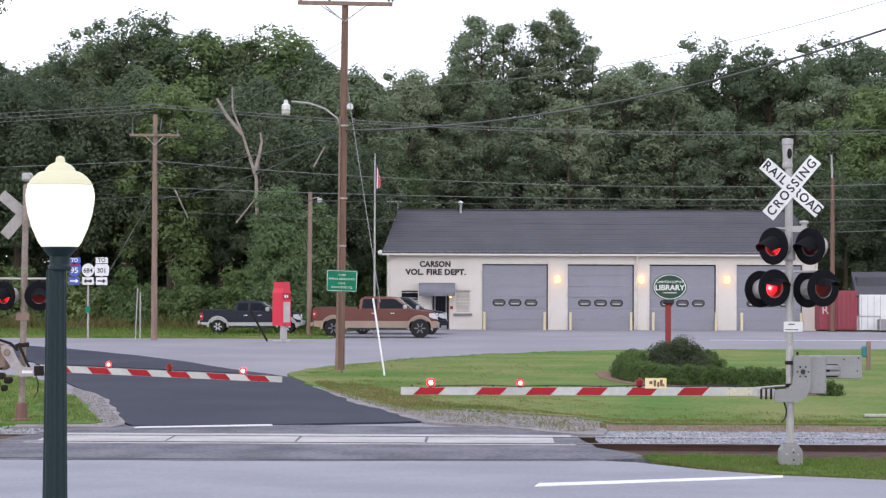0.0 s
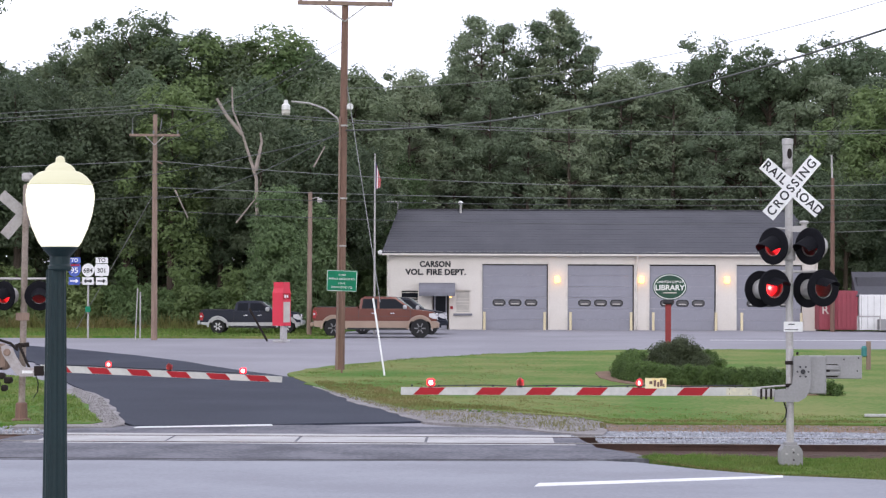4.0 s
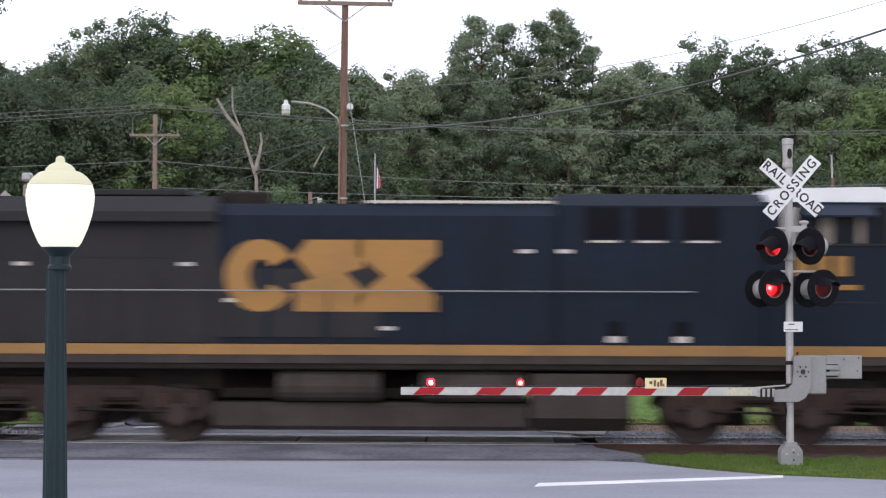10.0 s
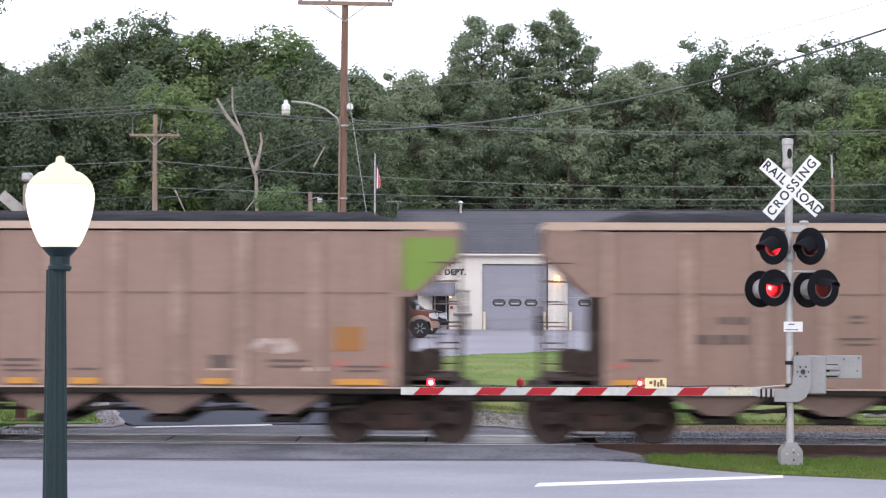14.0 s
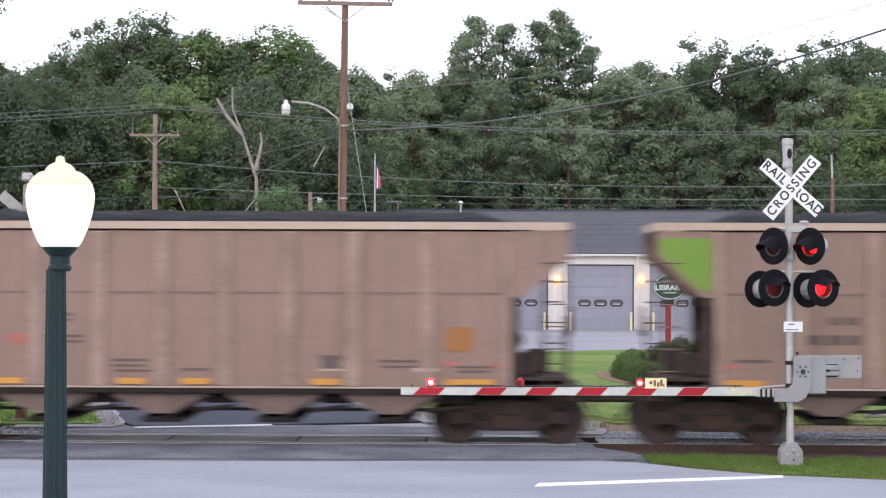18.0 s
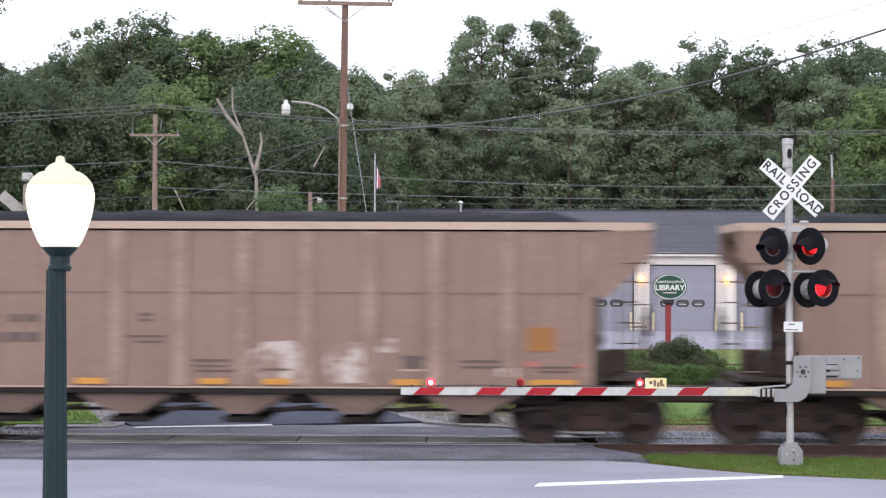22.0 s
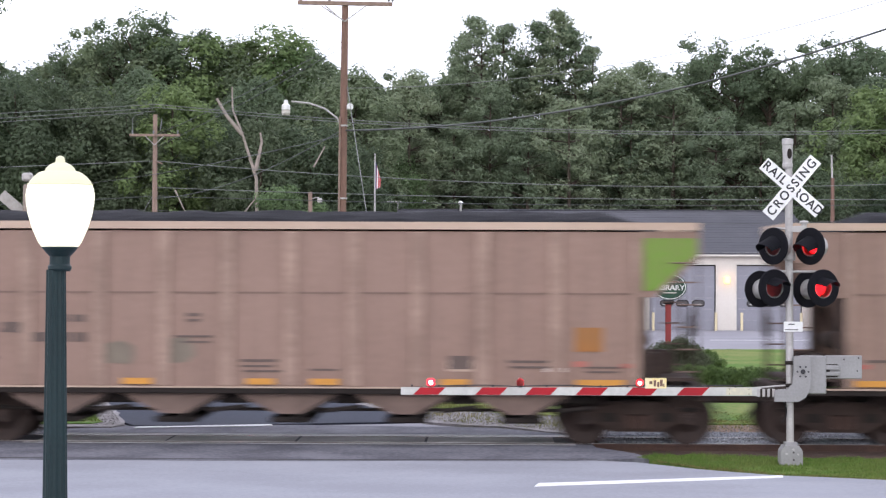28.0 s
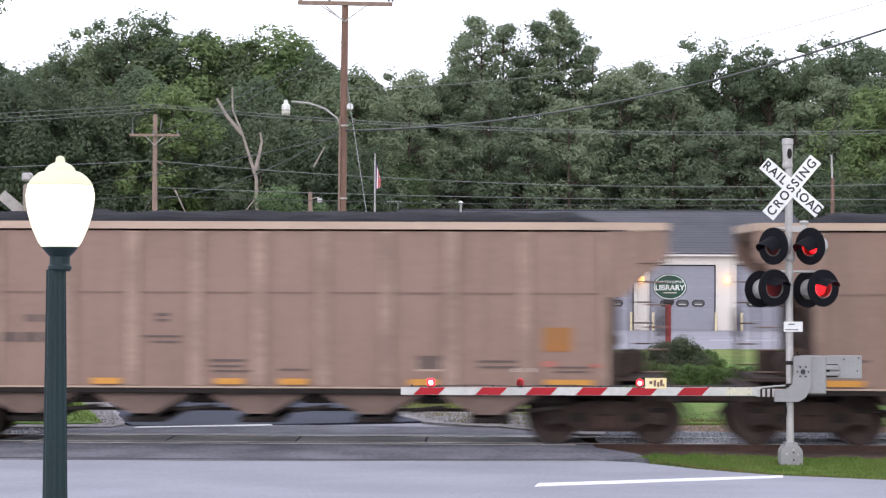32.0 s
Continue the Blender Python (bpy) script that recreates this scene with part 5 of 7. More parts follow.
    # steps and pilots at both ends
    for e, x in ((1, 9.95), (-1, -10.25)):
        pbox("platform", c, DARK, (e * 10.05, 0, 1.62), (0.75, 2.9, 0.12), 0.01)
        pbox("pilot", c, DARK, (e * 10.42, 0, 0.85), (0.12, 2.8, 1.1), 0.02)
        for s in (-1, 1):
            for k in range(5):
                pbox("step", c, stripe if second else LOCO_GOLD, (e * 9.93, s * 1.38, 0.5 + 0.26 * k), (0.55, 0.3, 0.035))
            for q in (-0.32, 0.32):
                pbox("step_side", c, DARK, (e * 9.93 + q, s * 1.38, 1.0), (0.05, 0.3, 1.25))
            prod("grab_iron", c, LOCO_YELLOW if second else LOCO_GOLD, (e * 10.3, s * 1.45, 1.65), (e * 10.3, s * 1.45, 2.65), 0.02, n=6)
        bm = bmesh.new()
        prism(bm, [(e * 10.4, 1.0), (e * 10.55, 1.0), (e * 10.8, 0.2), (e * 10.68, 0.16), (e * 10.4, 0.3)], -1.35, 1.35)
        part("snow_plough", bm, TANK, c)
        pbox("end_deck", c, TRUCKMETAL, (e * 10.2, 0, 1.2), (0.45, 2.2, 0.8), 0.03)
        for z in (2.15, 2.65):
            prod("end_rail", c, ALU, (e * 10.4, -1.4, z), (e * 10.4, 1.4, z), 0.02, n=6)
        for q in (-1.4, -0.6, 0.6, 1.4):
            prod("end_stanchion", c, LOCO_GREY, (e * 10.4, q, 1.6), (e * 10.4, q, 2.68), 0.025, n=6)
        for q in (-0.95, 0.95):
            prod("mu_hose", c, BLACK, (e * 10.5, q, 1.45), (e * 10.62, q * 0.9, 0.5), 0.03, n=6)
        pbox("coupler", c, TRUCKMETAL, (e * (10.55 if e > 0 and not second else L - 0.45), 0, 0.88), (0.5 if e > 0 and not second else 0.95, 0.3, 0.3), 0.05)
        prod("marker_light", c, CHALK, (e * 10.3, -1.0, 0.62), (e * 10.3, -1.53, 0.62), 0.07, n=10)
        prod("hose", c, BLACK, (e * (L - 0.6), -0.5, 0.95), (e * (L - 0.2), -0.5, 0.35), 0.03, n=6)
    # tank and air reservoirs
    bm = bmesh.new()
    prism(bm, [(-1.1, 0.25), (-1.45, 0.5), (-1.45, 1.3), (1.45, 1.3), (1.45, 0.5), (1.1, 0.25)], -3.7 if second else 1.7, 3.7 if second else 3.5, pose(0, 0, 0, 0, 0, -90) @ Matrix.Diagonal((-1, 1, 1, 1)))
    part("fuel_tank", bm, TANK, c)
    if not second:
        pbox("lower_tank", c, TANK, (-1.2, 0, 0.5), (5.8, 2.5, 0.5), 0.08)
        pbox("equipment_case", c, DARK, (-1.2, 0, 1.1), (5.6, 1.6, 0.6), 0.03)
        for x in (-1.95, 0.66):
            prod("air_reservoir", c, TANK, (x - 0.92, -1.2, 1.06), (x + 0.92, -1.2, 1.06), 0.29, n=16)
            for q in (-0.6, 0.6):
                prod("reservoir_strap", c, DARK, (x + q, -1.2, 1.06), (x + q + 0.06, -1.2, 1.06), 0.3, n=16)
    ws = []
    for bx in (-6.75, 6.75):
        b = thing("bogie", pose(bx, 0, 0), "", "")
        for k in ("label", "category"):
            if k in b:
                del b[k]
        b.parent = c
        for y in (-1.12, 1.12):
            bm = bmesh.new()
            prism(bm, [(-2.75, 0.62), (-2.6, 0.95), (-1.6, 1.05), (1.6, 1.05), (2.6, 0.95), (2.75, 0.62), (2.45, 0.42), (1.65, 0.42), (1.35, 0.7), (0.7, 0.7), (0.4, 0.4), (-0.4, 0.4), (-0.7, 0.7), (-1.35, 0.7), (-1.65, 0.42), (-2.45, 0.42)], y - 0.1, y + 0.1)
            part("side_frame", bm, TRUCKMETAL, b)
            for q in (-2.05, 0, 2.05):
                pbox("axle_guide", b, DARK, (q, y * 1.1, 0.66), (0.62, 0.06, 0.1), 0.02)
                for d in (-0.26, 0.26):
                    prod("axle_spring", b, RAIL, (q + d, y * 1.1, 0.66), (q + d, y * 1.1, 0.9), 0.08, n=8)
                prod("axle_box", b, WHEEL, (q, y * 1.05, 0.53), (q, y * 1.22, 0.53), 0.2, n=12)
            for q in (-1.0, 1.0):
                prod("brake_rod", b, DARK, (q - 0.8, y * 1.14, 0.62), (q + 0.8, y * 1.14, 0.58), 0.025, n=6)
                prod("sand_pipe", b, TRUCKMETAL, (q, y * 1.1, 1.1), (q + 0.45, y * 1.02, 0.2), 0.022, n=6)
                prod("brake_cylinder", b, TRUCKMETAL, (q - 0.3, y * 1.12, 0.88), (q + 0.3, y * 1.12, 0.88), 0.12, n=10)
        pbox("bolster", b, DARK, (0, 0, 1.05), (2.4, 2.0, 0.3), 0.02)
        for q in (-1.5, 0.55, 1.6):
            pbox("traction_motor", b, DARK, (q, 0, 0.72), (0.9, 1.2, 0.8), 0.06)
        for q in (-2.05, 0, 2.05):
            ws.append(wheelset(c, bx + q, 0.53))
    return c, ws


MARKS = {3: ((4.0, 1.78, 0.75, 0.28, SCRAWL),), 11: ((0.62, 1.5, 1.0, 0.75, SCRAWL), (1.95, 1.48, 1.05, 0.78, SCRAWL), (2.6, 1.8, 0.4, 0.25, SCRAWL), (4.75, 1.3, 0.4, 0.1, SCRAWL)),
         12: ((-0.7, 1.93, 0.85, 0.38, GRAFF), (0.5, 1.98, 0.7, 0.28, STENCIL), (-4.6, 1.65, 0.8, 0.3, SCRAWL)), 17: ((-3.1, 1.65, 0.55, 0.42, GRAFF), (-2.0, 1.7, 0.6, 0.45, GRAFF), (-5.0, 2.1, 0.5, 0.2, STENCIL)),
         18: ((1.9, 1.7, 0.6, 0.4, GRAFF), (-1.0, 1.6, 0.5, 0.3, GRAFF)), 7: ((-2.5, 1.9, 0.6, 0.2, PINK),), 9: ((-1.2, 2.3, 0.9, 0.12, PINK),), 14: ((3.1, 2.35, 0.7, 0.14, PINK),), 20: ((2.0, 2.2, 0.6, 0.12, PINK),)}


def put_train():
    first, ws = loco(False)
    ROLLING.append((first, 1.5 * LENGTH_LOCO, 1, ws, 0.53))
    second, ws = loco(True)
    ROLLING.append((second, 0.5 * LENGTH_LOCO - 0.12, -1, ws, 0.53))
    kinds = {}
    pattern = [(1, 0), (0, 1), (0, 1), (0, 0), (1, 0), (1, 0), (1, 0), (1, 0), (0, 1), (0, 1), (1, 0)] + [(0, 1)] * 9 + [(0, 0), (0, 1), (0, 1)]
    for i, g in enumerate(pattern):
        if g not in kinds:
            kinds[g] = hopper(g)
            c, ws = kinds[g]
        else:
            c = copy_thing(kinds[g][0], Matrix())
            ws = [o for o in c.children if o.name.startswith("wheelset")]
        for x, z, w, h, mt in MARKS.get(i + 1, ()):
            bm = bmesh.new()
            n = 22
            pts = []
            for k in range(n):
                a = 2 * math.pi * k / n
                f = 1 + 0.35 * noise.noise((x * 3 + 1.6 * math.cos(a), z * 5 + 1.6 * math.sin(a), i))
                pts.append((x + w / 2 * f * math.copysign(abs(math.cos(a)) ** 0.7, math.cos(a)), z + h / 2 * f * math.copysign(abs(math.sin(a)) ** 0.7, math.sin(a))))
            prism(bm, pts, -1.584, -1.578)
            part("faded_marking", bm, mt, c, "faded painted marking")
        ROLLING.append((c, -(i + 0.5) * LENGTH_CAR, 1, ws, 0.46))


put_train()


# ---- fire station ----
def fire_station():
    y0, x0, x1, z0, ze, zr = 116.9, -3.06, 20.42, -0.1, 4.15, 6.65
    depth = 12.0
    s = thing("fire_station", pose(0, y0, 0), "cream fire station with grey garage doors and dark shingle roof", "fire station")
    doors = [(2.13, 5.74), (6.77, 10.42), (11.23, 14.88), (15.97, 19.58)]
    # front wall with real openings for doors and windows
    def wall_piece(a, b, lo, hi):
        pbox("front_wall", s, WALL, ((a + b) / 2, 0.1, (lo + hi) / 2), (b - a, 0.2, hi - lo))
    holes = [(-2.3, -1.3, 0.95, 2.1), (-0.58, 0.34, -0.1, 2.0), (0.68, 1.5, 0.85, 2.1)]
    edges = x0
    for a, b, lo, hi in holes + [(a, b, z0, 3.53) for a, b in doors]:
        wall_piece(edges, a, z0, ze)
        wall_piece(a, b, hi, ze)
        if lo > 0:
            wall_piece(a, b, z0, lo)
        edges = b
    wall_piece(edges, x1, z0, ze)
    for x in (x0 + 0.1, x1 - 0.1):
        bm = bmesh.new()
        prism(bm, [(0.2, z0), (depth, z0), (depth, ze), (depth - 1.36, 4.72), (1.36, 4.72), (0.2, ze)], x - 0.1, x + 0.1, pose(0, 0, 0, 0, 0, -90) @ Matrix.Diagonal((-1, 1, 1, 1)))
        part("side_wall", bm, WALL, s)
    pbox("back_wall", s, WALL, ((x0 + x1) / 2, depth - 0.1, (z0 + ze) / 2), (x1 - x0 - 0.4, 0.2, ze - z0))
    pbox("inner_floor", s, CONCRETE, ((x0 + x1) / 2, depth / 2, z0 - 0.02), (x1 - x0 - 0.4, depth - 0.5, 0.1))
    for xa, xb in ((x0 - 0.24, x0 + 0.49), (x1 + 0.24, x1 - 0.49)):
        bm = bmesh.new()
        tri = [(xa, -0.42, ze), (xa, depth + 0.42, ze), (xb, depth / 2, zr - 0.04)]
        a = [bm.verts.new(v) for v in tri]
        b = [bm.verts.new((v[0], v[1], v[2] - 0.06)) for v in tri]
        bm.faces.new(a), bm.faces.new(b[::-1])
        for i in range(3):
            bm.faces.new((a[i], b[i], b[(i + 1) % 3], a[(i + 1) % 3]))
        part("hip_end", bm, SHINGLE, s)
    # roof slopes with courses of shingles
    yr = depth / 2
    for side in (0, 1):
        ya, yb = (-0.45, yr) if side == 0 else (depth + 0.45, yr)
        rows = 17
        za = ze + 0.02
        for k in range(rows):
            t0, t1 = k / rows, (k + 1) / rows
            bm = bmesh.new()
            i0, i1 = 0.75 * t0, 0.75 * t1
            p0, p1 = ya + (yb - ya) * t0, ya + (yb - ya) * t1
            q0, q1 = za + (zr - za) * t0, za + (zr - za) * t1
            vs = [bm.verts.new(v) for v in ((x0 - 0.25 + i0, p0, q0 + 0.012), (x1 + 0.25 - i0, p0, q0 + 0.012), (x1 + 0.25 - i1, p1, q1), (x0 - 0.25 + i1, p1, q1),
                                            (x0 - 0.25 + i0, p0, q0 - 0.08), (x1 + 0.25 - i0, p0, q0 - 0.08), (x1 + 0.25 - i1, p1, q1 - 0.11), (x0 - 0.25 + i1, p1, q1 - 0.11))]
            for f in ((0, 1, 2, 3), (7, 6, 5, 4), (0, 4, 5, 1), (1, 5, 6, 2), (2, 6, 7, 3), (3, 7, 4, 0)):
                bm.faces.new([vs[i] for i in f])
            part("shingle_course", bm, SHINGLE, s)
    pbox("ridge_cap", s, SHINGLE, ((x0 + x1) / 2, yr, zr + 0.01), (x1 - x0 - 1.0, 0.3, 0.06), 0.01)
    pbox("fascia", s, TRIM, ((x0 + x1) / 2, -0.42, ze - 0.06), (x1 - x0 + 0.5, 0.05, 0.2), 0.01, label="cream gutter board")
    pbox("soffit", s, TRIM, ((x0 + x1) / 2, -0.2, ze - 0.14), (x1 - x0 + 0.4, 0.42, 0.03))
    for x in (-2.98, 10.55, 20.3):
        bm = bmesh.new()
        tube(bm, [(x, -0.42, ze - 0.15), (x, -0.3, ze - 0.35), (x, -0.06, ze - 0.5), (x, -0.06, 0.1), (x, -0.2, -0.02)], 0.05, 8)
        part("downpipe", bm, TRIM, s)
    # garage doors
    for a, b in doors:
        d = thing("garage_door", pose((a + b) / 2, 0.14, 0), "", "")
        for k in ("label", "category"):
            if k in d:
                del d[k]
        d.parent = s
        w = b - a - 0.06
        for k in range(6):
            zz = z0 + 0.02 + 0.603 * k
            if k == 2:
                # panel with three round-ended windows
                z1, z2 = zz + 0.14, zz + 0.46
                pbox("door_panel", d, DOORGREY, (0, 0, (zz + z1) / 2), (w, 0.05, z1 - zz))
                pbox("door_panel", d, DOORGREY, (0, 0, (z2 + zz + 0.59) / 2), (w, 0.05, zz + 0.59 - z2))
                cuts = [-w / 2] + [q for c in (-0.87, 0, 0.87) for q in (c - 0.33, c + 0.33)] + [w / 2]
                for i in range(0, 8, 2):
                    pbox("door_panel", d, DOORGREY, ((cuts[i] + cuts[i + 1]) / 2, 0, (z1 + z2) / 2), (cuts[i + 1] - cuts[i], 0.05, z2 - z1))
                for c in (-0.87, 0, 0.87):
                    bm = bmesh.new()
                    ring = [(c + math.copysign(0.19, math.cos(t)) + 0.17 * math.cos(t), (z1 + z2) / 2 + 0.19 * math.sin(t)) for t in np.linspace(0.01, 2 * math.pi - 0.3, 20)]
                    prism(bm, ring, -0.035, -0.026)
                    part("window_frame", bm, BLACK, d)
                    bm = bmesh.new()
                    ring = [(c + math.copysign(0.17, math.cos(t)) + 0.11 * math.cos(t), (z1 + z2) / 2 + 0.12 * math.sin(t)) for t in np.linspace(0.01, 2 * math.pi - 0.3, 20)]
                    prism(bm, ring, -0.045, -0.037)
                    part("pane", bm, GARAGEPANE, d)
                    # pale strip painting a reflection onto the lower half of the pane
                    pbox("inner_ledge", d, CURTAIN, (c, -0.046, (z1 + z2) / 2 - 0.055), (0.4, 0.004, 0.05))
            else:
                pbox("door_panel", d, DOORGREY, (0, 0, zz + 0.295), (w, 0.05, 0.598), 0.004)
        pbox("door_seal", d, DARK, (0, 0.02, z0 + 0.02), (w, 0.03, 0.05))
        # thin dark strips draw the shadow line in the door's reveal
        pbox("top_gap", d, DARK, (0, -0.03, 3.5), (w, 0.02, 0.07))
        pbox("side_gap", d, DARK, (w / 2 - 0.02, -0.03, 1.7), (0.05, 0.02, 3.5))
        for x in (a - 0.03, b + 0.03):
            pbox("door_frame", s, TRIM, (x, -0.012, 1.75), (0.1, 0.05, 3.6))
        pbox("door_frame", s, TRIM, ((a + b) / 2, -0.012, 3.58), (b - a + 0.16, 0.05, 0.1))
    # windows
    for a, b, lo, hi, blind in ((-2.3, -1.3, 0.95, 2.1, 0), (0.68, 1.5, 0.85, 2.1, 1)):
        wdw = pbox("window", s, CURTAIN if blind else PANE, ((a + b) / 2, 0.14, (lo + hi) / 2), (b - a, 0.02, hi - lo), label="window with a pale blind" if blind else "dark window")
        for z in (lo + 0.03, (lo + hi) / 2, hi - 0.03):
            pbox("frame", wdw, TRIM, ((a + b) / 2, 0.1, z), (b - a, 0.05, 0.06))
        for x in (a + 0.03, b - 0.03):
            pbox("frame", wdw, TRIM, (x, 0.1, (lo + hi) / 2), (0.06, 0.04, hi - lo - 0.07))
        for k in range(4):
            pbox("muntin", wdw, TRIM, ((a + b) / 2, 0.115, lo + (hi - lo) * (k + 0.5) / 4), (b - a - 0.1, 0.02, 0.025))
        pbox("sill", wdw, AWNING, ((a + b) / 2, -0.04, lo - 0.07), (b - a + 0.2, 0.16, 0.12), 0.01)
    # entrance door under the awning
    pbox("entrance_door", s, DOORGREY, (-0.12, 0.12, 0.95), (0.84, 0.05, 2.02), 0.01, label="grey entrance door")
    pbox("door_glass", s, PANE, (-0.12, 0.088, 1.35), (0.55, 0.01, 0.9))
    for x in (-0.52, 0.27):
        pbox("door_post", s, DARK, (x, 0.08, 0.98), (0.07, 0.08, 2.1))
    bm = bmesh.new()
    aw = []
    for i in range(6):
        a = math.pi / 2 * i / 5
        aw.append((-0.95 * math.sin(a), 2.0 + 0.5 * math.cos(a)))
    aw += [(-0.95, 1.85), (-0.92, 1.85), (0.0, 1.97)]
    prism(bm, aw, -1.3, 0.66, pose(0, 0, 0, 0, 0, -90) @ Matrix.Diagonal((-1, 1, 1, 1)))
    part("awning", bm, AWNING, s, "grey fabric awning over the door")
    for i in range(10):
        pbox("awning_scallop", s, AWNING, (-1.2 + 0.196 * i, -0.945, 1.84), (0.17, 0.012, 0.12), 0.02)
    pbox("alarm_box", s, RED, (0.48, -0.03, 1.15), (0.16, 0.06, 0.16), 0.01)
    pbox("porch_light", s, GLOW_WALL, (0.42, -0.3, 1.72), (0.12, 0.1, 0.06), 0.01)
    # lettering
    words("CARSON", 0.42, BLACK, s, Matrix.Translation((-0.42, -0.012, 3.5)) @ UP, 0.012, "wall_lettering", 0.95, "black raised letters", 0.05, 1.08)
    words("VOL. FIRE DEPT.", 0.42, BLACK, s, Matrix.Translation((-0.38, -0.012, 3.07)) @ UP, 0.012, "wall_lettering", 1.04, "black raised letters", 0.05, 1.06)
    # wall lamps and bollards
    for x in (6.22, 10.8, 15.45):
        lp = pbox("wall_lamp", s, GALV, (x, -0.06, 2.78), (0.26, 0.14, 0.12), 0.02)
        bm = bmesh.new()
        lathe(bm, [(0.09, -0.2), (0.15, -0.15), (0.15, 0.12), (0.1, 0.16)], 16, Matrix.Translation((x, -0.17, 2.72)))
        part("lamp_glass", bm, GLOW_WALL, lp, "glowing orange lamp")
    prod("roof_vent", s, GALV, (1.0, yr - 0.5, zr - 0.3), (1.0, yr - 0.5, zr + 0.3), 0.07)
    bm = bmesh.new()
    lathe(bm, [(0.06, -0.1), (0.14, -0.04), (0.14, 0.06), (0.05, 0.13)], 14, Matrix.Translation((1.0, yr - 0.5, zr + 0.36)))
    part("vent_cap", bm, WHITE, s)
    # aerial at the roof's left end
    prod("aerial", s, GALV, (-4.6, yr, 7.1), (-2.4, yr, 7.1), 0.03, n=6)
    prod("aerial_mast", s, GALV, (-2.6, yr, 6.5), (-2.6, yr, 7.15), 0.035, n=6)
    for x in np.arange(-4.5, -2.7, 0.3):
        prod("aerial_rod", s, GALV, (x, yr, 6.95), (x, yr, 7.25), 0.012, n=5)
    bm = bmesh.new()
    lathe(bm, [(0.04, -0.1), (0.13, -0.05), (0.13, 0.08), (0.05, 0.12)], 12, Matrix.Translation((x0 - 0.35, -0.3, ze + 0.0)) @ UP)
    part("corner_light", bm, WHITE, s, "white floodlight at the eave")


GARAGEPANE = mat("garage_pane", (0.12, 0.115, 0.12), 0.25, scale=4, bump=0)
fire_station()
bollard = thing("bollard", pose(2.25, 116.3, -0.04), "yellow steel bollard beside a garage door", "bollard", "door bollards")
prod("post", bollard, YELLOW, (0, 0, -0.05), (0, 0, 0.98), 0.075)
for x in (5.52, 6.92, 10.2, 11.4, 14.8, 16.2, 19.42):
    copy_thing(bollard, pose(x, 116.3, -0.04))


# ---- vehicles ----
def wheel_at(parent, x, y, r, side, rim_mat):
    w = thing("wheel", pose(x, y, r), "", "")
    for k in ("label", "category"):
        if k in w:
            del w[k]
    w.parent = parent
    t = pose(0, 0, 0, 90, 0, 0)
    bm = bmesh.new()
    lathe(bm, [(r * 0.6, -0.12), (r * 0.93, -0.13), (r, -0.09), (r, 0.09), (r * 0.93, 0.13), (r * 0.6, 0.12)], 26, t)
    part("tyre", bm, RUBBER, w)
    bm = bmesh.new()
    lathe(bm, [(r * 0.62, -0.1), (r * 0.62, 0.1), (r * 0.3, 0.07), (0.03, 0.09)], 22, t)
    part("rim", bm, BLACK if rim_mat is ALLOY_DARK else rim_mat, w)
    for k in range(6):
        a = k * math.pi / 3
        bm = bmesh.new()
        box(bm, (math.cos(a) * r * 0.36, -0.115, math.sin(a) * r * 0.36), (r * 0.42, 0.02, 0.06), Matrix.Rotation(0, 4, "Y"))
        bmesh.ops.rotate(bm, cent=(math.cos(a) * r * 0.36, 0, math.sin(a) * r * 0.36), matrix=Matrix.Rotation(-a, 3, "Y"), verts=bm.verts)
        part("spoke", bm, rim_mat if rim_mat is not ALLOY_DARK else SPOKE, w)
    return w


SPOKE = mat("smoked_alloy_spoke", (0.2, 0.2, 0.205), 0.45, metal=0.5, scale=2)
ALLOY_DARK = mat("dark_alloy", (0.05, 0.05, 0.055), 0.4, metal=0.6, scale=2)


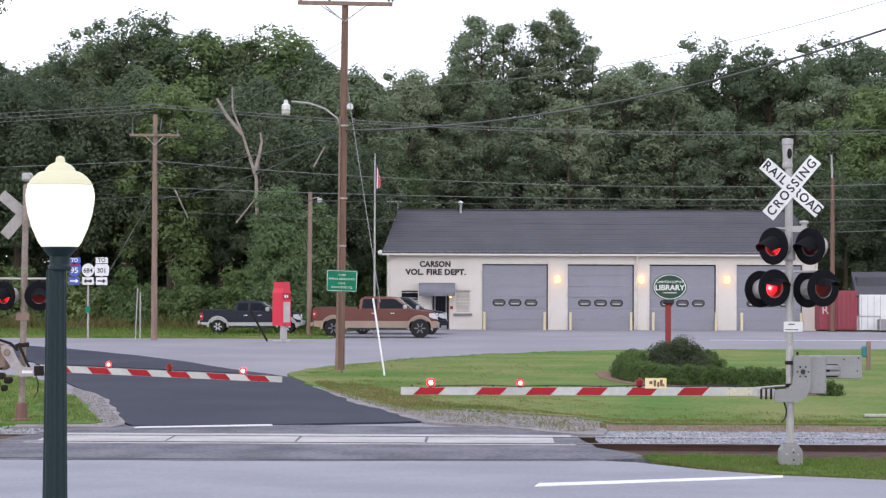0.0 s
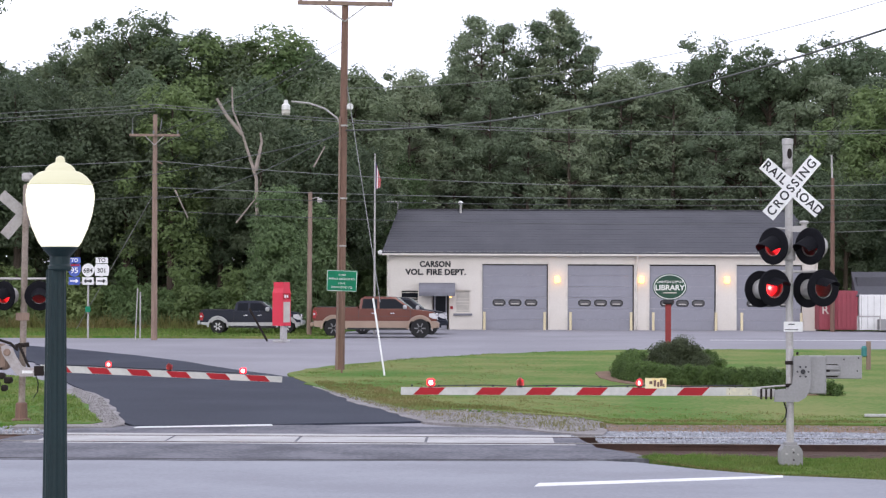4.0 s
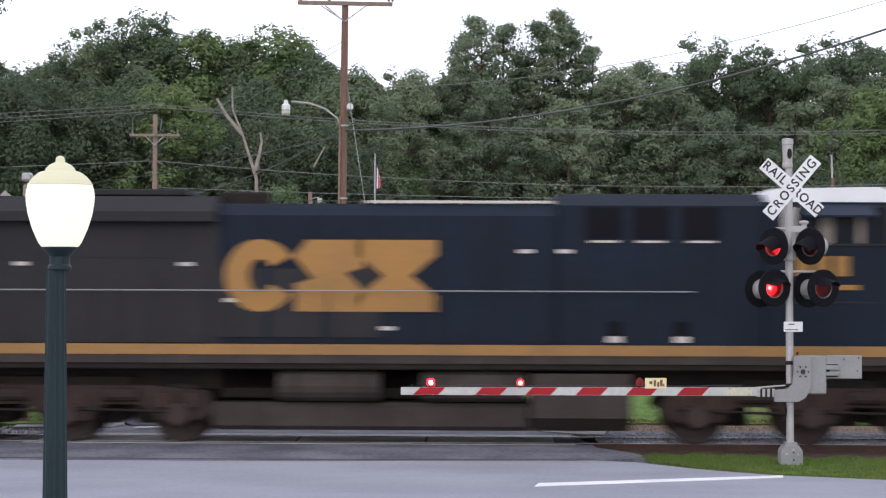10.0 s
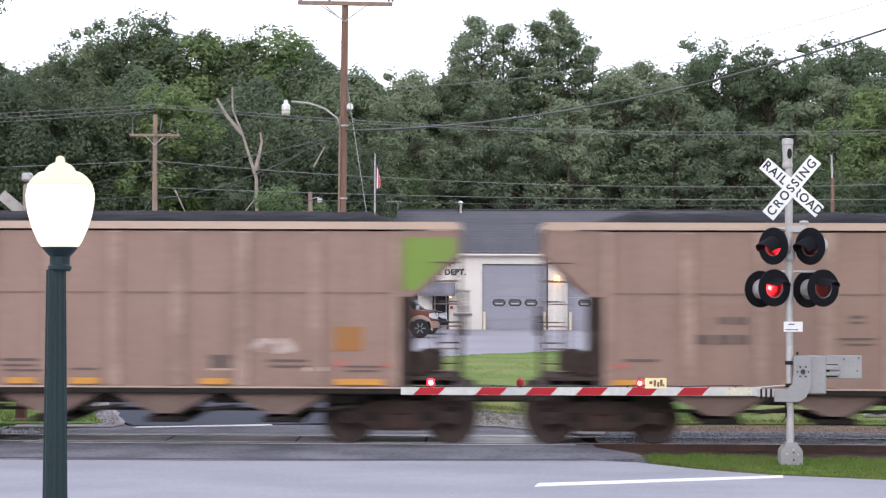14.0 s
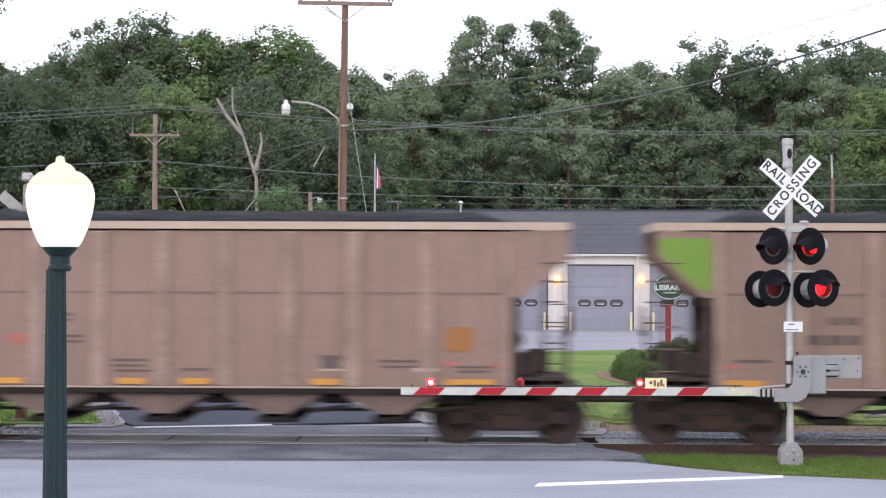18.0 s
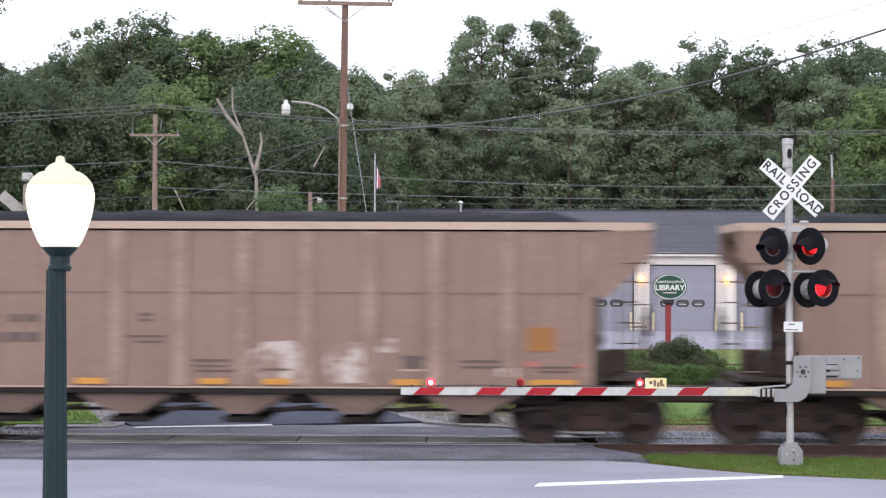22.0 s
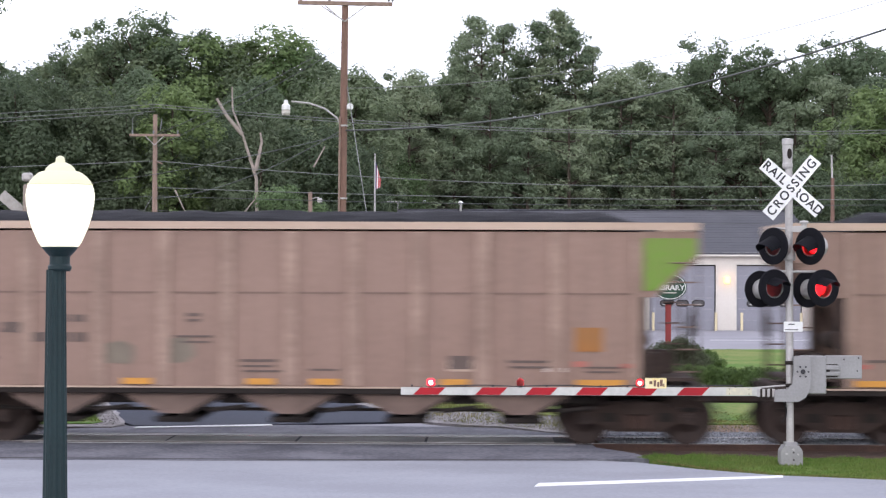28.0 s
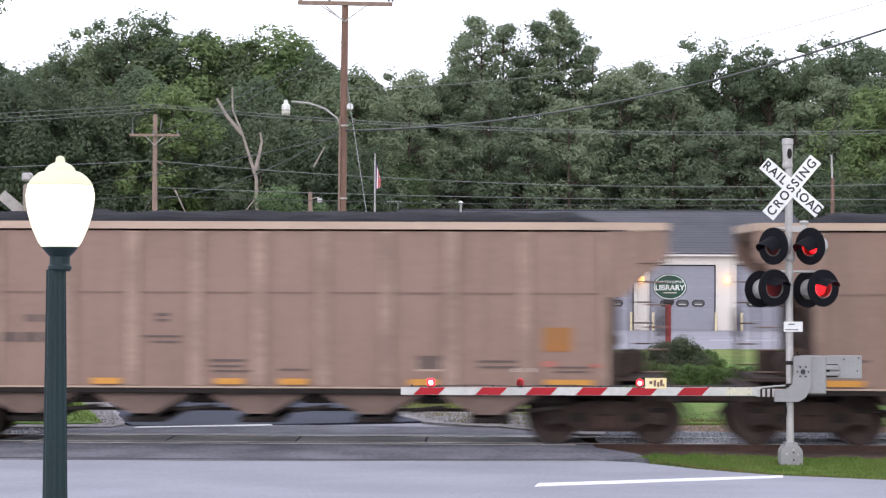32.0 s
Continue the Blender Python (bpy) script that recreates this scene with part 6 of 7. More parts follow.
def pickup(m, label, paint, lower, length, wb, height, rim, bed, cabin, belt, bedtop, hood, split, r=0.43, kind="pickup truck"):
    """A crew-cab pickup facing +x, on its wheels at z = 0."""
    s = thing("pickup_truck", m, label, kind, "parked trucks")
    L, w2 = length / 2, 0.98
    rf, rr = wb / 2 + 0.08, -wb / 2 + 0.08
    ax = r + 0.09
    c0 = -L + bed      # back of the cab
    c1 = c0 + cabin    # foot of the windscreen

    def arch(cx, z0):
        a0 = math.asin(max(-0.9, min(0.95, (z0 - r) / ax)))
        return [(cx + ax * math.cos(t), r + ax * math.sin(t)) for t in np.linspace(a0, math.pi - a0, 11)]
    sill = 0.48 * height / 1.95
    low = [(-L + 0.04, split), (L - 0.1, split), (L - 0.02, split - 0.08), (L - 0.08, sill)] + arch(rf, sill) + arch(rr, sill) + [(-L + 0.06, sill + 0.06)]
    bm = bmesh.new()
    prism(bm, low, -w2 - 0.004, w2 + 0.004)
    part("lower_body", bm, lower, s, "contrasting lower body")
    up = [(-L + 0.02, split + 0.004), (-L, 0.9 * bedtop / 1.4), (-L + 0.03, bedtop - 0.03), (-L + 0.08, bedtop), (c0 - 0.03, bedtop + 0.01), (c0 - 0.02, belt), (c1, belt), (c1 + 0.12, hood + 0.02), (L - 0.55, hood - 0.03), (L - 0.18, hood - 0.1), (L - 0.06, hood - 0.24), (L - 0.04, split + 0.004)]
    if split < r + ax:
        up += arch(rf, split + 0.004) + arch(rr, split + 0.004)
    bm = bmesh.new()
    prism(bm, up, -w2 - 0.012, w2 + 0.012)
    rim_edges = [e for e in bm.edges if all(abs(abs(v.co.y) - w2 - 0.012) < 1e-4 for v in e.verts) and e.verts[0].co.y * e.verts[1].co.y > 0 and all(v.co.z > split + 0.3 for v in e.verts) and len(e.link_faces) == 2 and e.calc_face_angle(0) > 1.0]
    bmesh.ops.bevel(bm, geom=rim_edges, offset=0.05, segments=2, affect="EDGES")
    part("upper_body", bm, paint, s)
    # cab
    bm = bmesh.new()
    vs = []
    slope = 0.8 * height / 1.95
    for x, z, y in ((c0, belt, 0.95), (c1 - 0.02, belt, 0.95), (c1 - slope, height - 0.02, 0.76), (c1 - slope - 0.25, height, 0.74), (c0 + 0.25, height - 0.005, 0.74), (c0 + 0.09, height - 0.08, 0.78)):
        vs.append((bm.verts.new((x, -y, z)), bm.verts.new((x, y, z))))
    n = len(vs)
    for i in range(n):
        a, b = vs[i], vs[(i + 1) % n]
        bm.faces.new((a[0], b[0], b[1], a[1]))
    bm.faces.new([v[0] for v in vs]), bm.faces.new([v[1] for v in vs][::-1])
    bmesh.ops.bevel(bm, geom=[e for e in bm.edges if e.verts[0].co.z > belt + 0.2 and e.verts[1].co.z > belt + 0.2 and e.verts[0].co.y * e.verts[1].co.y > 0], offset=0.04, segments=2, affect="EDGES")
    part("cab", bm, paint, s)
    # side windows, slightly proud of the leaning cab sides
    mid = c0 + cabin * 0.36
    for sd in (-1, 1):
        for pts in ([(c0 + 0.14, belt + 0.03), (mid - 0.04, belt + 0.03), (mid - 0.04, height - 0.11), (c0 + 0.2, height - 0.11)],
                    [(mid + 0.06, belt + 0.03), (c1 - 0.3, belt + 0.03), (c1 - 0.34, belt + 0.12), (c1 - slope - 0.02, height - 0.11), (mid + 0.06, height - 0.11)]):
            bm = bmesh.new()
            f = [bm.verts.new((x, sd * (0.95 - 0.19 * (z - belt) / (height - belt) + 0.008), z)) for x, z in pts]
            bm.faces.new(f)
            g = bmesh.ops.extrude_face_region(bm, geom=bm.faces[:])
            bmesh.ops.translate(bm, vec=(0, -0.02 * sd, 0), verts=[v for v in g["geom"] if isinstance(v, bmesh.types.BMVert)])
            part("side_window", bm, PANE, s)
        pbox("mirror", s, SILVER, (c1 - 0.36, sd * 1.1, belt + 0.1), (0.18, 0.22, 0.2), 0.04)
        for x in (c0 + cabin * 0.28, c0 + cabin * 0.62):
            pbox("door_handle", s, CHROME, (x, sd * 1.005, belt - 0.2), (0.2, 0.03, 0.045), 0.008)
        for x in (c0, mid, c1 - 0.1):
            pbox("door_gap", s, BLACK, (x, sd * 0.9925, (belt + split) / 2 + 0.05), (0.018, 0.004, belt - split - 0.16))
        # thin black strip drawing the shade along the body crease
        pbox("body_crease", s, BLACK, (-0.2, sd * 0.9925, belt - 0.33), (length - 1.6, 0.004, 0.012))
        pbox("running_board", s, BLACK, (0.1, sd * 0.93, sill - 0.06), (wb - 1.15, 0.14, 0.07), 0.01)
        bm = bmesh.new()
        prism(bm, [(L - 0.42, hood - 0.3), (L - 0.4, hood - 0.16), (L - 0.16, hood - 0.13), (L - 0.03, hood - 0.28), (L - 0.03, hood - 0.4), (L - 0.2, hood - 0.4)], sd * 0.62, sd * 1.003)
        part("headlight", bm, LIGHTGLASS, s, "clear headlight")
        bm = bmesh.new()
        prism(bm, [(-L - 0.005, bedtop - 0.14), (-L + 0.14, bedtop - 0.14), (-L + 0.2, bedtop - 0.3), (-L + 0.14, bedtop - 0.52), (-L - 0.005, bedtop - 0.5)], sd * 0.8, sd * 1.004)
        tl = part("tail_light", bm, TAIL, s, "red tail light")
        pbox("reversing_lens", tl, LIGHTGLASS, (-L + 0.07, sd * 1.0, bedtop - 0.32), (0.1, 0.012, 0.08))
        for x in (rf, rr):
            bm = bmesh.new()
            ts = np.linspace(math.radians(-4), math.radians(184), 16)
            ring = [(x + (ax + 0.085) * math.cos(t), r + (ax + 0.08) * math.sin(t)) for t in ts] + [(x + (ax - 0.01) * math.cos(t), r + (ax - 0.01) * math.sin(t)) for t in ts[::-1]]
            prism(bm, ring, sd * 0.985, sd * 1.035)
            part("arch_trim", bm, lower, s)
            wheel_at(s, x, sd * 0.88, r, sd, rim)
            pbox("wheel_well", s, RUBBER, (x, sd * 0.55, r + 0.12), (2 * ax - 0.1, 0.5, ax), 0.05)
    bm = bmesh.new()
    f = [bm.verts.new(v) for v in ((c1 - 0.06, -0.88, belt + 0.04), (c1 - 0.06, 0.88, belt + 0.04), (c1 - slope + 0.03, 0.71, height - 0.05), (c1 - slope + 0.03, -0.71, height - 0.05))]
    bm.faces.new(f)
    g = bmesh.ops.extrude_face_region(bm, geom=bm.faces[:])
    bmesh.ops.translate(bm, vec=(0.04, 0, 0.03), verts=[v for v in g["geom"] if isinstance(v, bmesh.types.BMVert)])
    part("windscreen", bm, SCREEN, s)
    pbox("front_bumper", s, lower, (L - 0.02, 0, sill + 0.13), (0.2, 1.92, 0.26), 0.06)
    pbox("rear_bumper", s, lower, (-L - 0.04, 0, sill + 0.14), (0.18, 1.84, 0.2), 0.04)
    pbox("grille", s, CHROME, (L - 0.04, 0, hood - 0.32), (0.1, 1.2, 0.34), 0.03)
    pbox("bed_floor", s, BLACK, ((-L + c0) / 2, 0, bedtop + 0.004), (bed - 0.25, 1.7, 0.012))
    return s


pickup(pose(-3.2, 102.7, -0.04), "copper-red crew-cab pickup with tan lower body and dark wheels", COPPER, TAN, 5.92, 4.08, 1.95, ALLOY_DARK, 2.18, 2.55, 1.36, 1.44, 1.32, 0.8, 0.46)
pickup(pose(-9.35, 105.5, 0.05), "dark blue pickup truck with silver lower trim parked on grass", NAVY, SILVER, 4.95, 3.35, 1.6, ALLOY, 1.66, 2.0, 1.1, 1.16, 1.1, 0.56, 0.35)
pickup(pose(-2.4, 108.5, -0.04), "dark parked car half hidden behind the copper pickup", NAVY, NAVY, 5.2, 3.4, 1.85, ALLOY, 1.2, 2.9, 1.25, 1.3, 1.2, 0.7, 0.38)


# ---- poles, signs, street furniture ----
def wire(name, a, b, sag, r, material, label="thin overhead cable between poles"):
    bm = bmesh.new()
    a, b = Vector(a), Vector(b)
    n = 18
    pts = [a.lerp(b, i / n) - Vector((0, 0, sag * 4 * (i / n) * (1 - i / n))) for i in range(n + 1)]
    tube(bm, pts, r, 4)
    return tagged(finish(name, bm, material), label, "cable")


def utility_pole():
    s = thing("utility_pole", pose(-3.25, 67.86, 0), "tall brown wooden utility pole with crossarm and street light arm", "utility pole")
    bm = bmesh.new()
    rod(bm, (0, 0, -0.2), (0.13, 0, 11.66), 0.15, 0.105, 16)
    part("pole", bm, POLE, s, smooth=False)
    bm = bmesh.new()
    box(bm, (0, 0, 0), (3.0, 0.1, 0.13), pose(0.13, -0.14, 11.58, 0, 0.9, 0), 0.01)
    part("crossarm", bm, POLE_GREY, s)
    for x in (-0.62, 0.66, -0.75):
        prod("arm_brace", s, GALV, (0.12, -0.2, 11.0), (x + 0.13, -0.2, 11.5), 0.02, n=6)
    for x in (-1.4, -0.5, 1.5, 1.38):
        bm = bmesh.new()
        lathe(bm, [(0.02, 0), (0.05, 0.04), (0.03, 0.07), (0.05, 0.1), (0.02, 0.15)], 10, Matrix.Translation((x + 0.13, -0.14, 11.64)))
        part("insulator", bm, WIRE_PALE, s)
    # conduit down the pole
    prod("conduit", s, POLE_GREY, (-0.08, -0.15, 0), (-0.02, -0.14, 8.0), 0.03, n=8)
    for z in (2.6, 3.9, 5.4, 7.7):
        prod("pole_band", s, GALV, (0.005 + z * 0.011, 0, z), (0.005 + z * 0.011, 0, z + 0.05), 0.15, n=16)
    # cobra-head light on a bent arm
    bm = bmesh.new()
    tube(bm, [(0.0, -0.1, 7.7), (-0.1, -0.15, 7.95), (-0.5, -0.2, 8.25), (-1.0, -0.2, 8.42), (-1.55, -0.2, 8.47)], 0.03, 8)
    part("lamp_arm", bm, GALV, s)
    bm = bmesh.new()
    lathe(bm, [(0.05, 0.32), (0.07, 0.2), (0.13, 0.16), (0.14, 0.02), (0.12, 0.0)], 16, Matrix.Translation((-1.72, -0.2, 8.2)))
    part("lamp_housing", bm, WHITE, s)
    bm = bmesh.new()
    lathe(bm, [(0.13, 0.0), (0.14, -0.1), (0.11, -0.16), (0.02, -0.17)], 16, Matrix.Translation((-1.72, -0.2, 8.2)))
    part("lamp_glass", bm, CURTAIN, s)
    bm = bmesh.new()
    lathe(bm, [(0.02, -0.1), (0.1, -0.06), (0.1, 0.07), (0.03, 0.12)], 12, Matrix.Translation((0.3, -0.2, 8.3)))
    part("white_bulb", bm, WHITE, s)
    # guy cable with white guard
    prod("guy_cable", s, STEELWIRE, (0.2, 0, 9.0), (1.36, -3.2, 2.2), 0.012, n=5)
    prod("guy_guard", s, WHITE, (1.13, -2.6, 2.3), (1.52, -3.7, 0.0), 0.03, n=8, label="white plastic guy guard")


utility_pole()


def county_sign():
    s = thing("road_sign", pose(-3.08, 65.5, 0), "green county line sign with white lettering on a steel post", "road sign")
    prod("post", s, POLE, (0, 0.06, 0), (0, 0.06, 2.6), 0.03, n=8)
    t = pose(0, 0, 2.83, 0, 2, 0)
    p = pbox("panel", s, GREEN_SIGN, (0, 0, 0), (0.92, 0.015, 0.64), 0.004, t)
    bm = bmesh.new()
    for c, q in (((0, -0.009, 0.305), (0.9, 0.003, 0.012)), ((0, -0.009, -0.305), (0.9, 0.003, 0.012)), ((0.447, -0.009, 0), (0.012, 0.003, 0.6)), ((-0.447, -0.009, 0), (0.012, 0.003, 0.6))):
        box(bm, c, q, t)
    part("border", bm, WHITE, p)
    for z, tx, sz in ((0.18, "ENTER", 0.075), (0.055, "PRINCE GEORGE CO", 0.085), (-0.08, "LEAVE", 0.075), (-0.2, "DINWIDDIE CO", 0.09)):
        words(tx, sz, WHITE, p, t @ Matrix.Translation((0, -0.012, z)) @ UP, 0.001, bold=0.0)


county_sign()


def route_signs():
    s = thing("route_sign_assembly", pose(-16.1, 97.4, 0.15), "cluster of route marker signs on one steel post", "road sign")
    prod("post", s, GALV, (0, 0.06, -0.15), (0, 0.06, 3.0), 0.045, n=8)
    prod("cross_bar", s, GALV, (-0.9, 0.05, 2.4), (0.9, 0.05, 2.4), 0.025, n=6)
    for i, (x, num, blue) in enumerate(((-0.62, "95", True), (0.0, "684", False), (0.62, "301", False))):
        if num != "684":
            q = pbox("to_plate", s, BLUE_SIGN if blue else WHITE, (x, 0, 3.42), (0.56, 0.012, 0.26), 0.003)
            words("TO", 0.24, WHITE if blue else BLACK, q, Matrix.Translation((x, -0.009, 3.42)) @ UP, 0.001)
        bm = bmesh.new()
        if blue:
            pts = [(-0.3, 0.2), (-0.22, 0.3), (0, 0.26), (0.22, 0.3), (0.3, 0.2), (0.29, -0.05), (0.2, -0.24), (0, -0.33), (-0.2, -0.24), (-0.29, -0.05)]
        elif num == "684":
            pts = [(0.28 * math.cos(t), 0.3 * math.sin(t)) for t in np.linspace(0, 2 * math.pi, 24, endpoint=False)]
        else:
            pts = [(-0.34, 0.12), (-0.28, 0.22), (-0.26, 0.29), (0, 0.27), (0.26, 0.29), (0.28, 0.22), (0.34, 0.12), (0.32, -0.12), (0.3, -0.26), (0.08, -0.26), (0, -0.31), (-0.08, -0.26), (-0.3, -0.26), (-0.32, -0.12)]
        prism(bm, pts, -0.006, 0.006, Matrix.Translation((x, 0, 2.98)))
        q = part("shield", bm, BLUE_SIGN if blue else WHITE, s, "blue shield" if blue else "white route shield")
        if blue:
            pbox("shield_top", q, RED, (x, -0.0085, 3.2), (0.46, 0.004, 0.08))
        words(num, 0.36 if len(num) < 3 else 0.29, WHITE if blue else BLACK, q, Matrix.Translation((x, -0.01, 2.95)) @ UP, 0.002, wide=1.0)
        q = pbox("arrow_plate", s, BLUE_SIGN if blue else WHITE, (x, 0, 2.48), (0.52, 0.012, 0.34), 0.003)
        bm = bmesh.new()
        if num == "684":
            prism(bm, [(-0.2, 0), (-0.08, 0.1), (-0.08, 0.035), (0.08, 0.035), (0.08, 0.1), (0.2, 0), (0.08, -0.1), (0.08, -0.035), (-0.08, -0.035), (-0.08, -0.1)], -0.011, -0.007, Matrix.Translation((x, 0, 2.48)))
        else:
            prism(bm, [(-0.19, 0.03), (0.06, 0.03), (0.06, 0.1), (0.2, 0), (0.06, -0.1), (0.06, -0.03), (-0.19, -0.03)], -0.011, -0.007, Matrix.Translation((x, 0, 2.48)))
        part("arrow", bm, WHITE if blue else BLACK, q)
    pbox("green_marker", s, GREEN_SIGN, (0, 0, 1.2), (0.24, 0.012, 0.26), 0.003)


route_signs()


def library_sign():
    s = thing("library_sign", pose(6.88, 65.5, 0), "oval dark green library sign with white lettering on a red post", "sign")
    bm = bmesh.new()
    box(bm, (0, 0.05, 1.1), (0.17, 0.14, 2.4), None, 0.012)
    part("post", bm, REDPOST, s, "red post")
    bm = bmesh.new()
    lathe(bm, [(0.5, -0.03), (0.52, -0.02), (0.52, 0.02), (0.5, 0.03)], 48, Matrix.Translation((0.04, 0, 2.68)) @ UP @ Matrix.Diagonal((1, 0.77, 1, 1)))
    p = part("oval_board", bm, DARKGREEN_SIGN, s, "dark green oval board")
    bm = bmesh.new()
    lathe(bm, [(0.492, 0.03), (0.492, 0.034), (0.46, 0.034)], 48, Matrix.Translation((0.04, 0, 2.68)) @ UP @ Matrix.Diagonal((1, 0.77, 1, 1)))
    part("white_rim", bm, WHITE, p, "thin white rim line")
    bm = bmesh.new()
    lathe(bm, [(0.468, 0.03), (0.468, 0.036), (0.45, 0.038)], 48, Matrix.Translation((0.04, 0, 2.68)) @ UP @ Matrix.Diagonal((1, 0.76, 1, 1)))
    part("oval_face", bm, DARKGREEN_SIGN, p, "dark green face")
    words("LIBRARY", 0.225, WHITE, p, Matrix.Translation((0.04, -0.042, 2.65)) @ UP, 0.002, wide=1.05, bold=0.03)
    words("CARSON DEPOT", 0.1, WHITE, p, Matrix.Translation((0.04, -0.042, 2.83)) @ UP, 0.002, wide=1.1)
    pbox("text_bar", p, CURTAIN, (0.04, -0.041, 2.5), (0.42, 0.003, 0.035))
    pbox("planter_bracket", s, BLACK, (0.0, -0.02, 2.22), (0.34, 0.2, 0.14), 0.03)


library_sign()


def kiosk():
    s = thing("newspaper_stand", pose(-7.13, 95.0, 0.0), "tall red box with a pale front panel on a post", "kiosk")
    t = pose(0, 0, 0, 0, 0, -38)
    bm = bmesh.new()
    prism(bm, [(-0.27, 0.7), (-0.27, 2.15), (-0.2, 2.35), (-0.2, 2.62), (0.2, 2.62), (0.2, 2.35), (0.27, 2.15), (0.27, 0.7)], -0.3, 0.3, t @ pose(0, 0, 0, 0, 0, 90))
    part("case", bm, REDBOX, s, "bright red case")
    pbox("front_panel", s, CURTAIN, (0.306, 0.0, 1.3), (0.02, 0.42, 0.9), 0.004, t)
    q = pbox("sign_panel", s, RED, (0.308, 0.0, 2.0), (0.02, 0.5, 0.26), 0.003, t)
    for y in (-0.12, 0.02):
        pbox("text_bar", q, WHITE, (0.32, y, 2.0), (0.006, 0.1, 0.13), 0.0, t)
    pbox("stand", s, CONCRETE, (0.12, 0, 0.33), (0.22, 0.26, 0.75), 0.02, t)
    pbox("base", s, CONCRETE, (0, 0, -0.02), (0.6, 0.5, 0.14), 0.02, t)


kiosk()


def far_poles():
    s = thing("utility_pole", pose(-13.09, 97.4, 0.05), "weathered utility pole with double crossarm and fuse brackets", "utility pole")
    prod("pole", s, POLE_GREY, (0, 0, -0.2), (0, 0, 10.15), 0.145, 0.1, 14)
    pbox("crossarm", s, POLE_GREY, (0, -0.14, 9.2), (2.3, 0.1, 0.11), 0.01)
    for x in (-0.4, 0.4):
        prod("arm_brace", s, GALV, (0, -0.18, 8.75), (x, -0.18, 9.15), 0.018, n=6)
    for x in (-1.0, -0.05, 1.05):
        prod("insulator", s, WIRE_PALE, (x, -0.14, 9.25), (x, -0.14, 9.42), 0.04, n=8)
    prod("fuse_rod", s, WIRE_PALE, (0.25, -0.1, 9.4), (0.32, -0.1, 9.95), 0.025, n=6)
    bm = bmesh.new()
    tube(bm, [(-1.0, -0.14, 9.3), (-1.0, -0.14, 9.95), (-0.9, -0.1, 10.1), (-0.5, -0.1, 10.2)], 0.015, 5)
    part("jumper_cable", bm, WIRE_PALE, s)
    prod("side_arm", s, POLE_GREY, (0, -0.15, 8.05), (0.35, -0.15, 7.9), 0.03, n=6)
    prod("guy_cable", s, STEELWIRE, (0, -0.1, 6.6), (-4.2, 4.0, 0.3), 0.015, n=5)
    s = thing("light_pole", pose(-6.39, 102.7, 0.05), "plain wooden pole with a small yard light", "light pole")
    prod("pole", s, POLE_GREY, (0, 0, -0.2), (0.03, 0, 6.85), 0.125, 0.1, 14)
    bm = bmesh.new()
    tube(bm, [(0.05, 0, 6.5), (0.3, 0, 6.6), (0.45, 0, 6.58)], 0.025, 6)
    part("lamp_arm", bm, GALV, s)
    pbox("yard_light", s, GALV, (0.48, 0, 6.45), (0.24, 0.2, 0.22), 0.04)
    s = thing("flagpole", pose(-3.36, 105.5, 0.0), "tall grey metal flagpole with a limp flag", "flagpole")
    prod("pole", s, GALV, (0, 0, -0.1), (0, 0, 8.8), 0.06, 0.035, 12)
    ball = bmesh.new()
    lathe(ball, [(0.01, -0.06), (0.06, 0), (0.01, 0.06)], 10, Matrix.Translation((0, 0, 8.85)))
    part("finial", ball, GALV, s)
    # limp flag in folded strips
    for k in range(7):
        bm = bmesh.new()
        z1 = 8.45 - 0.12 * k
        prism(bm, [(0.05 + 0.03 * k, z1 + 0.05), (0.085 + 0.035 * k, z1 - 0.1), (0.07 + 0.033 * k, z1 - 1.35 + 0.14 * k), (0.03 + 0.03 * k, z1 - 1.25 + 0.14 * k)], -0.02 + 0.03 * (k % 2), 0.0 + 0.03 * (k % 2))
        part("flag_fold", bm, FLAGBLUE if k < 1 else (FLAGRED if k % 3 != 2 else WHITE), s)
    s = thing("utility_pole", pose(20.9, 115.2, 0.0), "distant wooden pole with a white upper pipe", "utility pole")
    prod("pole", s, POLE, (0, 0, -0.1), (0, 0, 8.2), 0.13, 0.1, 12)
    prod("pipe", s, GALV, (-0.02, 0, 8.2), (-0.06, 0, 9.45), 0.05, n=8)
    s = thing("marker_post", pose(-13.75, 97.6, 0.05), "pair of thin metal posts", "post")
    prod("post", s, GALV, (0, 0, -0.1), (0, 0, 2.1), 0.035, n=8)
    prod("post", s, GALV, (-0.22, 0, -0.1), (-0.12, 0, 2.25), 0.03, n=8)
    s = thing("guy_cable_guard", pose(-8.1, 95.2, 0.0), "dark guy cable guard slanting to the ground", "guy cable")
    prod("guard", s, DARK, (0.33, 0, 0.0), (-0.48, 0, 1.45), 0.05, n=8)


far_poles()
# overhead cables
P1, P2 = Vector((-3.12, 67.86, 0)), Vector((-13.09, 97.4, 0))
for z0, z1, sag, r in ((9.5, 10.66, 0.05, 0.012), (9.15, 10.5, 0.05, 0.012), (8.95, 10.35, 0.05, 0.012), (7.3, 8.1, 0.06, 0.014), (5.6, 6.5, 0.12, 0.013)):
    wire("overhead_cable", (-34, 97.4, z0), (-13.09, 97.4, z1), sag, r, WIRE_PALE if z1 > 7 else WIRE)
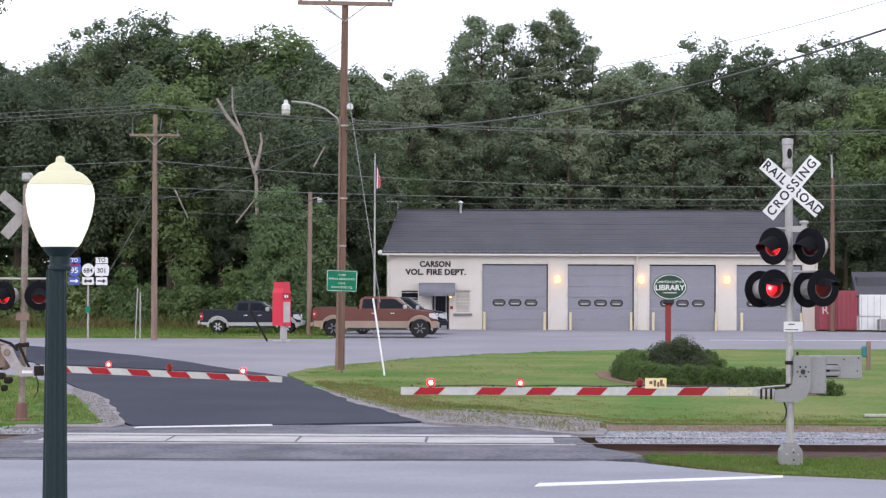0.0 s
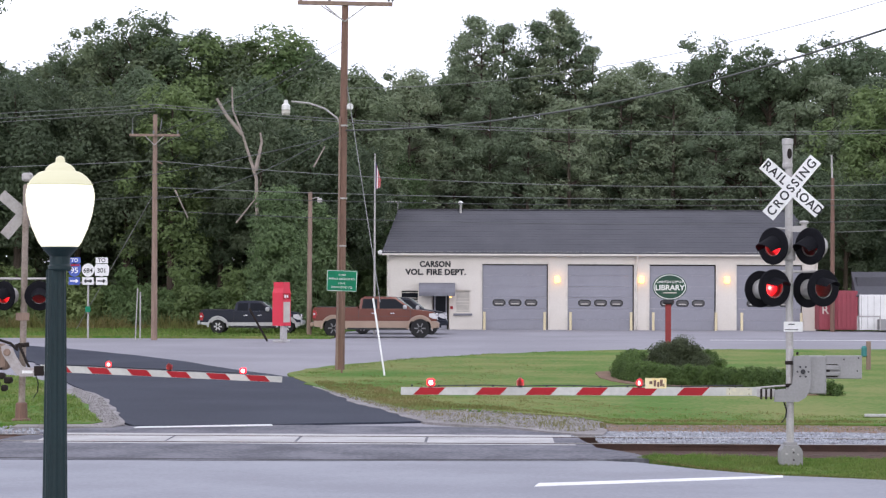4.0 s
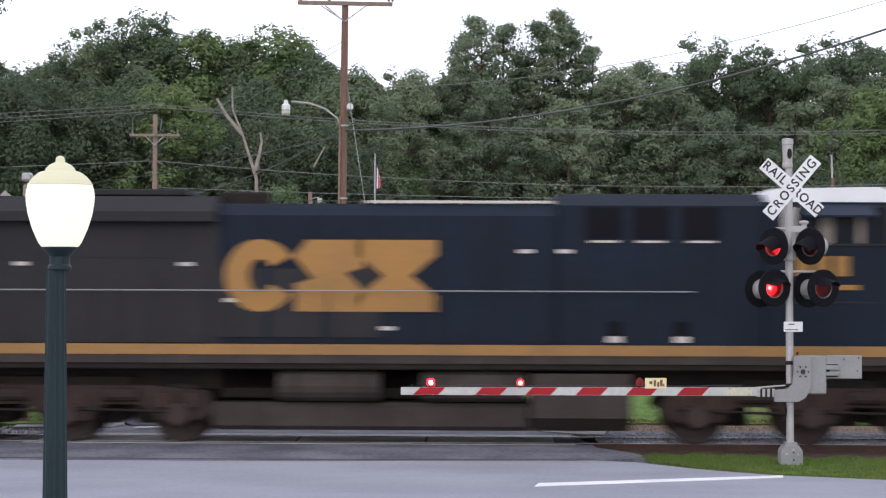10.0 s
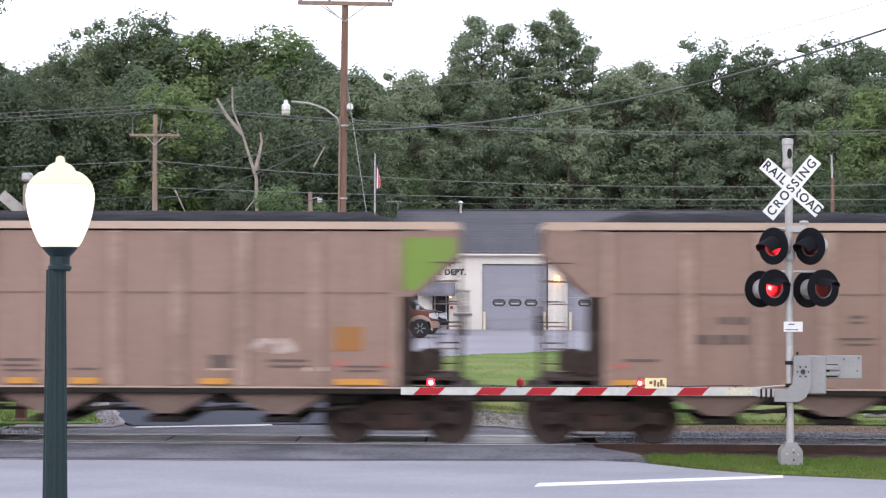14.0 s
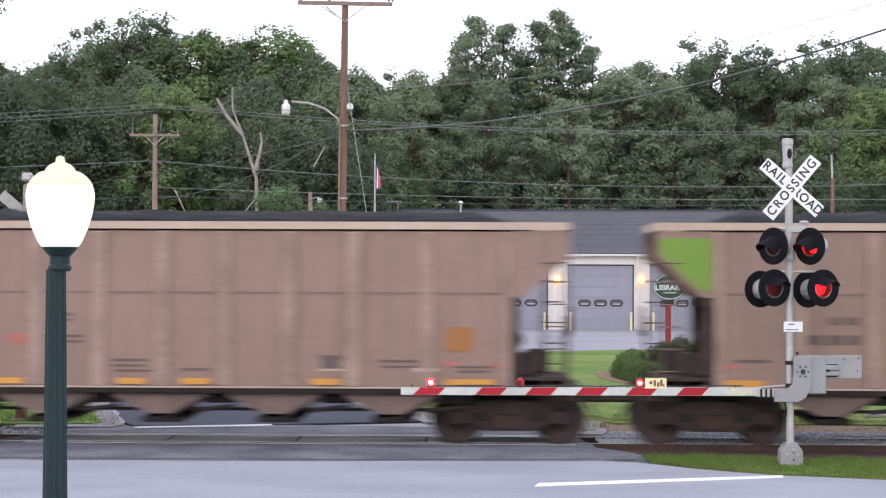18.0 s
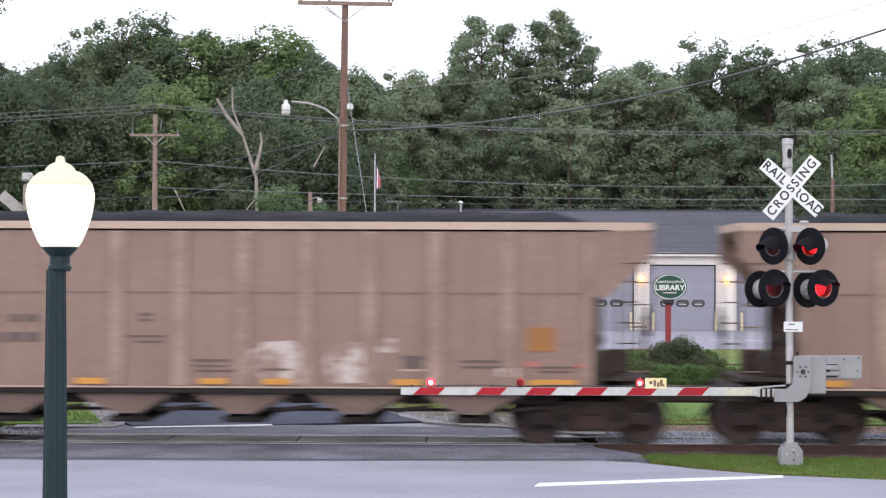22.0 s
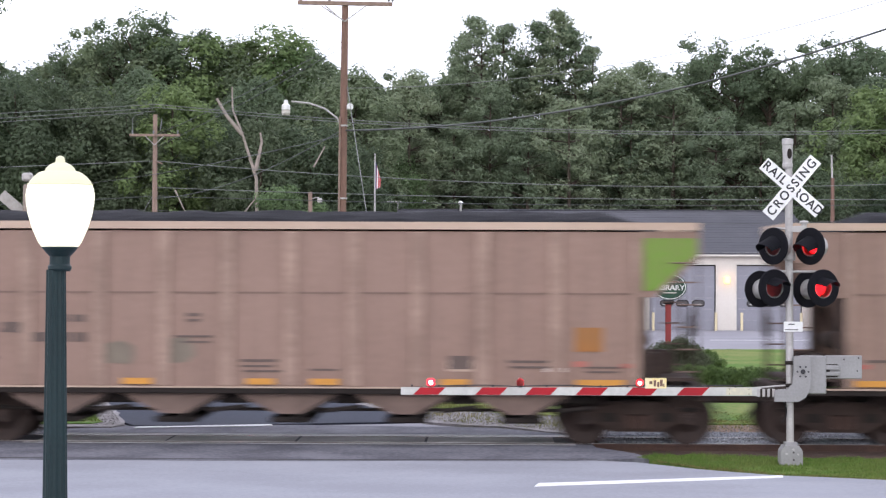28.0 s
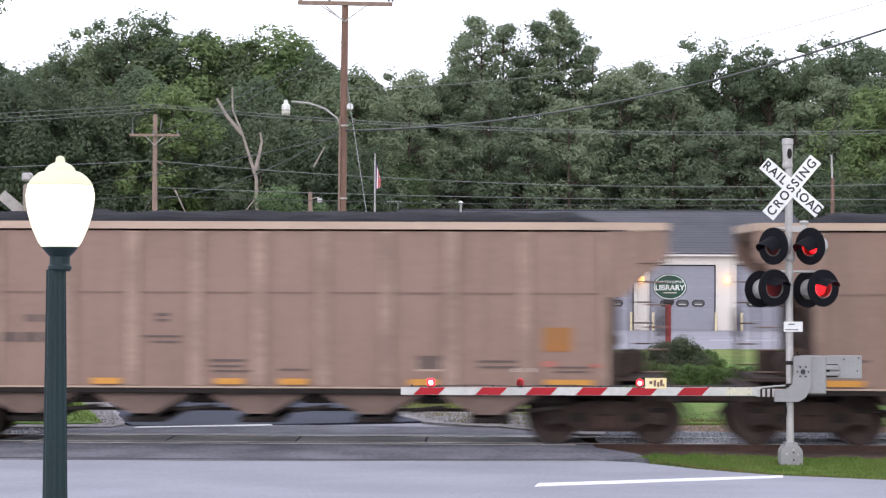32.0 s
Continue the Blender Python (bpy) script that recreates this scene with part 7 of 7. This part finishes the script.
for z0, z1, sag, r in ((10.66, 10.62, 1.15, 0.014), (10.53, 10.45, 1.12, 0.014), (8.1, 8.2, 1.15, 0.014), (6.89, 6.85, 0.45, 0.013), (6.5, 6.6, 0.4, 0.012), (5.85, 6.4, 0.8, 0.014)):
    wire("overhead_cable", (-13.09, 97.4, z0), (37, 97.4, z1), sag, r, WIRE_PALE if z0 > 6.8 else WIRE)
wire("service_cable", (-3.1, 67.8, 7.57), (16.5, 55, 11.39), 1.10, 0.03, WIRE, "thick black overhead cable")
wire("service_cable", (-3.1, 67.8, 8.91), (16.5, 55, 11.93), 1.02, 0.01, WIRE_PALE)
wire("service_cable", (-13.09, 97.4, 6.4), (-3.2, 67.9, 7.6), 0.5, 0.014, WIRE)
wire("service_cable", (-13.09, 97.4, 8.7), (-3.25, 67.9, 10.19), 0.1, 0.012, WIRE)
wire("service_cable", (-13.09, 97.4, 9.25), (-3.25, 67.9, 10.37), 0.12, 0.012, WIRE)
wire("service_cable", (-17.9, 110, 7.6), (-3.25, 67.9, 7.42), 0.15, 0.012, WIRE)
wire("service_cable", (20.9, 115.2, 5.3), (32, 112, 6.6), 0.3, 0.014, WIRE_PALE)


def right_side():
    s = thing("shipping_container", pose(21.3, 115.6, 0.05), "dull red steel storage container", "container")
    pbox("body", s, CONTAINER, (0, 1.2, 1.05), (2.1, 2.4, 2.1), 0.02)
    for i in range(9):
        pbox("corrugation", s, CONTAINER, (-0.95 + 0.238 * i, -0.015, 1.05), (0.11, 0.04, 1.95), 0.01)
    words("R", 0.62, CHALK, s, Matrix.Translation((-0.72, -0.045, 1.05)) @ UP, 0.002)
    s = thing("garden_shed", pose(23.7, 115.4, 0.05), "white shed with a dark gable roof", "shed")
    pbox("wall", s, WHITE, (0, 1.5, 0.95), (2.6, 3.0, 1.9), 0.01)
    for i in range(8):
        pbox("board_gap", s, ALU, (-1.2 + 0.34 * i, -0.004, 0.95), (0.02, 0.006, 1.8))
    pbox("roof", s, SHINGLE, (0, 0.9, 2.45), (2.9, 2.0, 0.1), 0.01, pose(0, 0, 0, 0, 0, 0) @ Matrix.Translation((0, 0.9, 2.45)) @ pose(0, 0, 0, 40, 0, 0) @ Matrix.Translation((0, -0.9, -2.45)))
    pbox("gable", s, SHINGLE, (0, 1.5, 2.4), (2.6, 1.6, 0.9), 0.02)
    prod("handrail", s, GALV, (-1.6, -1.0, 0.75), (-0.4, -1.0, 0.75), 0.04, n=8)
    for x in (-1.6, -0.4):
        prod("rail_post", s, GALV, (x, -1.0, 0), (x, -1.0, 0.75), 0.04, n=8)
    pbox("step", s, ALU, (0.4, -0.6, 0.3), (1.6, 0.8, 0.6), 0.03)
    s = thing("wooden_post", pose(13.7, 69.1, 0), "short weathered wooden post with a teal hose reel", "post")
    bm = bmesh.new()
    box(bm, (0, 0, 0.45), (0.14, 0.12, 0.96), None, 0.015)
    part("post", bm, POLE_GREY, s)
    bm = bmesh.new()
    lathe(bm, [(0.02, -0.2), (0.09, -0.16), (0.09, 0.1), (0.05, 0.16)], 12, Matrix.Translation((-0.15, -0.05, 0.62)))
    part("hose_reel", bm, TEAL, s)
    s = thing("concrete_pad", pose(14.3, 62.5, 0.03), "low pale concrete slab on the lawn", "slab")
    pbox("slab", s, CONCRETE, (0.6, 0, 0.04), (2.4, 2.0, 0.12), 0.02)
    s = thing("concrete_edging", pose(10.0, 46.3, 0.03), "thin pale concrete edging in the grass", "edging")
    pbox("edging", s, CONCRETE, (0.6, 0, 0.03), (3.0, 0.12, 0.06), 0.01)


right_side()


# ---- plants ----
def leaf_cloud(centres, radii, counts, size, up=0.45, squash=0.8, axis=False):
    """Small leaves strewn on the shells of many clumps: vertices and faces. With axis, mostly on the side away from the trunk."""
    vs, base = [], 0
    for c, r, n in zip(centres, radii, counts):
        d = rng.normal(size=(n, 3))
        d /= np.linalg.norm(d, axis=1)[:, None]
        if axis:
            o = np.array((c[0], c[1], 0.9))
            o /= np.linalg.norm(o)
            k = np.minimum(d @ o + 0.2, 0)
            d -= 1.8 * k[:, None] * o
            d /= np.linalg.norm(d, axis=1)[:, None]
        p = np.array(c) + d * r * rng.uniform(0.55, 1.12, (n, 1)) * rng.uniform(0.75, 1.25, 3) * np.array([1, 1, squash])
        nrm = d + rng.normal(0, 0.38, (n, 3)) + np.array([0, 0, up])
        nrm /= np.linalg.norm(nrm, axis=1)[:, None]
        t = np.cross(nrm, rng.normal(size=(n, 3)))
        t /= np.linalg.norm(t, axis=1)[:, None]
        b = np.cross(nrm, t)
        s = size * rng.uniform(0.6, 1.3, n)[:, None]
        vs.append(np.stack([p - t * s, p + b * s * 0.8, p + t * s - b * s * 0.45], 1).reshape(-1, 3))
        base += n
    return np.concatenate(vs).tolist(), np.arange(base * 3).reshape(base, 3).tolist()


def limb(bm, a, b, r0, r1):
    mid = (Vector(a) + Vector(b)) / 2 + Vector(rng.normal(0, 0.12, 3)) * (Vector(b) - Vector(a)).length * 0.3
    rod(bm, a, mid, r0, (r0 + r1) / 2, 6)
    rod(bm, mid, b, (r0 + r1) / 2, r1, 6)


def broadleaf(name, h, w, low, material, clumps, leaves, size, label, puff=(0.16, 0.3), open_crown=False):
    """A deciduous tree: trunk with limbs, crown of many leaf clumps on an uneven egg, its inside filled unless open."""
    s = thing(name, Matrix(), label, "tree", "woodland trees")
    cs, rs, ns = [], [], []
    while len(cs) < clumps:
        u = rng.normal(size=3)
        u /= np.linalg.norm(u)
        if u[2] < -0.75:
            continue
        f = 0.85 + 0.5 * noise.noise((u[0] * 1.9 + h, u[1] * 1.9, u[2] * 1.9 + w))
        k = rng.uniform(0.25, 1.0) if open_crown else rng.uniform(0.15, 0.55) if len(cs) % 4 == 0 else rng.uniform(0.62, 0.97)
        r = w * rng.uniform(*puff)
        z = low + (h - 0.7 * r - low) * (0.5 + 0.5 * u[2] * (0.4 + 0.6 * k if open_crown else 0.75 + 0.25 * k))
        round_ = math.sqrt(1 - u[2] ** 2) ** 0.75
        cs.append((u[0] / max(0.05, math.hypot(u[0], u[1])) * w * f * k * round_, u[1] / max(0.05, math.hypot(u[0], u[1])) * w * f * k * round_, z))
        rs.append(r)
        ns.append(int(leaves * rng.uniform(0.6, 1.4)))
    bm = bmesh.new()
    r0 = 0.016 * h + 0.04
    rod(bm, (0, 0, -0.3), (0, 0, low + 0.2 * (h - low)), r0, r0 * 0.65, 9)
    rod(bm, (0, 0, low + 0.2 * (h - low)), (0.2, 0.1, h * 0.88), r0 * 0.65, r0 * 0.1, 7)
    for c in cs[::2 if open_crown else 4]:
        z = max(low * 0.8, min(c[2] - 0.6, h * 0.8) - 0.35 * math.hypot(c[0], c[1]))
        limb(bm, (0, 0, z), c, r0 * 0.2, 0.015)
    part("trunk", bm, BARK, s)
    v, f = leaf_cloud(cs, rs, ns, size, up=0.8, axis=not open_crown)
    raw("crown", v, f, material, s)
    return s


def pine(name, h, w, low, leaves, label, per=11):
    s = thing(name, Matrix(), label, "pine tree", "woodland trees")
    cs, rs, ns = [], [], []
    bm = bmesh.new()
    rod(bm, (0, 0, -0.3), (0.15, 0, h * 0.97), 0.24, 0.04, 9)
    z = low
    while z < h:
        t = (z - low) / (h - low)
        rad = w * (math.sin(math.pi * (0.18 + 0.75 * t)) ** 0.9) * rng.uniform(0.75, 1.15)
        for k in range(max(4, int(per * (1 - t * 0.6)))):
            a = rng.uniform(0, 6.28)
            d = rad * rng.uniform(0.45, 1.0)
            e = (d * math.cos(a), d * math.sin(a), z + d * 0.25 + rng.normal(0, 0.25))
            limb(bm, (0, 0, z), e, 0.035, 0.012)
            cs.append(e)
            rs.append(rng.uniform(0.45, 0.9))
            ns.append(int(leaves * rng.uniform(0.7, 1.3)))
        z += rng.uniform(0.6, 1.0)
    part("trunk", bm, BARK, s)
    v, f = leaf_cloud(cs, rs, ns, 0.12, up=0.6, squash=0.7)
    raw("crown", v, f, LEAF_C, s)
    return s


def bush(name, m, rx, ry, rz, n, size, material, label, category="shrub", clumps=40, rough=0.25, group=""):
    s = thing(name, m, label, category, group)
    cs, rs, ns = [], [], []
    for _ in range(clumps):
        u = rng.normal(size=3)
        u /= np.linalg.norm(u)
        u[2] = abs(u[2])
        f = rng.uniform(0.55, 0.9)
        cs.append((u[0] * rx * f, u[1] * ry * f, u[2] * rz * f))
        rs.append(min(rx, ry, rz) * rng.uniform(0.25, 0.42) * (1 + rough * rng.normal()))
        ns.append(n)
    rs = [max(0.05, r) for r in rs]
    v, f = leaf_cloud(cs, rs, ns, size)
    raw("foliage", v, f, material, s)
    bm = bmesh.new()
    for k in range(6):
        e = cs[k]
        rod(bm, (e[0] * 0.15, e[1] * 0.15, -0.05), e, 0.03, 0.012, 5)
    part("stems", bm, BARK, s)
    return s


def woods():
    oak = [broadleaf("oak_tree", 15, 4.2, 2.0, LEAF_A, 120, 150, 0.135, "dark green broadleaf tree in full leaf"),
           broadleaf("oak_tree", 17, 3.9, 4.0, LEAF_A, 120, 150, 0.135, "tall dark green broadleaf tree"),
           broadleaf("oak_tree", 12, 3.6, 0.8, LEAF_B, 110, 150, 0.13, "lighter green broadleaf tree at the wood's edge"),
           broadleaf("oak_tree", 19, 3.7, 7.5, LEAF_A, 120, 105, 0.125, "tall thin-crowned tree with sky showing through", (0.1, 0.2), True),
           broadleaf("oak_tree", 14, 2.8, 1.8, LEAF_B, 110, 140, 0.125, "slender light green tree", (0.17, 0.3)),
           broadleaf("oak_tree", 15, 4.0, 3.4, LEAF_G, 120, 150, 0.135, "broadleaf tree with leaf colour darkened for edge shade")]
    pines = [pine("pine_tree", 17, 2.9, 4.0, 135, "dark green pine with layered boughs"),
             pine("pine_tree", 20, 2.7, 5.0, 115, "tall pine with an open crown"),
             pine("pine_tree", 14, 2.7, 2.5, 140, "bushy dark green pine")]
    tall = {oak[0]: 15, oak[1]: 17, oak[2]: 12, oak[3]: 19, oak[4]: 14, oak[5]: 15, pines[0]: 17, pines[1]: 20, pines[2]: 14}
    first = set()

    def plant(src, x, y, sc):
        m = pose(x, y, 0, 0, 0, rng.uniform(0, 360)) @ Matrix.Diagonal((sc * rng.uniform(0.92, 1.1), sc * rng.uniform(0.92, 1.1), sc, 1))
        if src not in first:
            first.add(src)
            src.matrix_basis = m
            return
        o = copy_thing(src, Matrix.LocRotScale(m.translation, m.to_quaternion(), None))
        o.scale = m.to_scale()
    # left wood edge, mostly in the leaf colour darkened to imitate canopy shade
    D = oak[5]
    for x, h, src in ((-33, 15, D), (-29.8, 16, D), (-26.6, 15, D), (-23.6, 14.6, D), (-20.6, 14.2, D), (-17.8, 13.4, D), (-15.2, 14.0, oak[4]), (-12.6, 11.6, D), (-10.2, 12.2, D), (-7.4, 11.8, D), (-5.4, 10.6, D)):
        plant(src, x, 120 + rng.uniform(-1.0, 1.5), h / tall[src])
    for x in np.arange(-38, -2, 3.0):
        plant(oak[rng.integers(0, 2)], x + rng.normal(0, 0.6), 129 + rng.uniform(-2, 2), rng.uniform(0.82, 0.95))
    # behind the station: pines
    for x in np.arange(-2, 36, 2.4):
        plant(pines[2 if rng.random() < 0.6 else 0], x + rng.normal(0, 0.5), 134 + rng.uniform(-2, 2), rng.uniform(0.85, 0.98))
    # the skyline, tree by tree: x and height
    O, T, L, P = oak[1], oak[3], oak[4], pines[1]
    line = ((-33, 15.5, O), (-28.2, 15.6, O), (-26.4, 16.6, O), (-24.8, 18.6, T), (-23.0, 17.8, O), (-21.4, 20.0, T), (-19.6, 20.7, T), (-18.0, 20.2, T), (-16.6, 18.6, oak[2]), (-14.8, 18.2, O), (-12.9, 18.2, O),
            (-11.4, 19.3, L), (-9.9, 18.4, L), (-8.2, 17.4, O), (-6.7, 17.0, T), (-5.2, 15.4, O), (-3.7, 16.0, T), (-1.9, 17.0, T), (-0.2, 16.9, T), (1.5, 18.2, P), (2.4, 18.9, P), (3.9, 18.6, P), (5.4, 16.6, P), (6.5, 18.7, P), (7.5, 19.4, P), (8.5, 18.3, P), (9.6, 17.2, P),
            (11.2, 17.1, T), (13.4, 16.8, O), (15.4, 16.7, T), (17.5, 19.4, T), (19.2, 18.4, T), (21.2, 18.5, T), (23.4, 18.0, T), (25.0, 19.0, T), (26.8, 19.2, T), (28.6, 17.6, O), (31, 17.5, T), (34, 17, O))
    for x, h, src in line:
        plant(src, x, 140 + rng.uniform(-1.5, 1.5), h / tall[src] * 1.02)
    plant(oak[2], 28.4, 127, 1.2)
    plant(oak[2], 26.0, 127, 1.2)
    # low trees in the darkened leaf, painting shade under the light crowns
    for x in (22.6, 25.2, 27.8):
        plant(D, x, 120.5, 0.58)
    plant(oak[4], 30.2, 125, 1.0)
    for x in np.arange(21.5, 26.5, 2.6):
        plant(oak[0], x, 125 + rng.uniform(-1, 2), rng.uniform(0.6, 0.72))
    # the tree whose twigs hang into view nearby
    t = broadleaf("near_tree", 14, 3.6, 8.8, LEAF_A, 80, 170, 0.09, "broadleaf tree overhanging the road", (0.13, 0.27), True)
    t.matrix_basis = pose(-15.85, 60, 0)


woods()
# vine-clad masses at the wood's edge
for x, y, rx, rz in ((-8.6, 112.0, 1.7, 9.6), (-8.5, 112.4, 1.6, 6.4), (-6.6, 116.5, 1.5, 8.0), (-4.9, 132.5, 2.2, 11.2), (-2.6, 132, 2.3, 11.6), (-5.3, 121.5, 1.9, 10.4)):
    bush("vine_covered_tree", pose(x, y, 0), rx, rx, rz, 200, 0.09, LEAF_D, "dead tree smothered in dark green vines", "vine tree", 135, 0.3, "vine-clad trees")
# undergrowth along the wood
src = bush("undergrowth_bush", pose(-27, 115.5, 0), 1.9, 1.5, 2.6, 120, 0.12, LEAF_B, "low green undergrowth at the wood's edge", "shrub", 50, 0.3, "undergrowth")
src2 = bush("undergrowth_bush", pose(-24.6, 116.5, 0), 1.7, 1.4, 3.6, 120, 0.125, LEAF_B, "dark green undergrowth at the wood's edge", "shrub", 55, 0.3, "undergrowth")
for i, x in enumerate(np.arange(-29, -9.5, 1.5)):
    copy_thing(src if i % 2 else src2, pose(x, 115.2 + rng.uniform(-0.6, 1.6), 0, 0, 0, rng.uniform(0, 360)))
for x in np.arange(-12, 34, 5.0):
    copy_thing(src2, pose(x, 131 + rng.uniform(-1, 1), 0, 0, 0, rng.uniform(0, 360)))
# the depth of the wood, closing the view between the trunks
n = 64000
p = np.stack([rng.uniform(-42, 42, n), rng.uniform(143, 156, n), rng.uniform(0, 1, n) ** 0.62], 1)
top = 15.2 + 0.9 * np.sin(p[:, 0] * 0.9) + 0.8 * np.sin(p[:, 0] * 0.37 + 1) - 3.0 * np.exp(-((p[:, 0] - 6.0) / 1.6) ** 2)
p[:, 2] *= top
v, f = leaf_cloud(p[::8].tolist(), [0.9] * (n // 8), [20] * (n // 8), 0.3)
tagged(raw("far_woods", v, f, LEAF_C), "dense dark green foliage deep in the wood", "woods", kind="stuff")
# understorey, its forest shade put into the leaf colour
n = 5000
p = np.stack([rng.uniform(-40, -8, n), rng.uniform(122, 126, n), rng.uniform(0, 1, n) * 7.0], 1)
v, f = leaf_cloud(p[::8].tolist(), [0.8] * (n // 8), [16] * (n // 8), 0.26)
tagged(raw("wood_understorey", v, f, LEAF_G), "green understorey coloured dark for shade between the trunks", "woods", kind="stuff")
# planting round the library sign
bush("round_shrub", pose(7.05, 64.6, 0), 1.05, 0.8, 1.18, 330, 0.03, LEAF_F, "dark green shrub under the library sign", "shrub", 130, 0.1)
bush("round_shrub", pose(8.2, 66.2, 0), 0.5, 0.5, 0.8, 260, 0.03, LEAF_E, "small rounded dark green shrub", "shrub", 50, 0.12)
HEDGE = [(5.95, 66.6), (5.6, 65.0), (5.5, 63.2), (5.6, 61.6), (5.85, 60.3), (6.3, 59.4), (7.3, 58.7), (8.3, 58.1), (9.0, 56.7), (9.55, 54.6)]
spots = []
for (xa, ya), (xb, yb) in zip(HEDGE, HEDGE[1:]):
    k = max(1, round(math.hypot(xb - xa, yb - ya) / 0.5))
    spots += [(xa + (xb - xa) * i / k, ya + (yb - ya) * i / k) for i in range(k)]
hedge = None
for i, (x, y) in enumerate(spots):
    tall_ = 1.4 - 0.25 * min(1.0, i / 10)
    if hedge is None:
        hedge = bush("low_hedge", pose(x, y, 0), 0.46, 0.46, 0.5, 170, 0.032, LEAF_E, "clipped low green hedge plant", "hedge", 80, 0.1, "hedge round the sign")
        o = hedge
    else:
        o = copy_thing(hedge, pose(x, y, 0, 0, 0, rng.uniform(0, 360)))
    o.scale = (1.0, 1.0, tall_ * rng.uniform(0.94, 1.06))
patch("mulch_bed", [(4.75, 66.5), (4.6, 63), (4.75, 61.2), (5.2, 59.6), (6.2, 58.5), (8.2, 57.3), (9.2, 54.4), (10, 54.6), (9.6, 60), (9.2, 66), (6.5, 68.5)], 0.04, DIRT, "brown mulch bed under the hedge", "flower bed", wob=0.12)
bush("small_shrub", pose(9.9, 54.5, 0), 0.35, 0.3, 0.4, 70, 0.04, LEAF_E, "small dark shrub on the lawn", "shrub", 20, 0.3)


def snag():
    s = thing("dead_tree", pose(-9.95, 113.0, 0), "bare grey dead tree with forked limbs", "dead tree")
    bm = bmesh.new()
    for pts in ([(0.3, 0, 0), (0.1, 0, 8.0), (-0.6, 0, 10.2), (-1.15, 0, 11.6), (-1.2, 0, 12.8)], [(-0.65, 0, 10.3), (-1.5, 0, 11.3), (-2.0, 0, 12.2)], [(0.05, 0, 8.4), (0.25, 0, 9.2), (0.38, 0, 9.9), (0.3, 0, 10.4)]):
        for i, (a, b) in enumerate(zip(pts, pts[1:])):
            rod(bm, a, b, 0.12 * 0.75 ** i, 0.12 * 0.75 ** (i + 1), 8)
    part("forked_limb", bm, DEADWOOD, s)
    for a, b in (((3.1, 0.3, 8.6), (3.7, 0.3, 9.7)), ((-0.8, -1.5, 5.6), (0.3, -1.5, 7.0)), ((-4.3, 1, 7.4), (-3.6, 1, 5.9))):
        prod("broken_branch", s, DEADWOOD, a, b, 0.05, 0.03, 6)


snag()


# ---- what moves ----
COUPLING = [(0.0, -201.9), (9.0, -50.4), (11.4, -10.07), (12.0, -0.08), (13.0, 16.83), (14.0, 33.49), (17.0, 83.66), (18.0, 100.28), (19.0, 116.88), (20.0, 133.48), (21.0, 149.96), (22.0, 166.55), (23.0, 182.98),
            (24.0, 199.48), (25.0, 215.96), (28.0, 264.6), (29.0, 280.77), (30.0, 296.84), (31.0, 312.76), (32.0, 328.84)]


def along(t):
    for (t0, x0), (t1, x1) in zip(COUPLING, COUPLING[1:]):
        if t <= t1:
            return x0 + (x1 - x0) * (t - t0) / (t1 - t0)
    return COUPLING[-1][1]


def motions():
    for thing_, off, way, sets, r in ROLLING:
        turn = pose(0, 0, 0, 0, 0, 0 if way > 0 else 180)
        walk(thing_, [(t, TRACK @ Matrix.Translation((x + off, 0, 0)) @ turn) for t, x in COUPLING])
        seen = [k / 30 for k in range(0, 961) if -24 < along(k / 30) + off < 24]
        for w in sets:
            x, z = w.location.x, w.location.z
            rows = [(0.0, pose(x, 0, z))]
            if seen:
                s0 = along(seen[0])
                if seen[0] > 0:
                    rows.append((seen[0], pose(x, 0, z)))
                else:
                    rows = [(0.0, pose(x, 0, z))]
                for t in seen[1:]:
                    rows.append((t, Matrix.Translation((x, 0, z)) @ Matrix.Rotation(way * (along(t) - s0) / r, 4, "Y")))
                if seen[-1] < 32:
                    rows.append((32.0, rows[-1][1]))
            else:
                rows.append((32.0, pose(x, 0, z)))
            walk(w, rows)
    # lamps: each reflector swings round to face the road in turn
    for lamp, lit, lag in FLASHERS:
        at = lamp.location.copy()
        a = 0.0 if lit else 180.0
        rows = [(0.0, Matrix.Translation(at) @ pose(0, 0, 0, 0, 0, a))]
        k = 0
        while True:
            t = 0.25 + lag + 0.6228 * k
            if t > 31.95:
                break
            for j in range(4):
                rows.append((t - 0.05 + j / 30, Matrix.Translation(at) @ pose(0, 0, 0, 0, 0, a + 60 * j)))
            a += 180.0
            k += 1
        rows.append((32.0, Matrix.Translation(at) @ pose(0, 0, 0, 0, 0, a)))
        walk(lamp, rows)


motions()
